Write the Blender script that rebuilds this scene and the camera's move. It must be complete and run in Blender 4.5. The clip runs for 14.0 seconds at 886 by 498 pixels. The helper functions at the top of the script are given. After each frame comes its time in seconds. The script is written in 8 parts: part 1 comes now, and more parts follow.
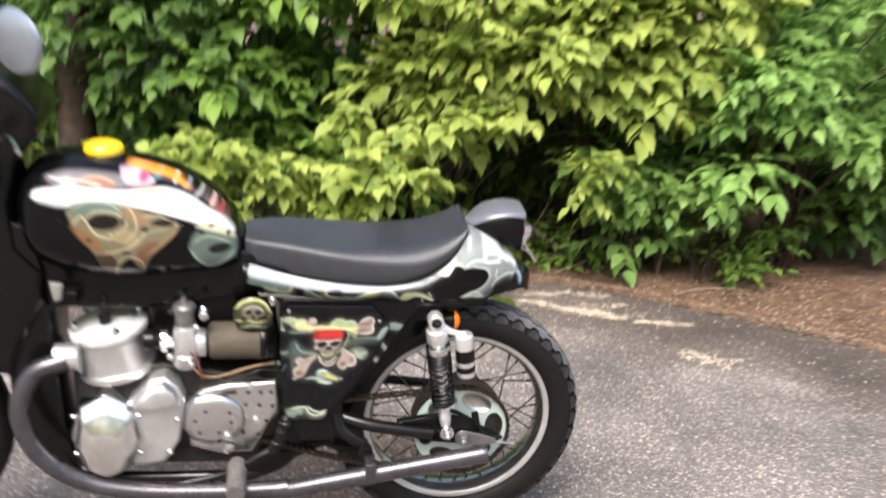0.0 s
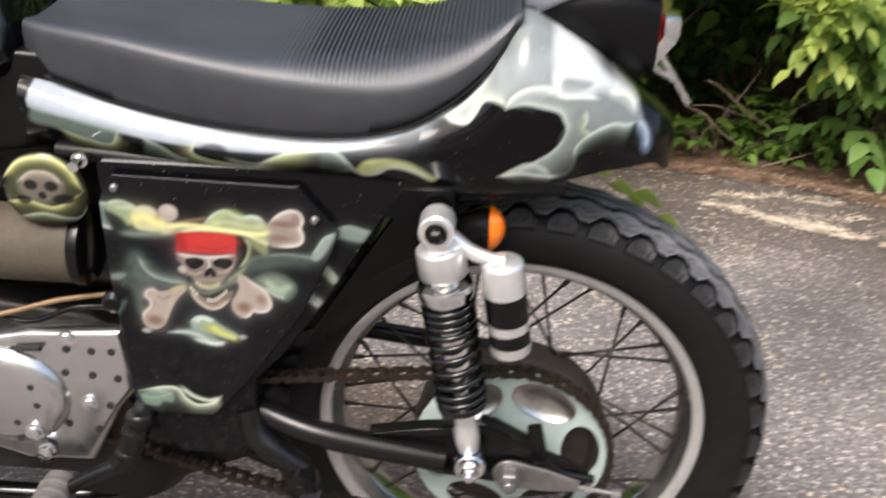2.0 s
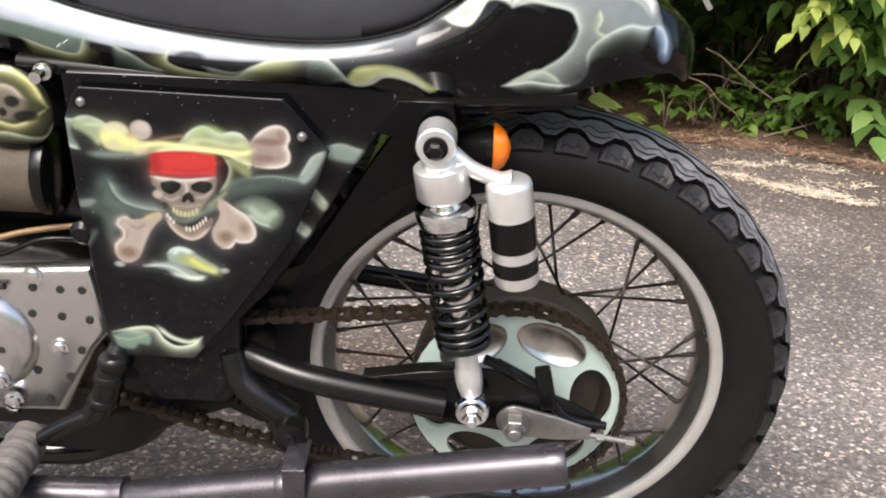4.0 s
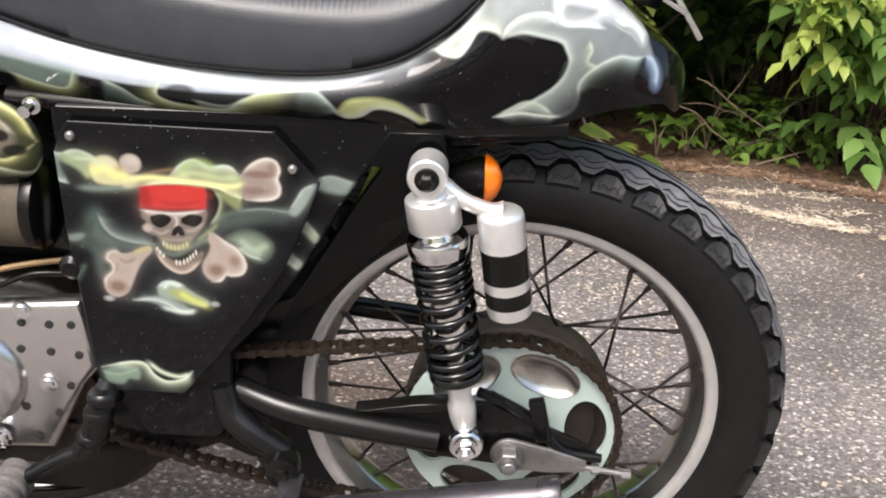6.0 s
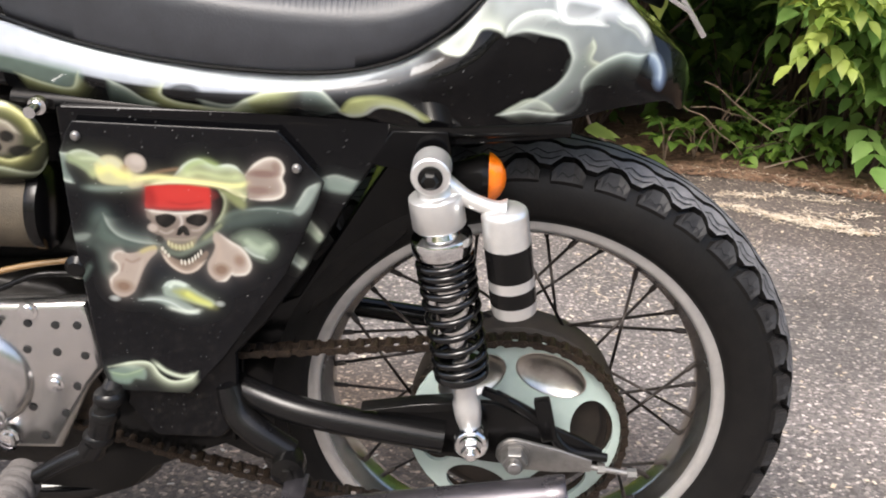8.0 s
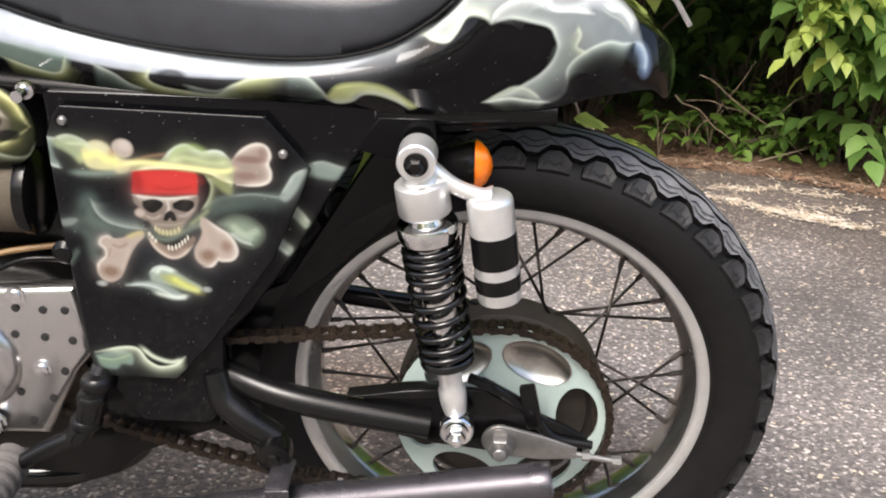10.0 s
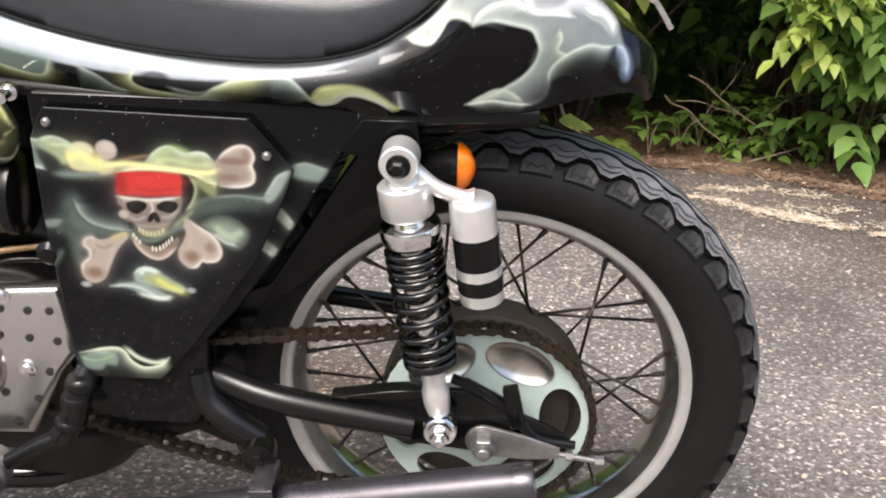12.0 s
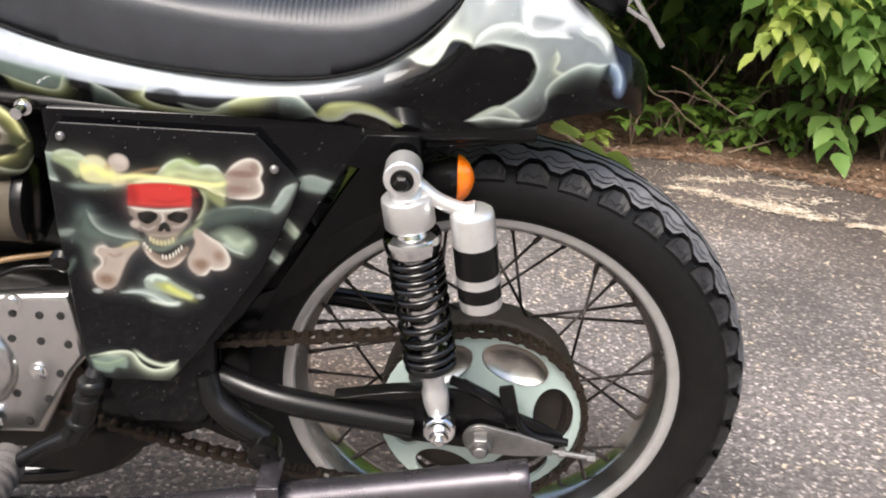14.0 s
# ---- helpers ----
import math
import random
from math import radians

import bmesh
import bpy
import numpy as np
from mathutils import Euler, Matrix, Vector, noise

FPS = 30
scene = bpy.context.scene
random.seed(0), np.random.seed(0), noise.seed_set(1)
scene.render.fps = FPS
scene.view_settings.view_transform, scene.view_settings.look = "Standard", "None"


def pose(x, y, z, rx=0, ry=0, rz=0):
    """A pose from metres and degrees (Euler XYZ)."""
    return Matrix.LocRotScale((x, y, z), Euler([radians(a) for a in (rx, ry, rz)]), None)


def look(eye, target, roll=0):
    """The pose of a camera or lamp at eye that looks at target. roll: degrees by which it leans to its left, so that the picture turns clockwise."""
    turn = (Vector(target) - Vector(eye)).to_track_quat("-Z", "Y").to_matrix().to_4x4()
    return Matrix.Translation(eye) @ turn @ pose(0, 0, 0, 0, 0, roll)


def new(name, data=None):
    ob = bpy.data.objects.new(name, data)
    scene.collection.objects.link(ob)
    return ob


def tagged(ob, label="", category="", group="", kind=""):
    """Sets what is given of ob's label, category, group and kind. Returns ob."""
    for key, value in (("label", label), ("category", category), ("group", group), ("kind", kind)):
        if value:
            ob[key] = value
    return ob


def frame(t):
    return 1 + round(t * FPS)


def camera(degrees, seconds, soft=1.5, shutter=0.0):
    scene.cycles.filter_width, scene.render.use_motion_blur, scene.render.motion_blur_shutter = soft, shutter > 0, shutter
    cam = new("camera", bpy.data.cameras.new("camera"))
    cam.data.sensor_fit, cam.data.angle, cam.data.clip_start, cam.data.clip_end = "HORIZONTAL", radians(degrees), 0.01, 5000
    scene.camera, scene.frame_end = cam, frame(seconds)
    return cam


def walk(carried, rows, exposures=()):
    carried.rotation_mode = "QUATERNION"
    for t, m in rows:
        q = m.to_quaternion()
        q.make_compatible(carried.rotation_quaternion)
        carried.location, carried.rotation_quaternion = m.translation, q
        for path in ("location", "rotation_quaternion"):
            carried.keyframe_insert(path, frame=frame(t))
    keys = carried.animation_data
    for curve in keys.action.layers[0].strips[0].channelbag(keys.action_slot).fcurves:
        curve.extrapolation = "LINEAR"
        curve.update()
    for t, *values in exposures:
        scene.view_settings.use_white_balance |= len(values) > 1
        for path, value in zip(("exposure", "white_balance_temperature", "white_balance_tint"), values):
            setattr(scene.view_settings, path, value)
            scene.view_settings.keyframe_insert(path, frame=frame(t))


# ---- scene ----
cam = camera(47.0, 14.0, 1.9, 0.8)
PATH = [
    (0, (-0.444, -2.504, 1.374), (-0.134, -0.588, 0.89), 2.5),
    (0.2, (-0.371, -2.340, 1.355), (-0.087, -0.432, 0.830), 3.9),
    (0.3, (-0.338, -2.262, 1.346), (-0.058, -0.346, 0.847), 4.6),
    (0.4, (-0.300, -2.162, 1.334), (-0.067, -0.247, 0.808), 4.7),
    (0.5, (-0.267, -2.074, 1.325), (-0.065, -0.158, 0.788), 5.5),
    (0.7, (-0.22, -1.951, 1.334), (-0.065, -0.05, 0.736), 6.3),
    (0.8, (-0.201, -1.876, 1.315), (-0.056, 0.016, 0.686), 5.7),
    (0.9, (-0.182, -1.778, 1.282), (-0.032, 0.109, 0.639), 5.3),
    (1, (-0.169, -1.693, 1.255), (0.023, 0.18, 0.583), 4.3),
    (1.1, (-0.156, -1.621, 1.244), (0.014, 0.246, 0.551), 3.8),
    (1.2, (-0.15, -1.556, 1.231), (0.048, 0.288, 0.488), 3.7),
    (1.3, (-0.117, -1.504, 1.201), (0.042, 0.335, 0.438), 2.7),
    (1.4, (-0.112, -1.444, 1.174), (-0.056, 0.401, 0.412), 2.1),
    (1.5, (-0.104, -1.381, 1.142), (-0.109, 0.472, 0.39), 2.5),
    (1.6, (-0.090, -1.353, 1.107), (-0.119, 0.512, 0.384), 1.5),
    (1.7, (-0.077, -1.319, 1.07), (-0.109, 0.561, 0.389), 1.7),
    (1.8, (-0.062, -1.279, 1.032), (-0.077, 0.589, 0.317), 2.5),
    (2, (-0.034, -1.233, 0.97), (-0.126, 0.641, 0.278), 2.1),
    (2.2, (-0.041, -1.211, 0.959), (-0.150, 0.660, 0.261), 1.4),
    (2.3, (-0.049, -1.191, 0.955), (-0.155, 0.672, 0.237), 1.6),
    (2.4, (-0.055, -1.183, 0.951), (-0.162, 0.675, 0.218), 1.1),
    (2.5, (-0.063, -1.172, 0.941), (-0.196, 0.672, 0.177), 0.4),
    (2.7, (-0.064, -1.164, 0.914), (-0.149, 0.663, 0.104), 0.4),
    (2.8, (-0.060, -1.167, 0.900), (-0.152, 0.666, 0.104), 0.6),
    (3, (-0.052, -1.171, 0.879), (-0.141, 0.685, 0.139), 1.4),
    (5.5, (-0.04, -1.166, 0.869), (-0.112, 0.715, 0.194), 2.2),
    (6, (-0.041, -1.164, 0.871), (-0.107, 0.726, 0.222), 1.7),
    (6.5, (-0.035, -1.166, 0.869), (-0.104, 0.722, 0.212), 1.8),
    (7, (-0.035, -1.168, 0.867), (-0.114, 0.726, 0.229), 1.5),
    (7.5, (-0.036, -1.166, 0.865), (-0.121, 0.728, 0.228), 1.3),
    (10, (-0.024, -1.172, 0.859), (-0.103, 0.718, 0.21), 1.7),
    (10.5, (-0.02, -1.172, 0.857), (-0.092, 0.716, 0.202), 1.7),
    (11, (-0.019, -1.173, 0.862), (-0.096, 0.716, 0.208), 1.7),
    (11.5, (-0.016, -1.174, 0.859), (-0.074, 0.716, 0.208), 1.8),
    (12, (-0.014, -1.176, 0.863), (-0.079, 0.715, 0.213), 1.9),
    (12.5, (-0.016, -1.173, 0.858), (-0.083, 0.715, 0.2), 2.1),
    (13, (-0.017, -1.171, 0.859), (-0.074, 0.716, 0.199), 2.6),
    (13.5, (-0.023, -1.174, 0.868), (-0.077, 0.714, 0.21), 2.0),
    (14, (-0.035, -1.208, 0.903), (-0.059, 0.671, 0.22), 2.3),
]
walk(cam, [(t, look(eye, target, roll)) for t, eye, target, roll in PATH], ((0.0, 1.5), (0.5, 1.2), (1.0, 1.1), (1.5, 1.15), (2.0, 1.26), (2.5, 1.28), (3.0, 1.38), (14.0, 1.38)))

# ---- world and light: bright overcast sky, open behind and above the camera ----
world = bpy.data.worlds.new("world")
scene.world = world
world.use_nodes = True
_n = world.node_tree
_sky = _n.nodes.new("ShaderNodeTexSky")
_sky.sky_type = "NISHITA"
_sky.sun_disc = False
_sky.sun_elevation = radians(52)
_sky.sun_rotation = radians(200)
_sky.dust_density = 4.5
_sky.air_density = 1.0
_sky.ozone_density = 0.3
_n.links.new(_sky.outputs[0], _n.nodes["Background"].inputs[0])
_n.nodes["Background"].inputs[1].default_value = 0.15
sun = new("sun", bpy.data.lights.new("sun", "SUN"))
sun.data.energy = 1.5
sun.data.angle = radians(25)
sun.data.color = (1.0, 0.99, 0.98)
sun.matrix_world = look((-1.2, -3.0, 4.2), (0, 0, 0))

# ---- materials ----


def mat(name, col=(0.5, 0.5, 0.5), rough=0.5, metal=0.0, coat=0.0, noise_scale=0.0, vary=0.25, bump=0.0, bump_scale=200.0, col2=None, rough_vary=0.0, attr="", per_object=0.0, spec=0.5):
    """A principled material with noise in colour, gloss and relief, in object metres."""
    m = bpy.data.materials.new(name)
    m.use_nodes = True
    nt = m.node_tree
    b = nt.nodes["Principled BSDF"]
    b.inputs["Roughness"].default_value = rough
    b.inputs["Metallic"].default_value = metal
    b.inputs["Specular IOR Level"].default_value = spec
    b.inputs["Coat Weight"].default_value = coat
    b.inputs["Coat Roughness"].default_value = 0.04
    tc = nt.nodes.new("ShaderNodeTexCoord")
    out = None
    if attr:
        a = nt.nodes.new("ShaderNodeAttribute")
        a.attribute_name = attr
        out = a.outputs["Color"]
    elif noise_scale:
        nz = nt.nodes.new("ShaderNodeTexNoise")
        nz.inputs["Scale"].default_value = noise_scale
        nz.inputs["Detail"].default_value = 8
        nz.inputs["Roughness"].default_value = 0.65
        nt.links.new(tc.outputs["Object"], nz.inputs["Vector"])
        rp = nt.nodes.new("ShaderNodeValToRGB")
        rp.color_ramp.elements[0].position, rp.color_ramp.elements[1].position = 0.35, 0.65
        c2 = col2 or tuple(c * (1 - vary) for c in col)
        rp.color_ramp.elements[0].color = (*c2, 1)
        rp.color_ramp.elements[1].color = (*col, 1)
        nt.links.new(nz.outputs[0], rp.inputs[0])
        out = rp.outputs[0]
        if rough_vary:
            mr = nt.nodes.new("ShaderNodeMapRange")
            mr.inputs["To Min"].default_value = max(0.02, rough - rough_vary)
            mr.inputs["To Max"].default_value = min(1, rough + rough_vary)
            nt.links.new(nz.outputs[0], mr.inputs[0])
            nt.links.new(mr.outputs[0], b.inputs["Roughness"])
    if out is not None and per_object:
        oi = nt.nodes.new("ShaderNodeObjectInfo")
        hs = nt.nodes.new("ShaderNodeHueSaturation")
        mr = nt.nodes.new("ShaderNodeMapRange")
        mr.inputs["To Min"].default_value, mr.inputs["To Max"].default_value = 1 - per_object, 1 + per_object
        nt.links.new(oi.outputs["Random"], mr.inputs[0])
        nt.links.new(mr.outputs[0], hs.inputs["Value"])
        nt.links.new(out, hs.inputs["Color"])
        out = hs.outputs[0]
    if out is not None:
        nt.links.new(out, b.inputs["Base Color"])
    else:
        b.inputs["Base Color"].default_value = (*col, 1)
    if bump:
        bz = nt.nodes.new("ShaderNodeTexNoise")
        bz.inputs["Scale"].default_value = bump_scale
        bz.inputs["Detail"].default_value = 6
        nt.links.new(tc.outputs["Object"], bz.inputs["Vector"])
        bp = nt.nodes.new("ShaderNodeBump")
        bp.inputs["Strength"].default_value = bump
        bp.inputs["Distance"].default_value = 0.002
        nt.links.new(bz.outputs[0], bp.inputs["Height"])
        nt.links.new(bp.outputs[0], b.inputs["Normal"])
    return m


def leaf_mat(name, c1, c2):
    """Leaf: colour varies leaf by leaf, and some light passes through."""
    m = bpy.data.materials.new(name)
    m.use_nodes = True
    nt = m.node_tree
    b = nt.nodes["Principled BSDF"]
    g = nt.nodes.new("ShaderNodeNewGeometry")
    rp = nt.nodes.new("ShaderNodeValToRGB")
    rp.color_ramp.elements[0].color = (*c1, 1)
    rp.color_ramp.elements[1].color = (*c2, 1)
    nt.links.new(g.outputs["Random Per Island"], rp.inputs[0])
    nt.links.new(rp.outputs[0], b.inputs["Base Color"])
    b.inputs["Roughness"].default_value = 0.55
    tr = nt.nodes.new("ShaderNodeBsdfTranslucent")
    nt.links.new(rp.outputs[0], tr.inputs[0])
    mx = nt.nodes.new("ShaderNodeMixShader")
    mx.inputs[0].default_value = 0.47
    nt.links.new(b.outputs[0], mx.inputs[1])
    nt.links.new(tr.outputs[0], mx.inputs[2])
    nt.links.new(mx.outputs[0], nt.nodes["Material Output"].inputs[0])
    return m


def asphalt_mat():
    m = bpy.data.materials.new("asphalt")
    m.use_nodes = True
    nt = m.node_tree
    b = nt.nodes["Principled BSDF"]
    tc = nt.nodes.new("ShaderNodeTexCoord")
    vor = nt.nodes.new("ShaderNodeTexVoronoi")
    vor.inputs["Scale"].default_value = 165
    big = nt.nodes.new("ShaderNodeTexNoise")
    big.inputs["Scale"].default_value = 1.6
    big.inputs["Detail"].default_value = 6
    fine = nt.nodes.new("ShaderNodeTexNoise")
    fine.inputs["Scale"].default_value = 260
    fine.inputs["Detail"].default_value = 4
    for n in (vor, big, fine):
        nt.links.new(tc.outputs["Object"], n.inputs["Vector"])
    base = nt.nodes.new("ShaderNodeValToRGB")
    base.color_ramp.elements[0].position, base.color_ramp.elements[1].position = 0.35, 0.7
    base.color_ramp.elements[0].color = (0.103, 0.092, 0.085, 1)
    base.color_ramp.elements[1].color = (0.196, 0.175, 0.163, 1)
    nt.links.new(big.outputs[0], base.inputs[0])
    # stones: one tone a cell, a few of them pale
    sep = nt.nodes.new("ShaderNodeSeparateColor")
    nt.links.new(vor.outputs["Color"], sep.inputs[0])
    st = nt.nodes.new("ShaderNodeValToRGB")
    st.color_ramp.elements[0].position, st.color_ramp.elements[0].color = 0.0, (0.55, 0.53, 0.52, 1)
    st.color_ramp.elements[1].position, st.color_ramp.elements[1].color = 1.0, (3.6, 3.5, 3.35, 1)
    e = st.color_ramp.elements.new(0.6)
    e.color = (1.0, 0.98, 0.97, 1)
    e = st.color_ramp.elements.new(0.88)
    e.color = (1.5, 1.45, 1.42, 1)
    nt.links.new(sep.outputs[0], st.inputs[0])
    mul = nt.nodes.new("ShaderNodeMix")
    mul.data_type, mul.blend_type = "RGBA", "MULTIPLY"
    mul.inputs[0].default_value = 1.0
    nt.links.new(base.outputs[0], mul.inputs[6])
    nt.links.new(st.outputs[0], mul.inputs[7])
    # dirt plus the overhanging foliage's shade painted along the verge, with a ragged limit
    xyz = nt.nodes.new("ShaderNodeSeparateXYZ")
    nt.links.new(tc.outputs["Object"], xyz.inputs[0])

    def op(kind, a, c, clamp=False):
        n = nt.nodes.new("ShaderNodeMath")
        n.operation, n.use_clamp = kind, clamp
        for k, v in enumerate((a, c)):
            if isinstance(v, (int, float)):
                n.inputs[k].default_value = v
            else:
                nt.links.new(v, n.inputs[k])
        return n.outputs[0]

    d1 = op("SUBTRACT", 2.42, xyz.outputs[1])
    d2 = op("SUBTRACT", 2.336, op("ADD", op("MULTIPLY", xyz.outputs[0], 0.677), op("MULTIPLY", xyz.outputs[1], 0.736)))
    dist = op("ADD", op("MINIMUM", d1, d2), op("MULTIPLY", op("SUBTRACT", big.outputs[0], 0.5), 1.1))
    dirt_shade = nt.nodes.new("ShaderNodeValToRGB")
    dirt_shade.color_ramp.elements[0].position, dirt_shade.color_ramp.elements[0].color = 0.2, (0.42, 0.37, 0.33, 1)
    dirt_shade.color_ramp.elements[1].position, dirt_shade.color_ramp.elements[1].color = 1.0, (1, 1, 1, 1)
    e = dirt_shade.color_ramp.elements.new(0.72)
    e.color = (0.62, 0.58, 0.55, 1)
    nt.links.new(dist, dirt_shade.inputs[0])
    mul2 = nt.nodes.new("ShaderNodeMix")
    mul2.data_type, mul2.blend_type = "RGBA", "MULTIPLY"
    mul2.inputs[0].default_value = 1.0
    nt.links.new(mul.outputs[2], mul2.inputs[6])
    nt.links.new(dirt_shade.outputs[0], mul2.inputs[7])
    # brown tint on the asphalt where the motorcycle stands, with a ragged limit
    ox = op("DIVIDE", op("SUBTRACT", xyz.outputs[0], -0.32), 0.62)
    oy = op("DIVIDE", op("SUBTRACT", xyz.outputs[1], 0.30), 0.42)
    od = op("SQRT", op("ADD", op("MULTIPLY", ox, ox), op("MULTIPLY", oy, oy)), 0.0)
    spot = nt.nodes.new("ShaderNodeMapRange")
    spot.inputs["From Min"].default_value, spot.inputs["From Max"].default_value = 1.15, 0.6
    nt.links.new(op("ADD", od, op("MULTIPLY", op("SUBTRACT", fine.outputs[0], 0.5), 0.8)), spot.inputs[0])
    brown_mix = nt.nodes.new("ShaderNodeMix")
    brown_mix.data_type, brown_mix.blend_type = "RGBA", "MULTIPLY"
    nt.links.new(spot.outputs[0], brown_mix.inputs[0])
    nt.links.new(mul2.outputs[2], brown_mix.inputs[6])
    brown_mix.inputs[7].default_value = (0.95, 0.78, 0.62, 1)
    nt.links.new(brown_mix.outputs[2], b.inputs["Base Color"])
    b.inputs["Roughness"].default_value = 0.8
    bp = nt.nodes.new("ShaderNodeBump")
    bp.inputs["Strength"].default_value = 0.7
    bp.inputs["Distance"].default_value = 0.003
    add = nt.nodes.new("ShaderNodeMath")
    nt.links.new(vor.outputs["Distance"], add.inputs[0])
    nt.links.new(fine.outputs[0], add.inputs[1])
    nt.links.new(add.outputs[0], bp.inputs["Height"])
    nt.links.new(bp.outputs[0], b.inputs["Normal"])
    return m


M_ASPHALT = asphalt_mat()
M_SOIL = mat("soil", (0.16, 0.095, 0.055), 0.95, noise_scale=9, col2=(0.06, 0.036, 0.022), bump=0.8, bump_scale=60)
M_STRAW = mat("leaf_litter", (0.24, 0.145, 0.09), 0.8, noise_scale=22, col2=(0.085, 0.046, 0.027))
M_PALE = mat("dry_chaff", (0.68, 0.60, 0.49), 0.85, noise_scale=30, col2=(0.36, 0.27, 0.18))
M_BARK = mat("bark", (0.075, 0.047, 0.033), 0.9, noise_scale=25, col2=(0.03, 0.02, 0.015), bump=1.0, bump_scale=45)
M_TWIG = mat("dead_twig", (0.3, 0.22, 0.16), 0.8, noise_scale=30, vary=0.4)
M_LEAF_Y = leaf_mat("leaf_yellow_green", (0.15, 0.225, 0.035), (0.43, 0.50, 0.12))
M_LEAF_G = leaf_mat("leaf_mid_green", (0.075, 0.155, 0.025), (0.23, 0.36, 0.065))
M_LEAF_B = leaf_mat("leaf_cool_green", (0.11, 0.22, 0.045), (0.32, 0.50, 0.14))
# darkened leaf green that holds the thicket's shade in its colour
M_LEAF_SHADED = leaf_mat("leaf_shaded_green", (0.04, 0.09, 0.018), (0.14, 0.24, 0.05))
M_PAINT = mat("airbrushed_paint", rough=0.05, spec=0.2, attr="paint", bump=0.008, bump_scale=120)
M_BLACK = mat("black_gloss_paint", (0.003, 0.003, 0.0033), 0.14, spec=0.5, noise_scale=40, vary=0.3)
M_FRAME = mat("black_frame_enamel", (0.003, 0.003, 0.0034), 0.2, spec=0.22, noise_scale=30, col2=(0.006, 0.0056, 0.0052), rough_vary=0.1)
M_GLOSS = mat("gloss_black_body", (0.003, 0.003, 0.0034), 0.08, spec=0.14, noise_scale=30, vary=0.3)
M_HUMP = mat("black_gloss_hump", (0.004, 0.004, 0.0045), 0.3, spec=0.2, noise_scale=30, vary=0.3, bump=0.04, bump_scale=200)
M_CAP = mat("silver_grey_cap", (0.17, 0.175, 0.19), 0.33, metal=0.45, noise_scale=50, vary=0.12, rough_vary=0.08)
M_VINYL = mat("black_vinyl", (0.033, 0.0355, 0.042), 0.45, spec=0.55, noise_scale=25, vary=0.3, bump=0.14, bump_scale=420)
M_RUBBER = mat("tyre_rubber", (0.0042, 0.004, 0.0042), 0.5, spec=0.22, noise_scale=35, col2=(0.008, 0.0075, 0.0072), bump=0.15, bump_scale=300, rough_vary=0.1)
M_TREAD = mat("dusty_tread_rubber", (0.026, 0.0254, 0.0264), 0.55, spec=0.35, noise_scale=60, col2=(0.011, 0.0105, 0.0105), bump=0.2, bump_scale=400)
# dust on the crown, with some sky sheen added to its base colour
M_CROWN = mat("dusty_skylit_crown_rubber", (0.16, 0.156, 0.16), 0.6, spec=0.4, noise_scale=60, col2=(0.10, 0.098, 0.10), bump=0.2, bump_scale=400)
M_ALU = mat("cast_aluminium", (0.7, 0.695, 0.69), 0.33, metal=0.8, noise_scale=18, vary=0.2, bump=0.12, bump_scale=250, rough_vary=0.12)
M_HEAD = mat("bead_blasted_head", (0.82, 0.815, 0.81), 0.4, metal=0.35, noise_scale=30, vary=0.2, rough_vary=0.1)
M_DARK_CASE = mat("dark_casting", (0.035, 0.032, 0.03), 0.4, metal=0.4, noise_scale=25, col2=(0.012, 0.011, 0.010), bump=0.3, bump_scale=120, rough_vary=0.15)
M_STEEL = mat("bare_steel", (0.3, 0.29, 0.28), 0.4, metal=0.8, noise_scale=40, vary=0.35)
M_GLASS = mat("mirror_back", (0.3, 0.33, 0.37), 0.25, metal=0.6, noise_scale=10, vary=0.2)
M_POLISH = mat("polished_aluminium", (0.86, 0.85, 0.83), 0.16, metal=1.0, noise_scale=20, vary=0.12, rough_vary=0.08)
M_CUP = mat("dusty_polished_cup", (0.62, 0.60, 0.56), 0.3, metal=1.0, noise_scale=30, col2=(0.42, 0.39, 0.35), rough_vary=0.1)
M_SATIN = mat("machined_silver", (0.76, 0.755, 0.74), 0.3, metal=0.75, noise_scale=60, vary=0.08)
M_CHROME = mat("chrome", (0.8, 0.8, 0.8), 0.08, metal=1.0, noise_scale=40, vary=0.1)
M_LIP = mat("satin_rim_flange", (0.60, 0.595, 0.585), 0.33, metal=0.7, noise_scale=40, vary=0.15, rough_vary=0.08)
M_ARM = mat("dusty_black_enamel", (0.0032, 0.0032, 0.0038), 0.24, spec=0.3, noise_scale=28, col2=(0.0062, 0.0058, 0.0055), rough_vary=0.1, bump=0.05, bump_scale=160)
M_RIM = mat("rim_alloy", (0.55, 0.54, 0.52), 0.24, metal=1.0, noise_scale=25, col2=(0.42, 0.4, 0.37), rough_vary=0.1)
M_SPOKE = mat("spoke_dirty_steel", (0.06, 0.05, 0.045), 0.5, metal=0.6, noise_scale=60, vary=0.4)
M_RUST = mat("rusty_chain_steel", (0.045, 0.031, 0.021), 0.42, metal=0.5, noise_scale=120, col2=(0.013, 0.0095, 0.0075))
M_DRUM = mat("grimy_drum", (0.035, 0.027, 0.021), 0.6, metal=0.3, noise_scale=30, col2=(0.018, 0.014, 0.011))
M_MINT = mat("pale_mint_paint", (0.34, 0.43, 0.40), 0.4, coat=0.3, noise_scale=14, col2=(0.42, 0.5, 0.47))
M_PIPE = mat("satin_dark_exhaust", (0.10, 0.094, 0.104), 0.28, metal=0.75, noise_scale=14, col2=(0.065, 0.061, 0.068), rough_vary=0.1)
M_ORANGE = mat("amber_lens", (1.0, 0.21, 0.006), 0.2, coat=0.6, noise_scale=200, vary=0.2)
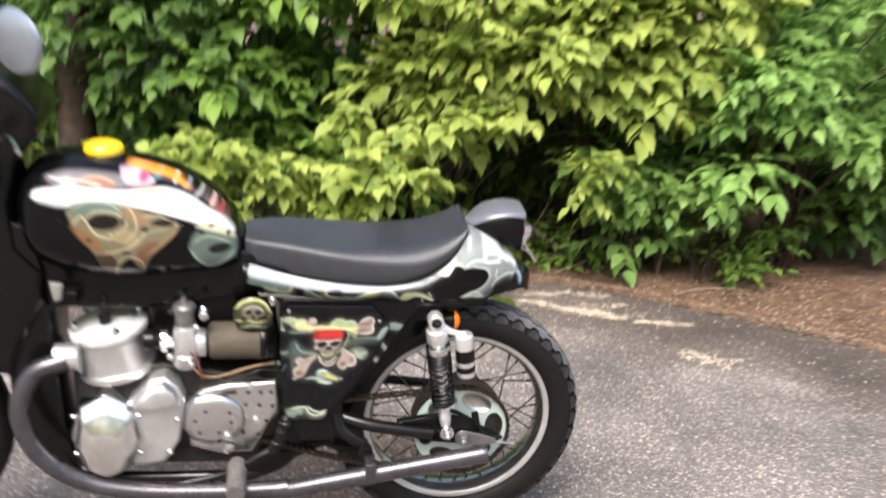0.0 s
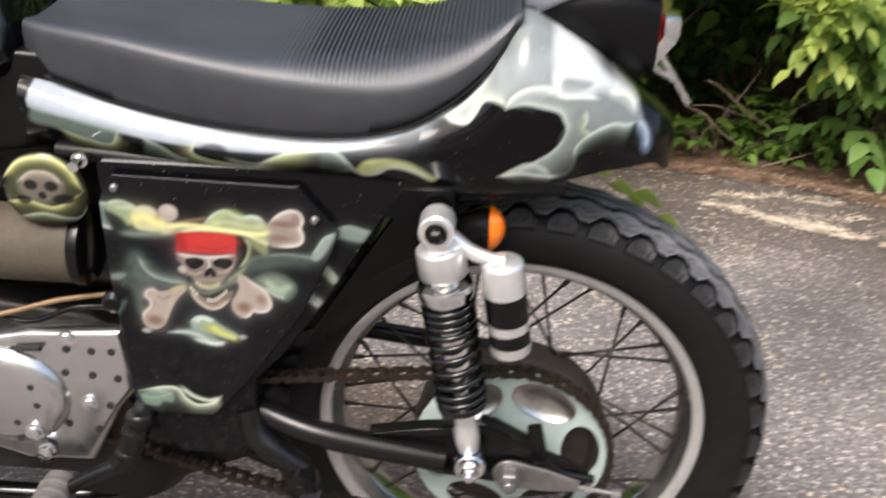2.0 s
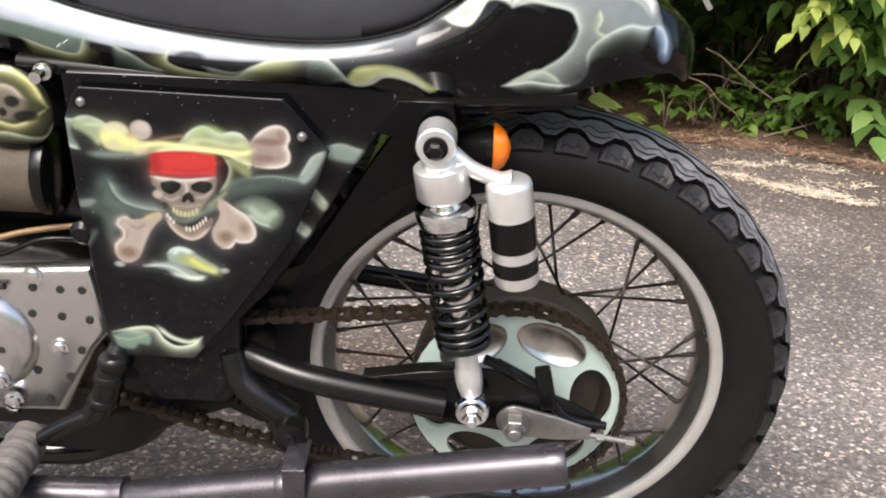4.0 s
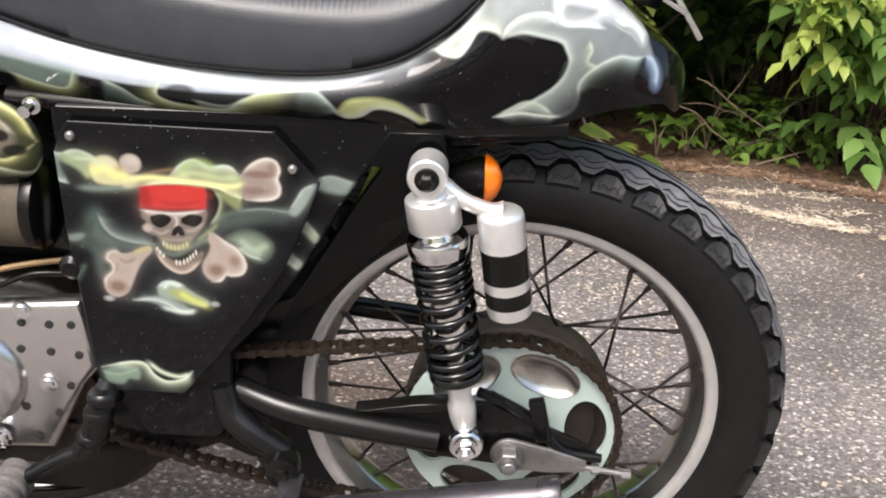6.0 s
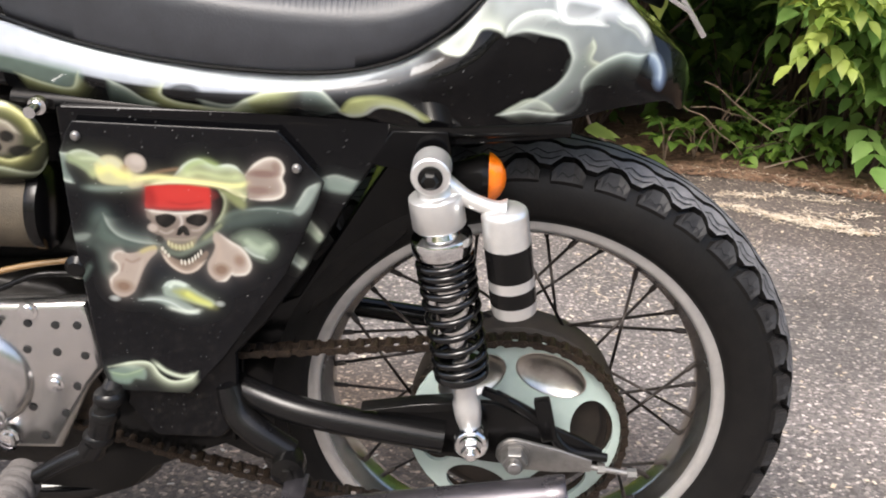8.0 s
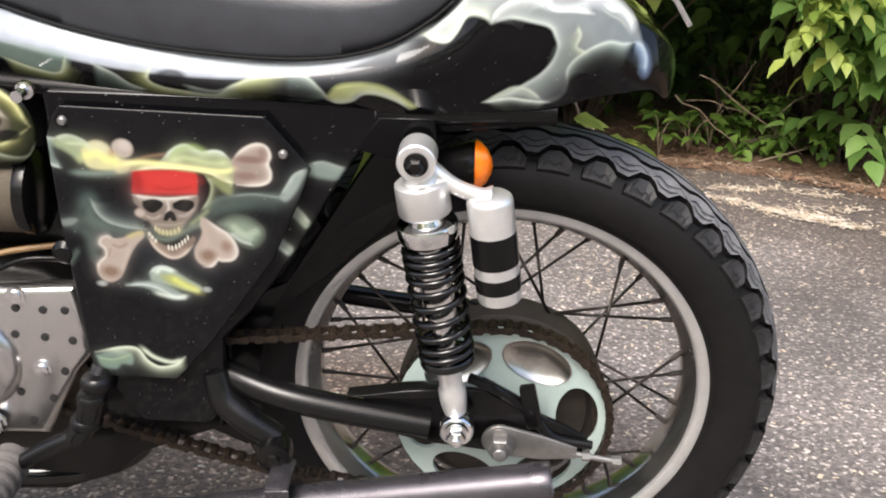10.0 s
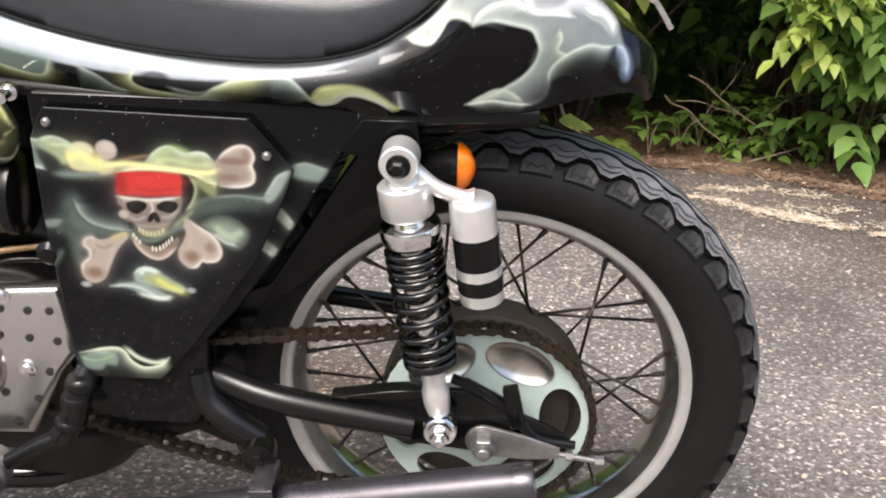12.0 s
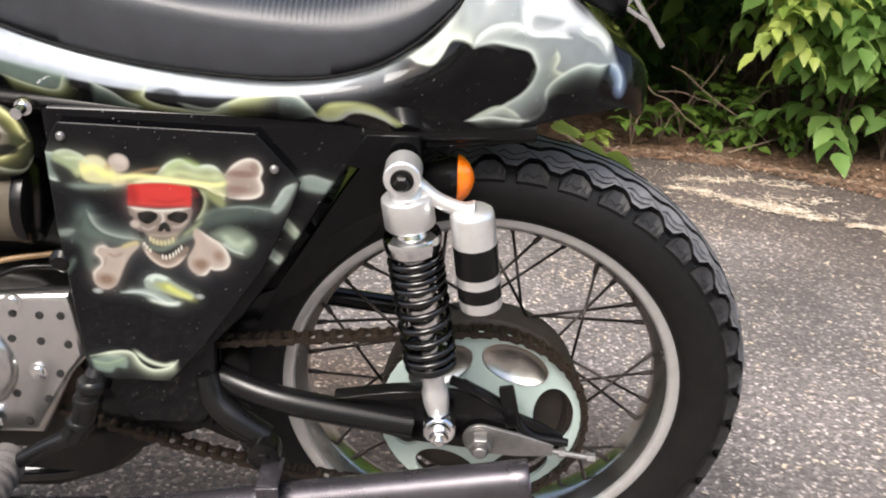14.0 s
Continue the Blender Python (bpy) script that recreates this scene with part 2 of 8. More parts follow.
M_RED = mat("red_lens", (0.45, 0.015, 0.012), 0.15, coat=1.0)
M_YELLOW = mat("yellow_paint", (0.8, 0.52, 0.01), 0.3, coat=0.5, noise_scale=20, vary=0.1)
M_FILTER = mat("olive_filter_gauze", (0.075, 0.06, 0.04), 0.75, noise_scale=50, vary=0.3, bump=0.5, bump_scale=500)
M_CABLE = mat("grey_cable", (0.25, 0.24, 0.22), 0.5, noise_scale=40, vary=0.3)
M_PLATE = mat("brushed_cover_plate", (0.58, 0.57, 0.56), 0.26, metal=0.95, noise_scale=9, vary=0.07, bump=0.02, bump_scale=300)
M_HOLE = mat("dark_bore", (0.01, 0.01, 0.01), 0.8)
M_WORN = mat("worn_grey_rubber", (0.11, 0.1, 0.095), 0.7, noise_scale=60, vary=0.4, bump=0.4, bump_scale=200)
M_GREYBOX = mat("weathered_grey_panel", (0.24, 0.27, 0.28), 0.5, noise_scale=8, vary=0.25)

# ---- mesh helpers ----


def part(name, bm, material, parent=None, label="", smooth=True, angle=40):
    """Link a bmesh as one mesh object, under a thing or a part."""
    me = bpy.data.meshes.new(name)
    bm.normal_update()
    bm.to_mesh(me)
    bm.free()
    if smooth:
        me.shade_smooth()
        me.set_sharp_from_angle(angle=radians(angle))
    me.materials.append(material)
    ob = new(name, me)
    ob.parent = parent
    return tagged(ob, label)


def mesh_part(name, verts, faces, material, parent=None, label="", smooth=True, angle=40):
    me = bpy.data.meshes.new(name)
    me.from_pydata([tuple(v) for v in verts], [], [tuple(f) for f in faces])
    if smooth:
        me.shade_smooth()
        me.set_sharp_from_angle(angle=radians(angle))
    me.materials.append(material)
    ob = new(name, me)
    ob.parent = parent
    return tagged(ob, label)


def spline(pts, n):
    """Catmull-Rom through pts, n points a span; pts of any dimension."""
    p = [np.array(q, float) for q in pts]
    p = [2 * p[0] - p[1], *p, 2 * p[-1] - p[-2]]
    out = []
    for i in range(1, len(p) - 2):
        for k in range(n):
            t = k / n
            out.append(0.5 * (2 * p[i] + (p[i + 1] - p[i - 1]) * t + (2 * p[i - 1] - 5 * p[i] + 4 * p[i + 1] - p[i + 2]) * t * t + (3 * p[i] - p[i - 1] - 3 * p[i + 1] + p[i + 2]) * t ** 3))
    out.append(p[-2])
    return out


def add_tube(bm, pts, radius, segs=12, n=6, cap=True):
    """A round tube along a smooth line; radius: one number, or one a point."""
    rads = radius if isinstance(radius, (list, tuple)) else [radius] * len(pts)
    line = spline([(*p, r) for p, r in zip(pts, rads)], n) if n > 1 else [np.array((*p, r)) for p, r in zip(pts, rads)]
    rings = []
    up = None
    for i, q in enumerate(line):
        a = line[max(0, i - 1)][:3]
        b = line[min(len(line) - 1, i + 1)][:3]
        d = Vector(b - a).normalized()
        if up is None:
            up = d.orthogonal().normalized()
        up = (up - d * up.dot(d)).normalized()
        side = d.cross(up)
        rings.append([bm.verts.new(Vector(q[:3]) + (up * math.cos(t) + side * math.sin(t)) * q[3]) for t in (2 * math.pi * k / segs for k in range(segs))])
    for r0, r1 in zip(rings, rings[1:]):
        for k in range(segs):
            bm.faces.new((r0[k], r0[(k + 1) % segs], r1[(k + 1) % segs], r1[k]))
    if cap:
        bm.faces.new(rings[0][::-1])
        bm.faces.new(rings[-1])
    return bm


def tube(pts, radius, segs=12, n=6):
    return add_tube(bmesh.new(), pts, radius, segs, n)


def add_lathe(bm, prof, centre=(0, 0, 0), axis="y", segs=32, close=True):
    """Turn a profile of (radius, along) round an axis through centre."""
    cx, cy, cz = centre
    rings = []
    for r, h in prof:
        ring = []
        for k in range(segs):
            a = 2 * math.pi * k / segs
            u, v = r * math.cos(a), r * math.sin(a)
            ring.append(bm.verts.new({"y": (cx + u, cy + h, cz + v), "z": (cx + u, cy + v, cz + h), "x": (cx + h, cy + u, cz + v)}[axis]))
        rings.append(ring)
    for a, b in zip(rings, rings[1:]):
        for k in range(segs):
            bm.faces.new((a[k], a[(k + 1) % segs], b[(k + 1) % segs], b[k]))
    if close:
        bm.faces.new(rings[0])
        bm.faces.new(rings[-1])
    bmesh.ops.recalc_face_normals(bm, faces=bm.faces)
    return bm


def lathe(prof, centre=(0, 0, 0), axis="y", segs=32, close=True):
    return add_lathe(bmesh.new(), prof, centre, axis, segs, close)


def add_prism(bm, outline, y0, y1, bevel=0.0):
    """An outline of (x, z) extruded from y0 to y1, with rounded edges."""
    va = [bm.verts.new((x, y0, z)) for x, z in outline]
    vb = [bm.verts.new((x, y1, z)) for x, z in outline]
    n = len(outline)
    fs = [bm.faces.new(va), bm.faces.new(vb[::-1])]
    for k in range(n):
        fs.append(bm.faces.new((va[k], va[(k + 1) % n], vb[(k + 1) % n], vb[k])))
    bmesh.ops.recalc_face_normals(bm, faces=fs)
    if bevel:
        ed = list({e for f in fs[:2] for e in f.edges})
        bmesh.ops.bevel(bm, geom=ed, offset=bevel, segments=3, affect="EDGES", profile=0.5)
    return bm


def prism(outline, y0, y1, bevel=0.0):
    return add_prism(bmesh.new(), outline, y0, y1, bevel)


def add_box(bm, c, s, bevel=0.0, turn=(0, 0, 0)):
    """A box with rounded edges, its centre, sizes and turn in degrees."""
    r = bmesh.ops.create_cube(bm, size=1.0, matrix=pose(*c, *turn) @ Matrix.Diagonal((*s, 1)))
    if bevel:
        bmesh.ops.bevel(bm, geom=list({e for v in r["verts"] for e in v.link_edges}), offset=bevel, segments=2, affect="EDGES", profile=0.5)
    return bm


def box(c, s, bevel=0.0, turn=(0, 0, 0)):
    return add_box(bmesh.new(), c, s, bevel, turn)


def add_bolt(bm, c, r, h=0.006, axis="y", sign=-1):
    """A hexagon bolt head with a washer, looking along -axis."""
    add_lathe(bm, [(r * 1.45, 0), (r * 1.45, sign * h * 0.25), (r * 1.1, sign * h * 0.3)], c, axis, 18)
    add_lathe(bm, [(r, sign * h * 0.25), (r, sign * h * 0.9), (r * 0.85, sign * h)], c, axis, 6)
    return bm


def loft_part(name, rings, material, parent, label="", closed=True, cap=True, angle=50):
    """Skin over rings of equal count."""
    m = len(rings[0])
    verts = [v for r in rings for v in r]
    faces = []
    for i in range(len(rings) - 1):
        for k in range(m if closed else m - 1):
            a, b = i * m + k, i * m + (k + 1) % m
            faces.append((a, b, b + m, a + m))
    if cap and closed:
        faces.append(tuple(range(m))[::-1])
        faces.append(tuple(range((len(rings) - 1) * m, len(rings) * m)))
    return mesh_part(name, verts, faces, material, parent, label, True, angle)


def many(name, bm, material, parent, places, label=""):
    """The same small piece at several places, each an object of its own on one mesh."""
    me = bpy.data.meshes.new(name)
    bm.to_mesh(me)
    bm.free()
    me.shade_smooth()
    me.set_sharp_from_angle(angle=radians(35))
    me.materials.append(material)
    for p in places:
        ob = tagged(new(name, me), label)
        ob.parent = parent
        ob.location = p


def interp(x, table):
    """Smooth value at x from a table of (x, value, value...)."""
    t = np.array(table, float)
    return [float(np.interp(x, t[:, 0], t[:, k])) for k in range(1, t.shape[1])]


def smooth_table(table, n=8):
    return [tuple(q) for q in spline(table, n)]


# ---- ground ----
def slab(name, outline, z0, z1, material, label, category):
    bm = bmesh.new()
    va = [bm.verts.new((x, y, z1)) for x, y in outline]
    vb = [bm.verts.new((x, y, z0)) for x, y in outline]
    n = len(outline)
    bm.faces.new(va)
    bm.faces.new(vb[::-1])
    for k in range(n):
        bm.faces.new((va[k], vb[k], vb[(k + 1) % n], va[(k + 1) % n]))
    bmesh.ops.recalc_face_normals(bm, faces=bm.faces)
    ob = part(name, bm, material, None, "", False)
    return tagged(ob, label, category, kind="structure")


EDGE = [(-60, 4.5), (-14, 3.4), (-6, 2.85), (-3, 2.62), (-1.2, 2.5), (0.0, 2.45), (0.66, 2.38), (0.95, 2.3), (1.27, 2.07), (1.62, 1.74), (2.07, 1.27), (2.7, 0.55), (3.6, -0.6), (6, -3.5), (14, -14), (40, -60)]


def edge_y(x):
    return float(np.interp(x, [p[0] for p in EDGE], [p[1] for p in EDGE]))


_rng = random.Random(4)
_line = [(x + _rng.uniform(-0.02, 0.02), y + _rng.uniform(-0.03, 0.03)) for x, y in (tuple(q) for q in spline(EDGE, 12))]
slab("ground", [(-400, -400), (400, -400), (400, 400), (-400, 400)], -0.6, -0.03, M_SOIL, "brown forest soil strewn with dead pine straw", "ground")
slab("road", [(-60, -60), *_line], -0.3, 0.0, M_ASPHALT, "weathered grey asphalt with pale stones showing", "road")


# ---- foliage ----
def leaf_template(length, width):
    """One coarsely toothed leaf folded along its rib and drooping: 14 points."""
    half = [(0.24, 0.10, 0.05), (0.44, 0.30, 0.10), (0.37, 0.46, 0.07), (0.34, 0.60, 0.05), (0.17, 0.80, -0.03)]
    rib = [(0, 0, 0), (0, 0.34, 0.02), (0, 0.68, -0.02), (0, 1.0, -0.16)]
    v = np.array(rib + half + [(-x, y, z) for x, y, z in half])
    f = []
    for o, flip in ((4, 1), (9, -1)):
        for t in ((0, o, 1), (o, o + 1, 1), (o + 1, o + 2, 1), (1, o + 2, 2), (o + 2, o + 3, 2), (o + 3, o + 4, 2), (2, o + 4, 3)):
            f.append(t[::flip])
    return v * (width, length, length), f


def leaves_mesh(name, leaves, length, width, material, parent, label=""):
    """leaves: rows of (place, direction of growth, roll, size)."""
    tv, tf = leaf_template(length, width)
    V, F = [], []
    for i, (p, d, roll, s) in enumerate(leaves):
        d = Vector(d).normalized()
        x = d.cross(Vector((0, 0, 1)))
        x = x.normalized() if x.length > 1e-4 else Vector((1, 0, 0))
        z = x.cross(d)
        c, q = math.cos(roll), math.sin(roll)
        x2, z2 = x * c + z * q, z * c - x * q
        m = np.array([x2, d, z2])
        V.append(tv * s @ m + np.array(p))
        F.extend(tuple(k + len(tv) * i for k in f) for f in tf)
    return mesh_part(name, np.vstack(V), F, material, parent, label, True, 70)


def shrub(name, base, clumps, material, label, rng, stem_r=0.0075, leaf=(0.115, 0.085), per=42, category="shrub"):
    """A shrub: stems from the base to each clump, and compound leaves hanging round the clumps."""
    root = tagged(new(name), label, category)
    root.location = base
    bx, by, bz = base
    leaves = []
    bm = bmesh.new()
    for cx, cy, cz, r in clumps:
        c = Vector((cx - bx, cy - by, cz - bz))
        mid = Vector((c.x * 0.35, c.y * 0.35, c.z * 0.65)) + Vector((rng.uniform(-.1, .1), rng.uniform(-.1, .1), 0))
        add_tube(bm, [(rng.uniform(-.06, .06), rng.uniform(-.06, .06), -0.05), tuple(mid), tuple(c)], [stem_r, stem_r * 0.7, stem_r * 0.3], 6, 4)
        for _ in range(int(per * (r / 0.3) ** 2)):
            # a spray: a short twig with leaflets in pairs, drooping at its tip
            a, e = rng.uniform(0, 2 * math.pi), rng.uniform(-0.7, 1.0)
            d = Vector((math.cos(a) * math.cos(e), math.sin(a) * math.cos(e), math.sin(e)))
            o = c + Vector((d.x * r * 1.15, d.y * r * 0.9, d.z * r * 0.75)) * rng.uniform(0.45, 1.05)
            g = (d + Vector((0, -0.25, -0.35 - rng.uniform(0, 0.4)))).normalized()
            side = g.cross(Vector((0, 0, 1))).normalized() if abs(g.z) < 0.98 else Vector((1, 0, 0))
            n = rng.choice((3, 5, 5, 7))
            s = rng.uniform(0.65, 1.15)
            for k in range(n):
                j = (k + 1) // 2
                sgn = 0 if k == 0 else (1 if k % 2 else -1)
                at = o + g * (0.05 * s * ((n // 2) - j) - 0.02)
                dd = g + side * sgn * 0.95 + Vector((0, 0, -0.25 * (sgn != 0))) + Vector((rng.uniform(-.2, .2), rng.uniform(-.2, .2), rng.uniform(-.2, .2)))
                leaves.append((at, dd, rng.uniform(-0.5, 0.5), s * rng.uniform(0.75, 1.1)))
    part("stem", bm, M_BARK, root)
    leaves_mesh("foliage", leaves, leaf[0], leaf[1], material, root)
    return root


_r = random.Random(11)


def clumps_in(x0, x1, y0, y1, z0, z1, n, r0, r1, rng):
    return [(rng.uniform(x0, x1), rng.uniform(y0, y1), rng.uniform(z0, z1), rng.uniform(r0, r1)) for _ in range(n)]


def open_gap(clumps):
    """Leaves out what would fill the dark hollow beside the overhanging shrub."""
    return [q for q in clumps if not (0.38 < q[0] + 0.5 * q[3] and q[0] < 0.85 and q[2] - q[3] < 0.44)]


shrub("shrub", (-0.75, 3.2, -0.03), clumps_in(-0.85, -0.25, 2.6, 3.2, 0.5, 1.3, 9, 0.2, 0.30, _r), M_LEAF_G, "mid-green leafy shrub beside the road edge", _r)
# mid-green in place of yellow-green: dimmer light up here put into the colour
shrub("shrub", (-0.6, 3.4, -0.03), clumps_in(-0.9, -0.1, 2.75, 3.4, 1.25, 2.0, 9, 0.2, 0.32, _r), M_LEAF_G, "tall mid-green shrub in part shade", _r)
shrub("shrub", (-1.1, 3.3, -0.03), clumps_in(-1.5, -0.8, 2.75, 3.4, 0.45, 1.9, 11, 0.2, 0.34, _r), M_LEAF_SHADED, "deep green leafy shrub by the tree trunks", _r)
shrub("shrub", (0.35, 3.1, -0.03), open_gap(clumps_in(0.1, 0.95, 2.4, 3.2, 0.66, 2.0, 18, 0.18, 0.30, _r)) + clumps_in(0.4, 1.4, 2.25, 2.5, 0.85, 1.35, 17, 0.14, 0.22, _r) + [(0.10, 2.25, 0.76, 0.13), (0.27, 2.25, 0.74, 0.12), (0.42, 2.2, 0.79, 0.13), (0.56, 2.2, 0.84, 0.12), (0.69, 2.2, 0.83, 0.11), (-0.1, 2.3, 0.82, 0.13)], M_LEAF_Y, "yellow-green leafy shrub hanging over the verge", _r)
shrub("shrub", (1.25, 2.9, -0.03), [(0.95, 2.1, 0.57, 0.08), (0.99, 2.1, 0.47, 0.07), (0.97, 2.08, 0.66, 0.10), (1.03, 2.14, 0.53, 0.08), (1.05, 2.16, 0.40, 0.06), (1.06, 2.15, 0.62, 0.10)], M_LEAF_Y, "slender yellow-green branch drooping toward the asphalt", _r, 0.005, (0.088, 0.058), 70)
shrub("shrub", (-0.1, 2.75, -0.03), open_gap(clumps_in(-1.35, 0.16, 2.0, 2.3, 0.36, 0.68, 32, 0.11, 0.16, _r)), M_LEAF_Y, "yellow-green branches hanging low behind the seat", _r, 0.007, (0.105, 0.078), 48)
shrub("shrub", (1.25, 3.2, -0.03), clumps_in(0.9, 1.95, 2.35, 3.1, 0.85, 2.0, 22, 0.2, 0.32, _r) + clumps_in(1.0, 1.8, 2.3, 2.5, 0.95, 1.4, 8, 0.17, 0.24, _r), M_LEAF_Y, "tall yellow-green shrub with drooping leaves", _r)
shrub("shrub", (1.35, 2.6, -0.03), [(1.1, 2.5, 0.62, 0.17), (1.25, 2.42, 0.55, 0.18), (1.42, 2.38, 0.52, 0.18), (1.60, 2.33, 0.46, 0.17), (1.76, 2.28, 0.42, 0.13), (1.5, 2.4, 0.34, 0.12), (1.32, 2.45, 0.36, 0.12)], M_LEAF_B, "low cool-green sapling with small leaves", _r, 0.008, (0.09, 0.065), 55)
shrub("shrub", (1.4, 2.7, -0.03), [(1.2, 2.45, 0.42, 0.13), (1.3, 2.45, 0.3, 0.13), (1.27, 2.5, 0.16, 0.1), (1.4, 2.4, 0.45, 0.15), (1.45, 2.48, 0.22, 0.14), (1.17, 2.5, 0.56, 0.13), (1.6, 2.45, 0.2, 0.13), (1.3, 2.42, 0.58, 0.14)], M_LEAF_B, "broad-leaved green shrub reaching down to the verge", _r, 0.007, (0.098, 0.072), 54)
shrub("shrub", (2.3, 2.7, -0.03), clumps_in(1.85, 3.1, 2.1, 2.8, 0.75, 1.6, 13, 0.2, 0.3, _r) + clumps_in(1.75, 2.9, 2.0, 2.3, 0.55, 1.15, 11, 0.16, 0.24, _r), M_LEAF_B, "cool-green shrub with narrow leaves over the verge", _r, 0.010, (0.105, 0.07), 46)
shrub("shrub", (2.6, 2.8, -0.03), clumps_in(1.9, 3.4, 2.5, 3.2, 0.15, 0.8, 12, 0.18, 0.3, _r), M_LEAF_SHADED, "dense dark green undergrowth at the verge", _r)
shrub("shrub", (-0.4, 3.0, -0.03), clumps_in(-1.3, 0.35, 2.7, 3.2, 0.15, 0.6, 14, 0.18, 0.3, _r), M_LEAF_G, "dense green undergrowth in shade", _r)
shrub("shrub", (1.0, 3.1, -0.03), clumps_in(0.5, 2.0, 3.2, 3.6, 0.2, 0.8, 10, 0.16, 0.26, _r), M_LEAF_SHADED, "dark green undergrowth in deep shade", _r, 0.006, (0.085, 0.055))


def wood(name, x0, x1, y0, y1, z1, n, material, label, rng, size=0.12, lean=-0.3):
    """Far or deep foliage that nobody could count."""
    leaves = []
    while len(leaves) < n:
        x, y, z = rng.uniform(x0, x1), rng.uniform(y0, y1), rng.uniform(0, z1)
        if noise.noise(Vector((x * 1.3, y * 1.3, z * 1.3))) < -0.12:
            continue
        leaves.append(((x, y, z), (rng.uniform(-1, 1), lean + rng.uniform(-.8, .8), -0.4 + rng.uniform(-.6, .6)), rng.uniform(-1, 1), rng.uniform(0.6, 1.3)))
    ob = leaves_mesh(name, leaves, size, size * 0.6, material, None)
    return tagged(ob, label, "woods", kind="stuff")


shrub("ground_vine", (0.95, 2.75, -0.03), [(x, y, z, r) for x, y, z, r in clumps_in(0.7, 1.3, 2.62, 2.95, 0.0, 0.14, 8, 0.06, 0.1, _r)], M_LEAF_G, "low green creeper growing through the leaf litter", _r, 0.004, (0.06, 0.046), 120, "plant")
shrub("ground_vine", (1.75, 2.4, -0.03), [(x, y, z, r) for x, y, z, r in clumps_in(1.4, 2.2, 2.3, 2.8, 0.02, 0.2, 9, 0.07, 0.12, _r)], M_LEAF_G, "low green creeper growing through the leaf litter", _r, 0.004, (0.06, 0.046), 110, "plant")
# deep leaves wear the darkened green, so their shade is partly colour
wood("deep_foliage", -5, 6, 3.3, 5.0, 4.2, 26000, M_LEAF_SHADED, "dark mass of leaves deep in the thicket", _r, 0.13)
# high leaves also mid-green, their dimmer light carried by the colour
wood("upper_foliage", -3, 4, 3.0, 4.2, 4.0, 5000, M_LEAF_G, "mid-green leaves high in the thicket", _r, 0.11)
wood("thicket", -14, 14, 5.2, 8.5, 6.5, 30000, M_LEAF_SHADED, "dark woods behind the shrubs", _r, 0.34)
wood("far_woods", -40, 40, -26, -22, 11, 9000, M_LEAF_SHADED, "line of trees across the road", _r, 0.9, 0.3)

# ---- motorcycle: its frame of reference stands upright, then leans on its stand ----
LEAN = 9.0
bike = tagged(new("motorcycle"), "black custom motorcycle with airbrushed skull paint, leaning on its stand", "motorcycle")
bike.rotation_euler = (radians(LEAN), 0, 0)
AX = (0.003, 0.0, 0.320)


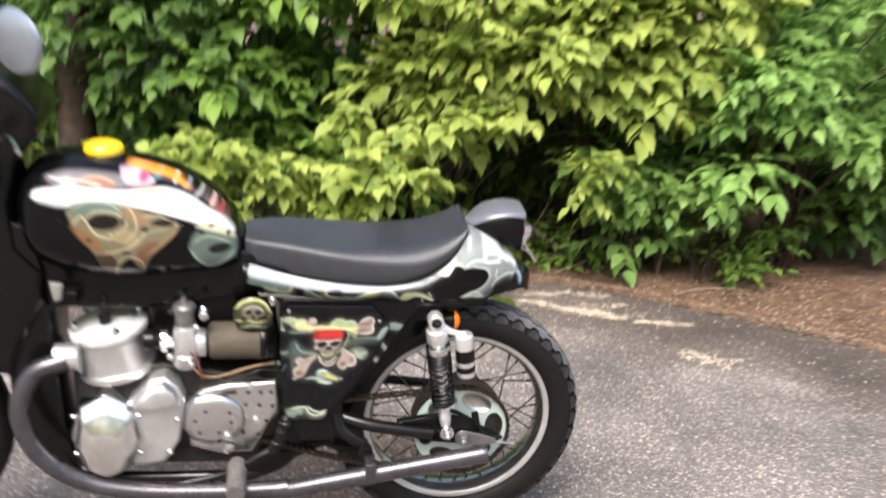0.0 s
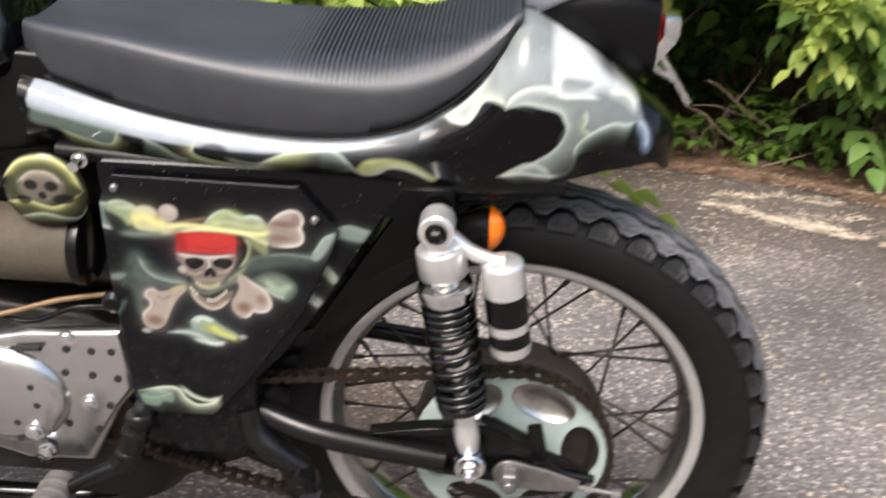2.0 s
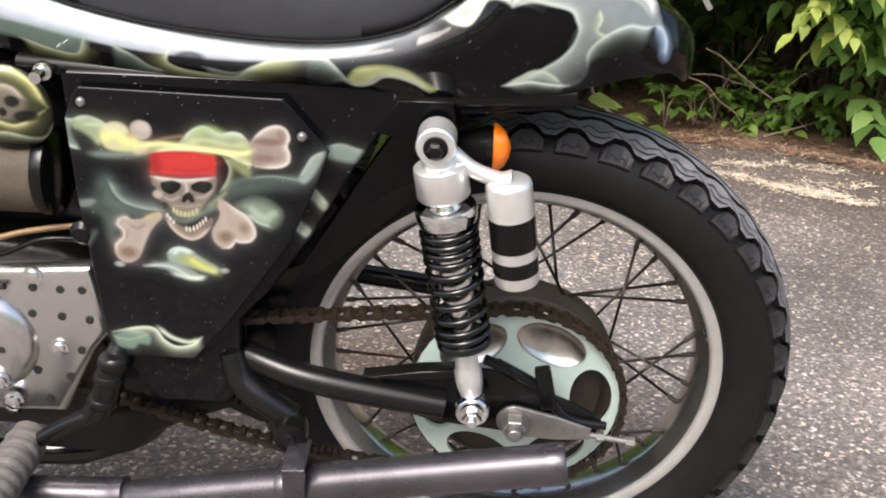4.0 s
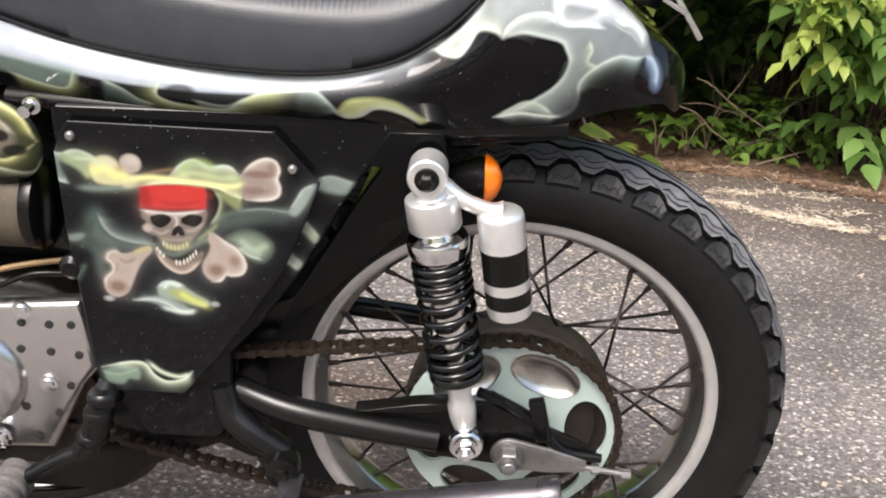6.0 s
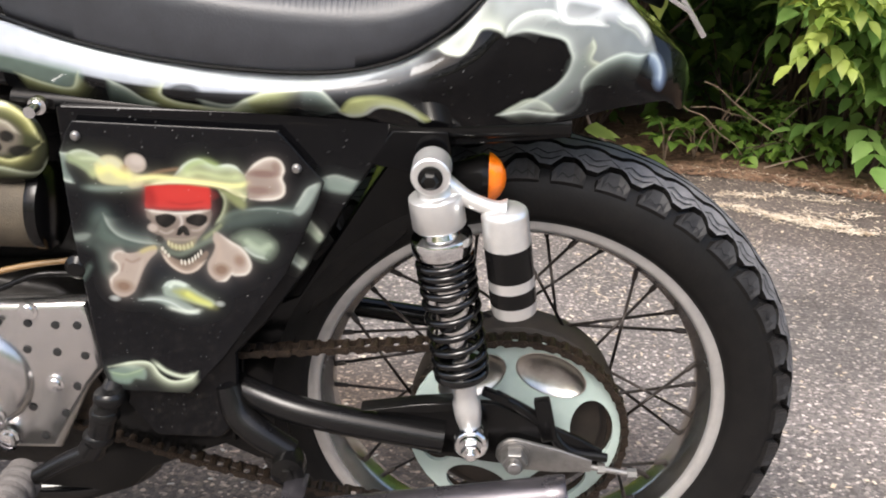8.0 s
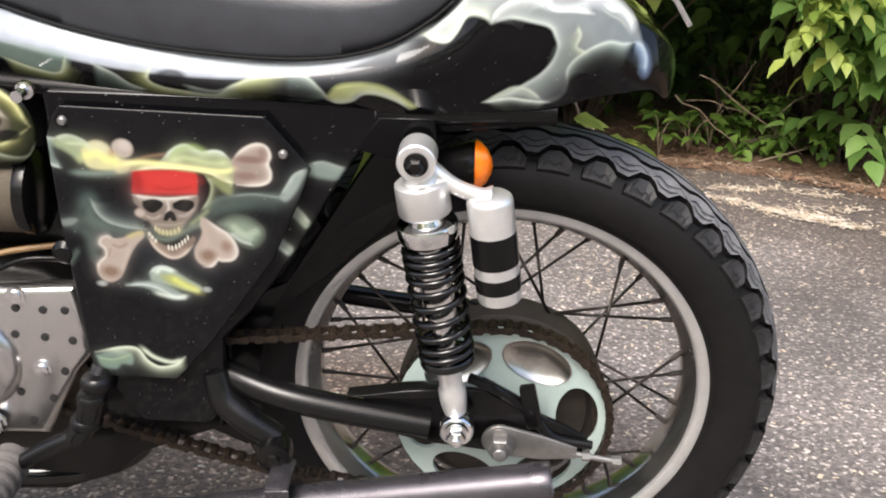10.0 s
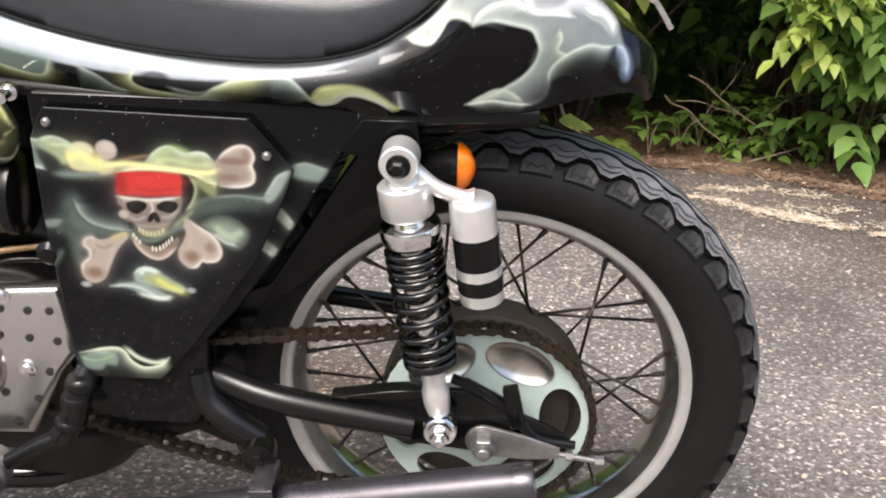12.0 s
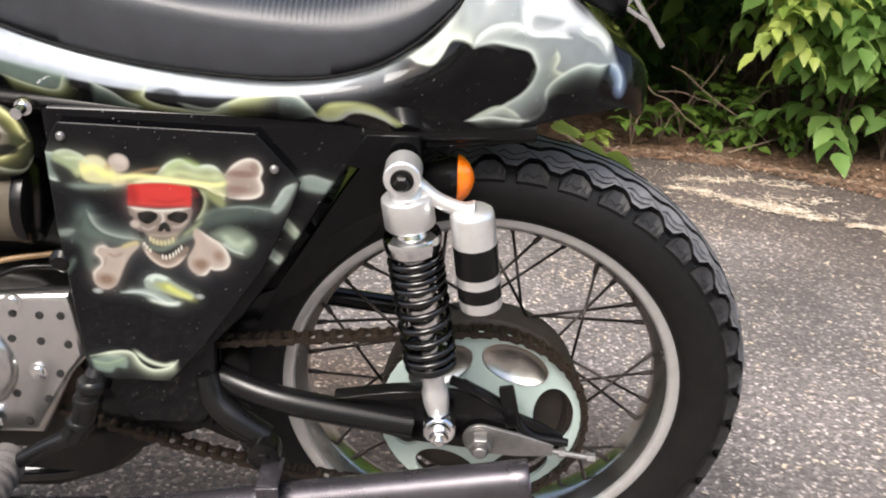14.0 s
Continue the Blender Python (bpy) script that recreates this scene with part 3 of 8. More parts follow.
class Art:
    """Airbrush paint on the points of a mesh, worked out from lines and shapes in the side view (x, z)."""

    def __init__(self, ob, base=(0.003, 0.003, 0.0034), glow=0.25, overspray=0.0):
        self.ob = ob
        self.overspray = overspray
        n = len(ob.data.vertices)
        co = np.zeros(n * 3)
        ob.data.vertices.foreach_get("co", co)
        self.co = co.reshape(n, 3)
        self.p = self.co[:, [0, 2]]
        self.mask = (self.co[:, 1] < 0.0).astype(float)
        self.c = np.tile(np.array(base), (n, 1))
        self.glow = glow

    def near(self, line, margin):
        """Points of the painted side within a margin of a line's extent."""
        lo, hi = line.min(axis=0) - margin, line.max(axis=0) + margin
        return np.nonzero((self.p >= lo).all(axis=1) & (self.p <= hi).all(axis=1) & (self.mask > 0))[0]

    def lay(self, ids, alpha, colour):
        x, z = self.p[ids, 0], self.p[ids, 1]
        cloud = 0.97 + 0.02 * np.sin(190 * x + 3 * np.sin(140 * z)) + 0.025 * np.sin(230 * z + 2.5 * np.sin(170 * x + 1))
        a = (np.clip(alpha, 0, 1) * np.clip(cloud, 0, 1))[:, None]
        self.c[ids] = self.c[ids] * (1 - a) + np.array(colour) * a

    def edge(self, pts, width, colour, strength, hard=0.0026):
        """A line crisp on one side and fading on the other."""
        line = np.array(spline(pts, 6))
        ids = self.near(line, 3.5 * abs(width) + 0.004)
        p = self.p[ids]
        best = np.full(len(p), 9.0)
        sgn = np.ones(len(p))
        tt = np.zeros(len(p))
        for k in range(len(line) - 1):
            a, d = line[k], line[k + 1] - line[k]
            q = p - a
            t = np.clip((q @ d) / (d @ d + 1e-12), 0, 1)
            e = q - t[:, None] * d
            dist = np.hypot(e[:, 0], e[:, 1])
            near = dist < best
            best[near] = dist[near]
            sgn[near] = np.sign(q[near, 0] * d[1] - q[near, 1] * d[0])
            tt[near] = (k + t[near]) / (len(line) - 1)
        taper = np.clip(np.minimum(tt, 1 - tt) * 7, 0.12, 1)
        inside = sgn * np.sign(width) > 0
        al = np.where(inside, np.exp(-best / (abs(width) * taper * 0.6)), np.clip(1 - best / hard, 0, 1))
        glow = np.exp(-best / 0.0028)[:, None]
        self.lay(ids, al * strength * np.clip(taper + 0.25, 0, 1), np.array(colour) * (1 - glow * self.glow) + glow * self.glow * np.array((0.62, 0.68, 0.60)))

    def stroke(self, pts, width, colour, strength):
        """A soft airbrush pass, fading to both sides and at its ends."""
        line = np.array(spline(pts, 6))
        ids = self.near(line, 2.2 * width)
        p = self.p[ids]
        best, tt = np.full(len(p), 9.0), np.zeros(len(p))
        for k in range(len(line) - 1):
            a, d = line[k], line[k + 1] - line[k]
            q = p - a
            t = np.clip((q @ d) / (d @ d + 1e-12), 0, 1)
            e = q - t[:, None] * d
            dist = np.hypot(e[:, 0], e[:, 1])
            near = dist < best
            best[near] = dist[near]
            tt[near] = (k + t[near]) / (len(line) - 1)
        taper = np.clip(np.minimum(tt, 1 - tt) * 6 + 0.25, 0, 1)
        self.lay(ids, np.exp(-(best / (width * 0.62)) ** 2) * strength * taper, colour)

    def fill(self, pts, colour, strength, soft):
        line = np.array(spline([*pts, pts[0]], 4))
        ids = self.near(line, soft + (0.016 if self.overspray else 0.0))
        p = self.p[ids]
        inside = np.zeros(len(p), bool)
        best = np.full(len(p), 9.0)
        x, z = p[:, 0], p[:, 1]
        for a, b in zip(line, line[1:]):
            cross = (a[1] > z) != (b[1] > z)
            with np.errstate(divide="ignore", invalid="ignore"):
                xx = a[0] + (z - a[1]) / (b[1] - a[1] + 1e-12) * (b[0] - a[0])
            inside ^= cross & (x < xx)
            d = b - a
            q = p - a
            t = np.clip((q @ d) / (d @ d + 1e-12), 0, 1)
            e = q - t[:, None] * d
            best = np.minimum(best, np.hypot(e[:, 0], e[:, 1]))
        s = np.where(inside, best, -best)
        if self.overspray and max(colour) > 0.13:
            # fine mist of paint round the shape
            self.lay(ids, np.exp(-np.maximum(0, -s) / 0.0042) * self.overspray * strength, np.array(colour) * 0.6 + 0.09)
        self.lay(ids, np.clip(0.5 + s / soft, 0, 1) * strength, colour)

    def blob(self, c, rx, rz, colour, strength, soft):
        ids = self.near(np.array([c]), max(rx, rz) * (1 + soft))
        d = np.hypot((self.p[ids, 0] - c[0]) / rx, (self.p[ids, 1] - c[1]) / rz)
        self.lay(ids, np.clip((1 + soft * 0.5 - d) / soft, 0, 1) * strength, colour)

    def done(self):
        rnd = np.random.RandomState(7)
        for share, level in ((0.9972, 0.045), (0.9993, 0.2)):
            pick = rnd.rand(len(self.c)) > share
            self.c[pick] = self.c[pick] * 0.75 + rnd.rand(pick.sum())[:, None] * level
        at = self.ob.data.color_attributes.new("paint", "FLOAT_COLOR", "POINT")
        at.data.foreach_set("color", np.c_[self.c, np.ones(len(self.c))].ravel())


MINT, SULPHUR, WHITE = (0.14, 0.19, 0.165), (0.42, 0.46, 0.2), (0.52, 0.55, 0.56)
SHADE, INK, SCARF, SCARF_DARK, TAN = (0.15, 0.09, 0.075), (0.006, 0.006, 0.006), (0.38, 0.028, 0.024), (0.16, 0.012, 0.012), (0.3, 0.2, 0.1)


# -- rear wheel --
def rear_wheel():
    bm = lathe([(0.02, -0.075), (0.034, -0.072), (0.036, -0.03), (0.03, 0.0), (0.03, 0.05), (0.06, 0.06), (0.06, 0.07), (0.02, 0.075)], AX, "y", 40)
    wheel = part("rear_wheel", bm, M_ALU, bike, "spoked rear wheel with chunky black tyre")
    part("brake_drum", lathe([(0.05, -0.062), (0.108, -0.058), (0.117, -0.052), (0.121, -0.035), (0.118, -0.012), (0.09, -0.004), (0.05, 0.0)], AX, "y", 56), M_DRUM, wheel, "grimy brown brake drum")
    # rim: broad flanges, bead seats and a well
    prof = [(0.2300, -0.0365), (0.2265, -0.0325), (0.2235, -0.0235), (0.2175, -0.017), (0.2155, -0.008), (0.2155, 0.008), (0.2175, 0.017), (0.2235, 0.0235), (0.2265, 0.0325), (0.2300, 0.0365), (0.2435, 0.0400), (0.2445, 0.037), (0.242, 0.033), (0.230, 0.02), (0.226, 0.0), (0.230, -0.02), (0.2420, -0.033)]
    part("rim", lathe(prof, AX, "y", 96, False), M_RIM, wheel, "dull alloy rim with brake dust")
    flange = [(0.2428, -0.0335), (0.2447, -0.0365), (0.2447, -0.0388), (0.2436, -0.0404), (0.2415, -0.0410), (0.2345, -0.0402), (0.2315, -0.0392), (0.2292, -0.0372), (0.2282, -0.0345)]
    part("rim_lip", lathe(flange, AX, "y", 120, False), M_LIP, wheel, "broad satin flange of the rim")
    # tyre carcass
    sec = [(0.2405, -0.036), (0.2465, -0.0475), (0.2590, -0.0555), (0.2735, -0.0588), (0.2880, -0.0562), (0.3005, -0.0488), (0.3098, -0.0365), (0.3158, -0.0200), (0.3178, 0.0)]
    sec = sec + [(r, -h) for r, h in sec[-2::-1]]
    sec = [tuple(q) for q in spline(sec, 3)]
    part("tyre", lathe(sec, AX, "y", 128, False), M_RUBBER, wheel, "black rubber tyre with dusty sidewall")
    # tread: zigzag ribs and shoulder lugs, proud of the carcass
    pr = np.array(sec)
    arc = np.r_[0, np.cumsum(np.hypot(*np.diff(pr, axis=0).T))]
    mid = arc[-1] / 2

    def skin(th, s, lift):
        a = s + mid
        r, h = np.interp(a, arc, pr[:, 0]), np.interp(a, arc, pr[:, 1])
        r2, h2 = np.interp(a + 0.001, arc, pr[:, 0]), np.interp(a + 0.001, arc, pr[:, 1])
        t = np.array((r2 - r, h2 - h))
        t /= np.linalg.norm(t)
        r, h = r - t[1] * -lift, h - t[0] * lift
        return (AX[0] + r * math.cos(th), AX[1] + h, AX[2] + r * math.sin(th))

    V, F, dark = [], [], []
    N = 40
    st = 2 * math.pi / N

    def face(f, worn=0):
        F.append(f)
        dark.append(worn or 1)

    def wave(u):
        """Stepped zigzag of the grooves along the tyre, -1 to 1."""
        return float(np.interp(u % 1.0, [0.0, 0.28, 0.46, 0.76, 0.94, 1.0], [-1, -0.8, 1, 0.8, -1, -1]))

    def band(edge_in, edge_out, lift, per=8):
        """A rib right round the tyre between two edge lines s(u); crown worn pale, flanks black."""
        n0, m = len(V), N * per
        for i in range(m):
            u = i / per
            a, b = edge_in(u), edge_out(u)
            sg = math.copysign(1.0, b - a)
            for s, h in ((a, -0.001), (a + sg * 0.0009, lift), (b - sg * 0.0009, lift), (b, -0.001)):
                V.append(skin(u * st, s, h))
        for i in range(m):
            j = (i + 1) % m
            for k in range(3):
                face((n0 + 4 * i + k, n0 + 4 * j + k, n0 + 4 * j + k + 1, n0 + 4 * i + k + 1), 2 if k == 1 else 1)

    def sipe(u0, s0, pts, lift, side):
        """A fine wavy cut, black against the worn crown."""
        n0 = len(V)
        for du, ds in pts:
            for w in (-0.0006, 0.0006):
                V.append(skin((u0 + du) * st, side * (s0 + ds + w), lift + 0.0003))
        for k in range(len(pts) - 1):
            face((n0 + 2 * k, n0 + 2 * k + 1, n0 + 2 * k + 3, n0 + 2 * k + 2))

    for side in (-1, 1):
        band(lambda u: side * 0.0012, lambda u: side * (0.0132 + 0.0036 * wave(u + 0.5)), 0.0078)
        band(lambda u: side * (0.0182 + 0.0036 * wave(u + 0.5)), lambda u: side * (0.0402 + 0.0062 * wave(u)), 0.0078)
        for i in range(N):
            sipe(i, 0.0290, [(0.05, 0.004), (0.25, -0.003), (0.42, 0.001), (0.58, 0.004), (0.8, -0.002), (0.95, 0.003)], 0.0078, side)
            sipe(i, 0.0350, [(0.30, -0.001), (0.5, 0.004), (0.70, 0.004), (0.86, -0.001)], 0.0078, side)
            # shoulder lug: crown between the zigzag groove and a straight foot, then a long black flank
            n0 = len(V)
            us = [-0.26, -0.15, 0.0, 0.22, 0.36, 0.47]
            for r, (uu, s) in enumerate([(u, 0.0458 + 0.0056 * wave(u)) for u in us] + [(u, 0.0585 + 0.002 * abs(u - 0.11)) for u in us]):
                V.append(skin((i + uu) * st, side * s, 0.0074 if r < 6 else 0.0034))
            for u in us:
                V.append(skin((i + 0.11 + (u - 0.11) * 1.08) * st, side * (0.0449 + 0.0056 * wave(u)), -0.001))
            for u in us:
                V.append(skin((i + 0.11 + (u - 0.11) * 1.02) * st, side * 0.0622, -0.0006))
            for k in range(5):
                face((n0 + k, n0 + k + 1, n0 + 7 + k, n0 + 6 + k), 3)
                face((n0 + 12 + k, n0 + 13 + k, n0 + k + 1, n0 + k))
                face((n0 + 6 + k, n0 + 7 + k, n0 + 19 + k, n0 + 18 + k))
            face((n0, n0 + 6, n0 + 18, n0 + 12))
            face((n0 + 5, n0 + 11, n0 + 23, n0 + 17))
            sipe(i, 0.0535, [(-0.15, 0.003), (-0.02, -0.0025), (0.11, 0.001), (0.24, -0.0025), (0.36, 0.003)], 0.0056, side)
    tread = mesh_part("tread", V, F, M_TREAD, wheel, "zigzag tread with sipes, worn grey on top", False)
    tread.data.materials.append(M_RUBBER)
    tread.data.materials.append(M_CROWN)
    tread.data.polygons.foreach_set("material_index", [(0, 1, 2, 0)[k] for k in dark])
    # spokes and nipples
    sp = bmesh.new()
    add_tube(sp, [(0, 0, 0), (0, 0, 1)], 0.0019, 6, 1)
    sme = bpy.data.meshes.new("spoke")
    sp.to_mesh(sme)
    sp.free()
    sme.shade_smooth()
    sme.materials.append(M_SPOKE)
    nb = lathe([(0.0032, 0.0), (0.0032, 0.012), (0.0022, 0.016)], (0, 0, 0), "z", 8)
    nme = bpy.data.meshes.new("nipple")
    nb.to_mesh(nme)
    nb.free()
    nme.materials.append(M_SPOKE)
    for i in range(36):
        side = -1 if i % 2 else 1
        pair = (i // 2) % 2
        tr = math.radians(i * 10 + 3)
        hub_r = 0.062 if side > 0 else 0.112
        th = tr + (1 if pair else -1) * (math.radians(62) if side > 0 else math.radians(34))
        p0 = Vector((hub_r * math.cos(th), 0.045 * side + (0.004 if pair else -0.004) if side > 0 else -0.03 + (0.004 if pair else -0.004), hub_r * math.sin(th))) + Vector(AX)
        p1 = Vector((0.217 * math.cos(tr), 0.006 * side, 0.217 * math.sin(tr))) + Vector(AX)
        d = p1 - p0
        q = d.to_track_quat("Z", "Y").to_matrix().to_4x4()
        ob = new("spoke", sme)
        ob.parent = wheel
        ob.matrix_local = Matrix.Translation(p0) @ q @ Matrix.Diagonal((1, 1, d.length, 1))
        ob = new("nipple", nme)
        ob.parent = wheel
        ob.matrix_local = Matrix.Translation(p1) @ (-d).to_track_quat("Z", "Y").to_matrix().to_4x4()
    return wheel


rear_wheel()


# -- final drive --
def sprocket():
    y = -0.084
    bm = bmesh.new()
    n_hole, seg = 6, 32
    # plate with six oval openings: ring sectors stitched round each opening
    for i in range(n_hole):
        a0 = math.radians(64.5 + i * 360 / n_hole)
        half = math.pi / n_hole
        oval = []
        rim = []
        for k in range(seg):
            t = 2 * math.pi * k / seg
            ot, orad = 0.0405 * math.cos(t), 0.087 + 0.0240 * math.sin(t)
            oval.append((math.hypot(orad, ot), math.atan2(ot, orad)))
            # matching point on the sector's border
            ct, stt = math.cos(t), math.sin(t)
            m = max(abs(ct), abs(stt))
            u, v = ct / m, stt / m
            rim.append((0.083 + (0.0365 * v if v > 0 else 0.045 * v), u))
        layers = []
        for yy in (y - 0.003, y + 0.003):
            o = [bm.verts.new((r * math.cos(a0 + w), yy, r * math.sin(a0 + w))) for r, w in oval]
            s = [bm.verts.new((r * math.cos(a0 + u * half), yy, r * math.sin(a0 + u * half))) for r, u in rim]
            layers.append((o, s))
        for o, s in layers:
            for k in range(seg):
                bm.faces.new((o[k], o[(k + 1) % seg], s[(k + 1) % seg], s[k]))
        for k in range(seg):
            bm.faces.new((layers[0][0][k], layers[0][0][(k + 1) % seg], layers[1][0][(k + 1) % seg], layers[1][0][k]))
            bm.faces.new((layers[0][1][k], layers[0][1][(k + 1) % seg], layers[1][1][(k + 1) % seg], layers[1][1][k]))
    bmesh.ops.remove_doubles(bm, verts=bm.verts, dist=0.0004)
    bmesh.ops.translate(bm, vec=AX, verts=bm.verts)
    bmesh.ops.recalc_face_normals(bm, faces=bm.faces)
    sp = part("sprocket_carrier", bm, M_MINT, bike, "pale mint sprocket plate with six oval openings", False)
    # toothed ring
    bm = bmesh.new()
    nt_ = 46
    out = []
    for k in range(nt_ * 4):
        a = 2 * math.pi * k / (nt_ * 4)
        r = 0.1245 if k % 4 in (0, 1) else 0.119
        out.append((r * math.cos(a), r * math.sin(a)))
    layers = []
    for yy in (y + 0.0035, y + 0.0065):
        o = [bm.verts.new((u + AX[0], yy, v + AX[2])) for u, v in out]
        s = [bm.verts.new((u * 0.105 / math.hypot(u, v) + AX[0], yy, v * 0.105 / math.hypot(u, v) + AX[2])) for u, v in out]
        layers.append((o, s))
    n = len(out)
    for o, s in layers:
        for k in range(n):
            bm.faces.new((o[k], o[(k + 1) % n], s[(k + 1) % n], s[k]))
    for j in (0, 1):
        for k in range(n):
            bm.faces.new((layers[0][j][k], layers[0][j][(k + 1) % n], layers[1][j][(k + 1) % n], layers[1][j][k]))
    bmesh.ops.recalc_face_normals(bm, faces=bm.faces)
    part("tooth_ring", bm, M_RUST, sp, "rusty toothed ring", False)
    part("hub_dish", lathe([(0.03, -0.086), (0.05, -0.08), (0.075, -0.071), (0.098, -0.069), (0.1, -0.066), (0.03, -0.063)], AX, "y", 48), M_DRUM, sp, "grimy hub face behind the openings")
    # polished oval cups set into two of the openings
    for deg in (64.5, 124.5):
        bm = lathe([(1.015, -0.0860), (1.015, -0.0876), (0.98, -0.0876), (0.94, -0.0862), (0.80, -0.0822), (0.55, -0.0790), (0.25, -0.0776), (0.0, -0.0774)], (0, 0, 0), "y", 40, False)
        bmesh.ops.scale(bm, vec=(0.0245, 1, 0.0412), verts=bm.verts)
        a = radians(deg)
        m = Matrix.Translation((AX[0] + 0.087 * math.cos(a), 0, AX[2] + 0.087 * math.sin(a))) @ Matrix.Rotation(-a, 4, "Y")
        bmesh.ops.transform(bm, matrix=m, verts=bm.verts)
        part("oval_cup", bm, M_CUP, sp, "polished oval cup in the sprocket plate")
    return sp


sprocket()


def chain():
    """Roller chain round both sprockets: each link a piece of its own."""
    fx, fz, fr = -0.5, 0.352, 0.042
    rx, rz, rr = AX[0], AX[2], 0.1235
    d = math.hypot(fx - rx, fz - rz)
    base = math.atan2(fz - rz, fx - rx)
    off = math.acos((rr - fr) / d)
    pts = []
    a_top, a_bot = base - off, base + off
    # round the rear sprocket from the top tangent point over the back to the lower one
    def arc(cx, cz, r, a, b, n):
        return [(cx + r * math.cos(a + (b - a) * k / n), cz + r * math.sin(a + (b - a) * k / n)) for k in range(n + 1)]
    rear = arc(rx, rz, rr, a_top, a_bot - 2 * math.pi, 60)
    front = arc(fx, fz, fr, a_bot, a_top, 20)
    p0, p1 = rear[-1], front[0]
    sag = [(p0[0] + (p1[0] - p0[0]) * t, p0[1] + (p1[1] - p0[1]) * t - 0.02 * math.sin(math.pi * t)) for t in np.linspace(0.02, 0.98, 24)]
    loop = rear + sag + front + [rear[0]]
    L = np.array(loop)
    s = np.r_[0, np.cumsum(np.hypot(*np.diff(L, axis=0).T))]
    n = int(s[-1] / 0.0159)
    n -= n % 2
    at = np.linspace(0, s[-1], n + 1)
    X, Z = np.interp(at, s, L[:, 0]), np.interp(at, s, L[:, 1])
    meshes = []
    for wide in (0.0085, 0.006):
        bm = bmesh.new()
        for sg in (-1, 1):
            o = []
            for k in range(16):
                t = 2 * math.pi * k / 16
                c = 0.5 if math.cos(t) > 0 else -0.5
                o.append((c * 0.0159 + 0.0058 * math.cos(t), 0.0053 * math.sin(t)))
            o = o[:4] + [(0.0, 0.0033)] + o[5:12] + [(0.0, -0.0033)] + o[13:]
            add_prism(bm, o, sg * wide - 0.0009, sg * wide + 0.0009)
        add_lathe(bm, [(0.0022, -wide - 0.002), (0.0022, wide + 0.002)], (-0.008, 0, 0), "y", 8)
        add_lathe(bm, [(0.0022, -wide - 0.002), (0.0022, wide + 0.002)], (0.008, 0, 0), "y", 8)
        add_lathe(bm, [(0.0048, -wide), (0.0048, wide)], (0.008, 0, 0), "y", 10)
        me = bpy.data.meshes.new("chain_link")
        bm.to_mesh(me)
        bm.free()
        me.materials.append(M_RUST)
        meshes.append(me)
    bm = lathe([(0.01, -0.006), (0.04, -0.004), (0.04, 0.004), (0.01, 0.006)], (fx, -0.088, fz), "y", 24)
    root = part("drive_chain", bm, M_RUST, bike, "rusty brown drive chain")
    for k in range(n):
        ob = new("chain_link", meshes[k % 2])
        ob.parent = root
        a = math.atan2(Z[k + 1] - Z[k], X[k + 1] - X[k])
        ob.matrix_local = pose((X[k] + X[k + 1]) / 2, -0.088, (Z[k] + Z[k + 1]) / 2, 0, -math.degrees(a), 0)


chain()


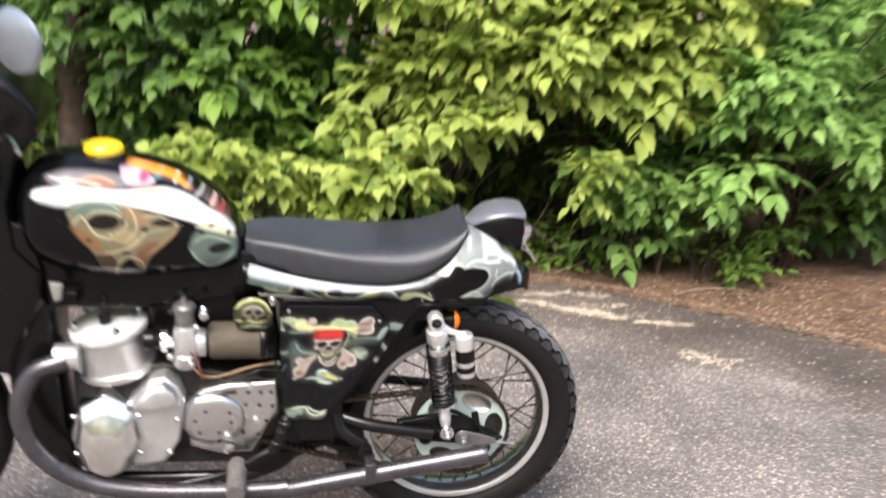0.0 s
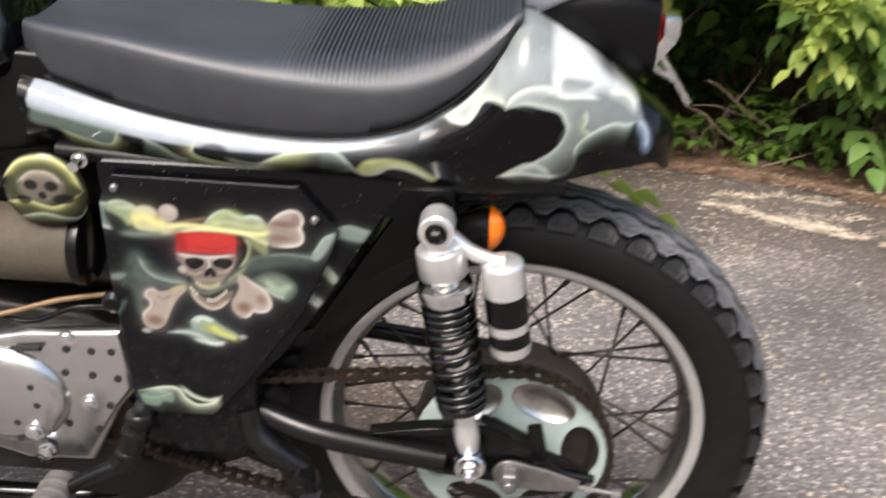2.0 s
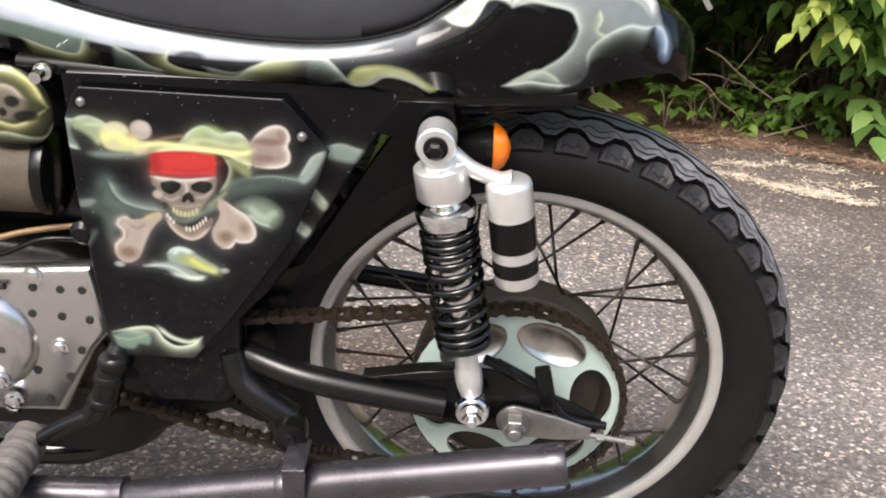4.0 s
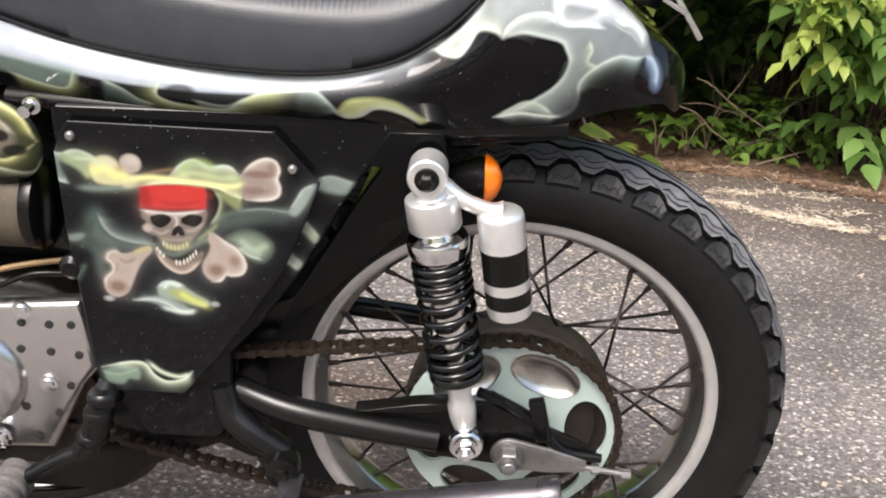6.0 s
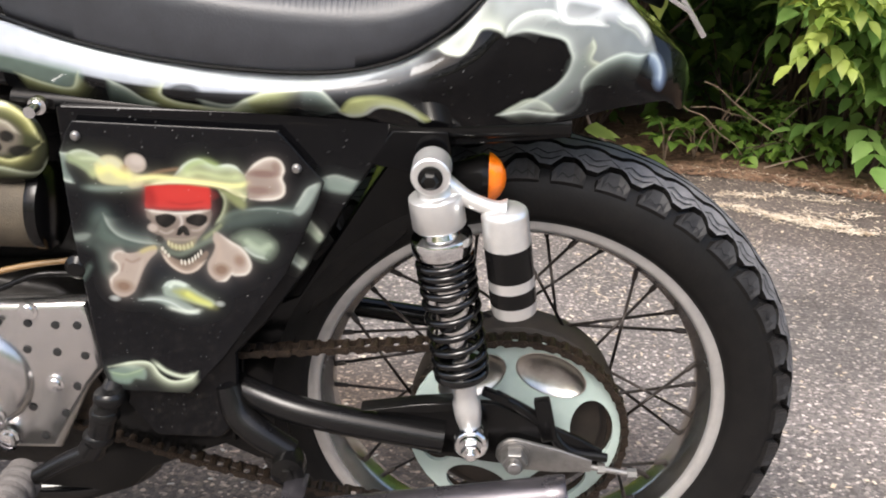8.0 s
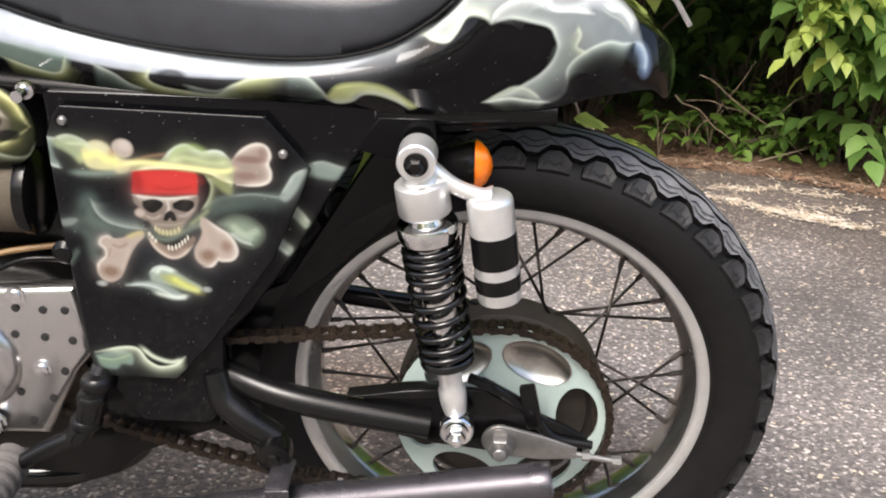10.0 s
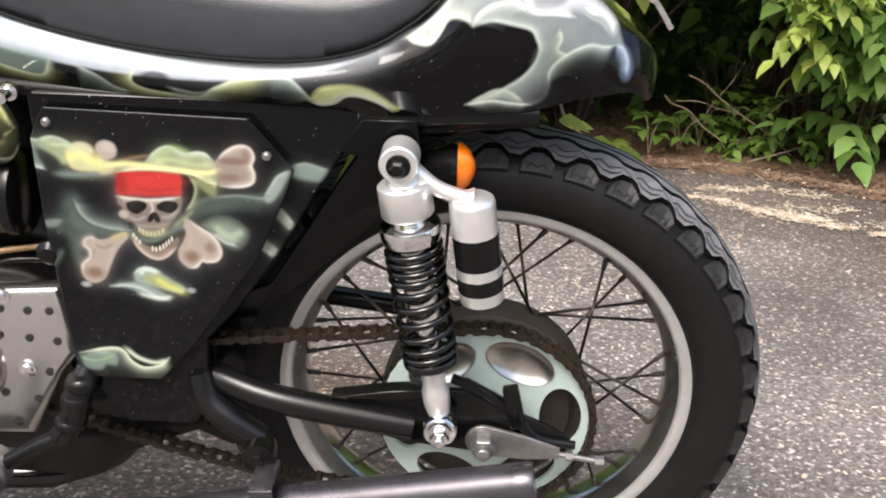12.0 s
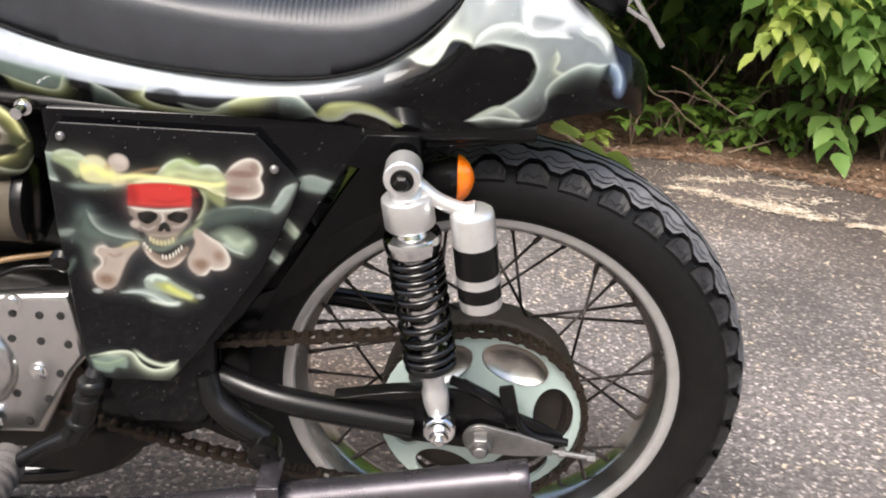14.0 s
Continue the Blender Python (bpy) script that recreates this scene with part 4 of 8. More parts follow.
# -- seat --
def seat():
    low = smooth_table([(-0.530, 0.780), (-0.42, 0.757), (-0.315, 0.745), (-0.20, 0.742), (-0.13, 0.754), (-0.085, 0.777), (-0.055, 0.802), (-0.036, 0.823), (-0.022, 0.848), (-0.014, 0.864)])
    crease = smooth_table([(-0.530, 0.8270), (-0.430, 0.8225), (-0.346, 0.8118), (-0.263, 0.8020), (-0.179, 0.7972), (-0.130, 0.8005), (-0.085, 0.8138), (-0.055, 0.8321), (-0.036, 0.8476), (-0.022, 0.8600), (-0.014, 0.8640)])
    top = smooth_table([(-0.530, 0.8270), (-0.447, 0.8273), (-0.360, 0.8205), (-0.270, 0.8168), (-0.180, 0.8213), (-0.130, 0.8290), (-0.085, 0.8406), (-0.055, 0.8504), (-0.036, 0.8568), (-0.022, 0.8608), (-0.014, 0.8620)])
    wid = smooth_table([(-0.530, 0.064), (-0.5, 0.078), (-0.42, 0.099), (-0.3, 0.117), (-0.15, 0.122), (-0.085, 0.115), (-0.04, 0.102), (-0.014, 0.085)])
    rings = []
    xs = [-0.530 + 0.006 * k for k in range(42)]
    x = xs[-1] + 0.0025
    while x < -0.0142:
        xs.append(x)
        x += 0.00135
    for i, x in enumerate(xs):
        zl, zc, zt, w = interp(x, low)[0], interp(x, crease)[0], interp(x, top)[0], interp(x, wid)[0]
        rib = 0.0017 * (1 if (i // 2) % 2 else -1) * min(1.0, max(0.0, (x + 0.262) / 0.05)) if x < -0.022 else 0.0
        half = [(-w * 0.85, zl, 0), (-w * 0.97, zl + 0.004, 0), (-w, zl + (zc - zl) * 0.35, 0), (-w * 1.0, zl + (zc - zl) * 0.82, 0), (-w * 0.985, zc - 0.002, 0), (-w * 0.955, zc + 0.003, 0), (-w * 0.90, zc + 0.005 + (zt - zc) * 0.25, 0.3), (-w * 0.82, zc + 0.005 + (zt - zc) * 0.5, 1), (-w * 0.66, zc + 0.003 + (zt - zc) * 0.75, 1), (-w * 0.4, zc + (zt - zc) * 0.96, 1), (0, zt, 1)]
        full = half + [(-y, z, r) for y, z, r in half[-2::-1]]
        rings.append([(x, y, z + rib * r) for y, z, r in full])
    ob = loft_part("seat", rings, M_VINYL, bike, "black vinyl seat with ribbed rear", True, True, 60)
    # piping along the lower edge
    line = [(x, -interp(x, wid)[0] * 0.985, interp(x, low)[0] + 0.002) for x in np.linspace(-0.525, -0.018, 44)]
    part("piping", tube(line, 0.0022, 8, 1), M_FRAME, ob, "black welt along the seat edge")


seat()


# -- tail cowl --
def cowl():
    top = smooth_table([(-0.535, 0.778), (-0.484, 0.767), (-0.43, 0.7565), (-0.382, 0.7495), (-0.279, 0.7395), (-0.201, 0.739), (-0.124, 0.754), (-0.08, 0.779), (-0.05, 0.809), (-0.032, 0.838), (-0.015, 0.855), (0.01, 0.853), (0.065, 0.820), (0.113, 0.774), (0.14, 0.754), (0.155, 0.738), (0.163, 0.715)])
    low = smooth_table([(-0.535, 0.715), (-0.448, 0.707), (-0.312, 0.702), (-0.178, 0.699), (-0.093, 0.694), (-0.02, 0.699), (0.032, 0.703), (0.083, 0.713), (0.128, 0.712), (0.148, 0.696), (0.163, 0.695)])
    wid = smooth_table([(-0.535, 0.095), (-0.48, 0.107), (-0.4, 0.121), (-0.3, 0.131), (-0.15, 0.134), (0.0, 0.132), (0.06, 0.122), (0.1, 0.108), (0.13, 0.088), (0.152, 0.055), (0.163, 0.02)])
    rings = []
    for x in np.arange(-0.535, 0.1631, 0.0012):
        zt, zl, w = interp(x, top)[0], interp(x, low)[0], interp(x, wid)[0]
        h = zt - zl
        # a ledge beside the seat, a full shoulder behind it
        ledge = min(1.0, max(0.0, (-0.03 - x) / 0.08))
        prof = []
        for k in range(126):
            t = k / 125
            z = zl + h * t
            bulge = 1 - 0.10 * (1 - t) ** 2 * 1.2
            roll = max(0.0, (z - (zt - (0.026 * ledge + 0.075 * (1 - ledge)))) / (0.026 * ledge + 0.075 * (1 - ledge)))
            inset = (0.020 * ledge + 0.045 * (1 - ledge)) * roll ** 2
            prof.append((-(w * bulge) + inset * min(1, w / 0.1), z))
        far = [(-y, z) for y, z in prof[::-1]]
        rings.append([(x, y, z) for y, z in prof] + [(x, y, z) for y, z in far[::14]])
    ob = loft_part("tail_cowl", rings, M_PAINT, bike, "black tail cowl with white and green airbrushed flames", True, True, 60)
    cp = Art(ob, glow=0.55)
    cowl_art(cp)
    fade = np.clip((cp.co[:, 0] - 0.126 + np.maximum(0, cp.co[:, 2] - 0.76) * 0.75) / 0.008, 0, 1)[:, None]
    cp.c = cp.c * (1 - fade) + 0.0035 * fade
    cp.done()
    return ob


def panel_art(pp):
    pp.stroke([(-0.4287, 0.5730), (-0.4052, 0.5684), (-0.3782, 0.5632), (-0.3536, 0.5666), (-0.3223, 0.5704), (-0.3003, 0.5858), (-0.2756, 0.5969), (-0.2312, 0.6052)], 0.013, (0.06, 0.08, 0.07), 0.45)
    pp.stroke([(-0.4304, 0.5842), (-0.4149, 0.5962), (-0.4148, 0.5736), (-0.3915, 0.5671), (-0.3678, 0.5637)], 0.012, (0.07, 0.1, 0.085), 0.45)
    pp.stroke([(-0.2999, 0.5903), (-0.2757, 0.5951), (-0.2482, 0.6019), (-0.2210, 0.6079), (-0.1998, 0.6313)], 0.01, (0.08, 0.105, 0.095), 0.5)
    pp.stroke([(-0.4275, 0.6249), (-0.4006, 0.6243), (-0.3731, 0.6291), (-0.3490, 0.6348)], 0.008, (0.11, 0.14, 0.12), 0.5)
    pp.stroke([(-0.3993, 0.5857), (-0.3610, 0.5338), (-0.3306, 0.5234), (-0.2808, 0.5338)], 0.03, (0.02, 0.024, 0.03), 0.35)
    pp.stroke([(-0.4398, 0.5648), (-0.4213, 0.5529), (-0.4202, 0.5202)], 0.0098, MINT, 0.16)
    pp.stroke([(-0.4243, 0.6093), (-0.4103, 0.5883), (-0.3899, 0.5704), (-0.3618, 0.5653)], 0.0159, (0.035, 0.049, 0.0525), 0.3)
    pp.fill([(-0.4448, 0.5697), (-0.4325, 0.5741), (-0.4193, 0.5935), (-0.4137, 0.5962), (-0.4098, 0.5802), (-0.4002, 0.5711), (-0.3818, 0.5663), (-0.3618, 0.5653), (-0.3648, 0.5601), (-0.3947, 0.5567), (-0.4121, 0.5520), (-0.4167, 0.5323), (-0.4226, 0.5359), (-0.4245, 0.5624), (-0.4365, 0.5669)], MINT, 0.2, 0.0159)
    pp.edge([(-0.4143, 0.5962), (-0.4101, 0.5820), (-0.4001, 0.5718), (-0.3813, 0.5663), (-0.3618, 0.5653)], -0.0085, (0.36, 0.42, 0.38), 0.42)
    pp.fill([(-0.4485, 0.5714), (-0.4366, 0.5739), (-0.4311, 0.5722), (-0.4378, 0.5662), (-0.4472, 0.5651)], (0.252, 0.294, 0.266), 0.4, 0.0037)
    pp.stroke([(-0.4488, 0.5188), (-0.4413, 0.5291), (-0.4350, 0.5393)], 0.0049, MINT, 0.3)
    pp.stroke([(-0.3026, 0.5851), (-0.2735, 0.5939), (-0.2451, 0.5977), (-0.2228, 0.5963)], 0.0122, (0.042, 0.056, 0.0525), 0.5)
    pp.fill([(-0.4601, 0.6574), (-0.4411, 0.6582), (-0.4448, 0.6492), (-0.4432, 0.6386), (-0.4396, 0.6298), (-0.4532, 0.6328), (-0.4598, 0.6403)], (0.119, 0.154, 0.14), 0.85, 0.0037)
    pp.edge([(-0.4614, 0.6372), (-0.4510, 0.6323), (-0.4392, 0.6292)], -0.0037, (0.36, 0.42, 0.38), 0.8)
    pp.edge([(-0.4611, 0.6579), (-0.4499, 0.6590), (-0.4399, 0.6588)], 0.0037, (0.36, 0.42, 0.38), 0.7)
    pp.fill([(-0.4423, 0.6581), (-0.4339, 0.6620), (-0.4250, 0.6623), (-0.4145, 0.6587), (-0.4085, 0.6507), (-0.4127, 0.6411), (-0.4192, 0.6349), (-0.4259, 0.6423), (-0.4350, 0.6484), (-0.4411, 0.6517)], (0.231, 0.28, 0.168), 0.9, 0.0049)
    pp.edge([(-0.4411, 0.6582), (-0.4328, 0.6620), (-0.4239, 0.6624), (-0.4135, 0.6581), (-0.4065, 0.6532)], 0.0055, (0.44, 0.5, 0.4), 0.6)
    pp.stroke([(-0.4310, 0.6242), (-0.4108, 0.6238), (-0.3880, 0.6260), (-0.3696, 0.6298)], 0.0049, (0.14, 0.182, 0.161), 0.7)
    pp.fill([(-0.4159, 0.6492), (-0.4070, 0.6567), (-0.3975, 0.6576), (-0.3898, 0.6533), (-0.3845, 0.6441), (-0.3774, 0.6385), (-0.3665, 0.6365), (-0.3785, 0.6300), (-0.3956, 0.6281), (-0.4099, 0.6299), (-0.4151, 0.6362)], (0.42, 0.406, 0.231), 1, 0.0037)
    pp.blob((-0.3991, 0.6505), 0.0098, 0.0073, (0.434, 0.42, 0.308), 0.8, 0.8)
    pp.blob((-0.3757, 0.6515), 0.0104, 0.0098, (0.322, 0.28, 0.245), 1, 0.3)
    pp.blob((-0.3736, 0.6545), 0.0067, 0.0055, (0.406, 0.364, 0.329), 0.7, 0.8)
    pp.blob((-0.3865, 0.6452), 0.0043, 0.0043, TAN, 0.6, 0.9)
    pp.fill([(-0.3842, 0.6459), (-0.3771, 0.6408), (-0.3674, 0.6383), (-0.3575, 0.6375), (-0.3697, 0.6292), (-0.3846, 0.6268)], (0.42, 0.385, 0.238), 0.85, 0.0043)
    pp.fill([(-0.3701, 0.6352), (-0.3532, 0.6365), (-0.3385, 0.6389), (-0.3296, 0.6494), (-0.3206, 0.6556), (-0.3122, 0.6571), (-0.3038, 0.6534), (-0.2980, 0.6507), (-0.2874, 0.6523), (-0.2793, 0.6515), (-0.2732, 0.6453), (-0.2692, 0.6407), (-0.2658, 0.6343), (-0.2697, 0.6210), (-0.2729, 0.6154), (-0.2774, 0.6219), (-0.2885, 0.6280), (-0.3008, 0.6328), (-0.3147, 0.6334), (-0.3371, 0.6312), (-0.3568, 0.6298), (-0.3683, 0.6275)], (0.266, 0.301, 0.175), 1, 0.0030)
    pp.fill([(-0.3222, 0.6461), (-0.3102, 0.6496), (-0.2997, 0.6447), (-0.2870, 0.6447), (-0.2798, 0.6385), (-0.2924, 0.6338), (-0.3060, 0.6368), (-0.3187, 0.6374)], (0.084, 0.105, 0.0525), 0.75, 0.0085)
    pp.edge([(-0.3385, 0.6389), (-0.3296, 0.6494), (-0.3206, 0.6556), (-0.3122, 0.6571), (-0.3033, 0.6528), (-0.2964, 0.6508), (-0.2863, 0.6524), (-0.2788, 0.6509), (-0.2722, 0.6442)], 0.0049, (0.48, 0.55, 0.48), 0.85)
    pp.edge([(-0.3681, 0.6287), (-0.3481, 0.6326), (-0.3257, 0.6335), (-0.3092, 0.6325), (-0.2928, 0.6296), (-0.2791, 0.6218), (-0.2680, 0.6205)], -0.0055, (0.66, 0.61, 0.34), 0.95)
    pp.fill([(-0.2974, 0.6276), (-0.2790, 0.6224), (-0.2715, 0.6124), (-0.2748, 0.6062), (-0.2863, 0.6154)], (0.196, 0.217, 0.098), 0.75, 0.0049)
    pp.stroke([(-0.3669, 0.6383), (-0.3552, 0.6430), (-0.3421, 0.6459), (-0.3320, 0.6475)], 0.0030, (0.238, 0.154, 0.091), 0.55)
    pp.fill([(-0.2696, 0.6425), (-0.2611, 0.6523), (-0.2519, 0.6585), (-0.2425, 0.6606), (-0.2356, 0.6580), (-0.2328, 0.6500), (-0.2355, 0.6416), (-0.2339, 0.6328), (-0.2338, 0.6250), (-0.2408, 0.6199), (-0.2526, 0.6181), (-0.2671, 0.6187), (-0.2685, 0.6283)], (0.238, 0.193, 0.168), 1, 0.0024)
    pp.edge([(-0.2684, 0.6431), (-0.2611, 0.6523), (-0.2513, 0.6591), (-0.2419, 0.6612), (-0.2350, 0.6580), (-0.2322, 0.6500), (-0.2350, 0.6410), (-0.2328, 0.6322), (-0.2345, 0.6238), (-0.2425, 0.6192), (-0.2549, 0.6180), (-0.2659, 0.6187)], 0.0043, (0.6, 0.54, 0.48), 0.9)
    pp.blob((-0.2518, 0.645), 0.0146, 0.0037, SHADE, 0.8, 0.9)
    pp.blob((-0.2387, 0.6521), 0.0043, 0.0067, SHADE, 0.55, 0.9)
    pp.blob((-0.2575, 0.6275), 0.0122, 0.0043, SHADE, 0.65, 0.9)
    pp.stroke([(-0.3043, 0.5913), (-0.2841, 0.6021), (-0.2613, 0.6068), (-0.2377, 0.6078), (-0.2233, 0.6061)], 0.0055, (0.119, 0.154, 0.14), 0.42)
    pp.stroke([(-0.2726, 0.6057), (-0.2500, 0.6085), (-0.2277, 0.6065), (-0.2186, 0.6099)], 0.0021, (0.21, 0.252, 0.231), 0.5)
    pp.fill([(-0.2245, 0.6048), (-0.2165, 0.6185), (-0.2104, 0.6296), (-0.1979, 0.6361), (-0.2029, 0.6245), (-0.2120, 0.6090), (-0.2190, 0.6026)], (0.21, 0.252, 0.231), 0.9, 0.0037)
    pp.edge([(-0.2232, 0.6085), (-0.2158, 0.6210), (-0.2092, 0.6309), (-0.1984, 0.6367)], 0.0030, (0.36, 0.42, 0.38), 0.6)
    pp.fill([(-0.2854, 0.5740), (-0.2723, 0.5809), (-0.2577, 0.5791), (-0.2481, 0.5701), (-0.2469, 0.5625), (-0.2556, 0.5525), (-0.2685, 0.5570), (-0.2770, 0.5655)], (0.189, 0.238, 0.182), 0.75, 0.0134)
    pp.stroke([(-0.2735, 0.5663), (-0.2619, 0.5605), (-0.2535, 0.5584)], 0.0049, (0.238, 0.287, 0.231), 0.6)
    pp.edge([(-0.2781, 0.5655), (-0.2674, 0.5564), (-0.2551, 0.5525)], -0.0049, (0.36, 0.42, 0.38), 0.7)
    pp.fill([(-0.3050, 0.6303), (-0.2981, 0.6264), (-0.2936, 0.6151), (-0.2964, 0.6027), (-0.3033, 0.5895), (-0.3076, 0.5861), (-0.3088, 0.6022)], INK, 1, 0.0030)
    pp.edge([(-0.2954, 0.6259), (-0.2913, 0.6152), (-0.2948, 0.6016), (-0.3028, 0.5889)], -0.0043, (0.3, 0.33, 0.17), 0.6)
    pp.fill([(-0.3688, 0.6275), (-0.3597, 0.6291), (-0.3372, 0.6306), (-0.3150, 0.6298), (-0.3058, 0.6278), (-0.3057, 0.6176), (-0.3080, 0.6047), (-0.3233, 0.6040), (-0.3460, 0.6030), (-0.3696, 0.6037), (-0.3699, 0.6147)], SCARF, 1, 0.0024)
    pp.blob((-0.3316, 0.6207), 0.0244, 0.0073, (0.406, 0.0385, 0.0315), 0.6, 1)
    pp.blob((-0.3659, 0.6149), 0.0061, 0.0134, SCARF_DARK, 0.6, 1)
    pp.stroke([(-0.3694, 0.6050), (-0.3458, 0.6042), (-0.3232, 0.6052), (-0.3085, 0.6059)], 0.0021, SCARF_DARK, 0.7)
    pp.stroke([(-0.3494, 0.6120), (-0.3311, 0.6098), (-0.3110, 0.6143)], 0.0024, SCARF_DARK, 0.35)
    pp.fill([(-0.3715, 0.6024), (-0.3518, 0.6015), (-0.3292, 0.6013), (-0.3075, 0.6041), (-0.3081, 0.5930), (-0.3135, 0.5834), (-0.3187, 0.5768), (-0.3239, 0.5709), (-0.3316, 0.5687), (-0.3398, 0.5670), (-0.3484, 0.5672), (-0.3550, 0.5695), (-0.3607, 0.5743), (-0.3672, 0.5777), (-0.3706, 0.5826), (-0.3674, 0.5896), (-0.3708, 0.5944)], (0.154, 0.126, 0.108), 1, 0.0024)
    pp.edge([(-0.3710, 0.6018), (-0.3542, 0.6001), (-0.3350, 0.5998), (-0.3076, 0.6035)], 0.0043, (0.52, 0.46, 0.41), 0.9)
    pp.stroke([(-0.3379, 0.5990), (-0.3367, 0.5898), (-0.3399, 0.5815)], 0.0027, (0.392, 0.357, 0.329), 0.9)
    pp.blob((-0.3666, 0.5828), 0.0049, 0.0043, (0.336, 0.294, 0.259), 0.9, 0.7)
    pp.stroke([(-0.3617, 0.5805), (-0.3535, 0.5771), (-0.3444, 0.5819)], 0.0024, (0.294, 0.259, 0.231), 0.75)
    pp.stroke([(-0.3291, 0.5814), (-0.3199, 0.5824), (-0.3111, 0.5910)], 0.0030, (0.28, 0.245, 0.217), 0.8)
    pp.stroke([(-0.3542, 0.5714), (-0.3451, 0.5706), (-0.3325, 0.5712), (-0.3229, 0.5748)], 0.0024, (0.238, 0.21, 0.175), 0.7)
    pp.fill([(-0.3626, 0.5960), (-0.3509, 0.5990), (-0.3423, 0.5957), (-0.3441, 0.5894), (-0.3528, 0.5834), (-0.3594, 0.5856), (-0.3628, 0.5905)], INK, 1, 0.0018)
    pp.fill([(-0.3322, 0.5950), (-0.3226, 0.5997), (-0.3120, 0.5983), (-0.3115, 0.5922), (-0.3183, 0.5863), (-0.3262, 0.5872), (-0.3321, 0.5900)], INK, 1, 0.0018)
    pp.fill([(-0.3440, 0.5757), (-0.3408, 0.5834), (-0.3359, 0.5867), (-0.3317, 0.5838), (-0.3302, 0.5763), (-0.3349, 0.5755), (-0.3368, 0.5785), (-0.3400, 0.5752)], INK, 1, 0.0015)
    pp.blob((-0.3606, 0.5705), 0.0037, 0.0043, INK, 0.8, 0.7)
    pp.fill([(-0.3618, 0.5609), (-0.3594, 0.5520), (-0.3541, 0.5432), (-0.3451, 0.5352), (-0.3366, 0.5330), (-0.3274, 0.5373), (-0.3190, 0.5462), (-0.3134, 0.5555), (-0.3160, 0.5586), (-0.3242, 0.5511), (-0.3352, 0.5461), (-0.3465, 0.5481), (-0.3550, 0.5548)], (0.143, 0.109, 0.0863), 1, 0.0024)
    pp.fill([(-0.3577, 0.5611), (-0.3457, 0.5559), (-0.3332, 0.5539), (-0.3187, 0.5604), (-0.3230, 0.5518), (-0.3351, 0.5467), (-0.3465, 0.5487), (-0.3541, 0.5529)], INK, 0.9, 0.0024)
    pp.edge([(-0.3611, 0.5571), (-0.3551, 0.5444), (-0.3456, 0.5358), (-0.3365, 0.5336), (-0.3268, 0.5380), (-0.3170, 0.5489)], -0.0049, (0.44, 0.34, 0.28), 0.85)
    pp.fill([(-0.3544, 0.5695), (-0.3399, 0.5664), (-0.3244, 0.5722), (-0.3276, 0.5631), (-0.3361, 0.5589), (-0.3476, 0.5590), (-0.3529, 0.5632)], (0.188, 0.165, 0.112), 0.9, 0.0030)
    pp.stroke([(-0.3614, 0.5596), (-0.3430, 0.5541), (-0.3265, 0.5625), (-0.3119, 0.5709), (-0.3025, 0.5738)], 0.0055, (0.143, 0.176, 0.143), 0.6)
    pp.blob((-0.3525, 0.5664), 0.0013, 0.0030, (0.40, 0.38, 0.24), 0.85, 0.7)
    pp.blob((-0.3493, 0.564), 0.0013, 0.0030, (0.40, 0.38, 0.24), 0.85, 0.7)
    pp.blob((-0.3455, 0.5623), 0.0013, 0.0030, (0.40, 0.38, 0.24), 0.85, 0.7)
    pp.blob((-0.3415, 0.5618), 0.0013, 0.0030, (0.40, 0.38, 0.24), 0.85, 0.7)
    pp.blob((-0.3375, 0.562), 0.0013, 0.0030, (0.40, 0.38, 0.24), 0.85, 0.7)
    pp.blob((-0.3333, 0.5635), 0.0013, 0.0030, (0.40, 0.38, 0.24), 0.85, 0.7)
    pp.blob((-0.329, 0.5662), 0.0013, 0.0030, (0.40, 0.38, 0.24), 0.85, 0.7)
    pp.blob((-0.3596, 0.5597), 0.0015, 0.0024, (0.465, 0.45, 0.375), 0.9, 0.6)
    pp.blob((-0.3572, 0.556), 0.0015, 0.0024, (0.465, 0.45, 0.375), 0.9, 0.6)
    pp.blob((-0.3542, 0.5522), 0.0015, 0.0024, (0.465, 0.45, 0.375), 0.9, 0.6)
    pp.blob((-0.3417, 0.5451), 0.0011, 0.0031, (0.50, 0.48, 0.42), 0.95, 0.6)
    pp.blob((-0.3382, 0.5446), 0.0011, 0.0031, (0.50, 0.48, 0.42), 0.95, 0.6)
    pp.blob((-0.334, 0.5461), 0.0011, 0.0031, (0.50, 0.48, 0.42), 0.95, 0.6)
    pp.blob((-0.3303, 0.5482), 0.0011, 0.0031, (0.50, 0.48, 0.42), 0.95, 0.6)
    pp.blob((-0.3271, 0.551), 0.0011, 0.0031, (0.50, 0.48, 0.42), 0.95, 0.6)
    pp.blob((-0.324, 0.5537), 0.0011, 0.0031, (0.50, 0.48, 0.42), 0.95, 0.6)
    pp.blob((-0.3208, 0.5571), 0.0011, 0.0031, (0.50, 0.48, 0.42), 0.95, 0.6)
    pp.fill([(-0.4104, 0.5521), (-0.4036, 0.5550), (-0.3969, 0.5528), (-0.3863, 0.5546), (-0.3751, 0.5602), (-0.3673, 0.5625), (-0.3658, 0.5562), (-0.3739, 0.5474), (-0.3818, 0.5353), (-0.3899, 0.5178), (-0.3953, 0.5081), (-0.4038, 0.5023), (-0.4121, 0.5026), (-0.4182, 0.5097), (-0.4190, 0.5203), (-0.4132, 0.5279), (-0.4079, 0.5327), (-0.4080, 0.5399), (-0.4125, 0.5456)], (0.294, 0.248, 0.213), 1, 0.0024)
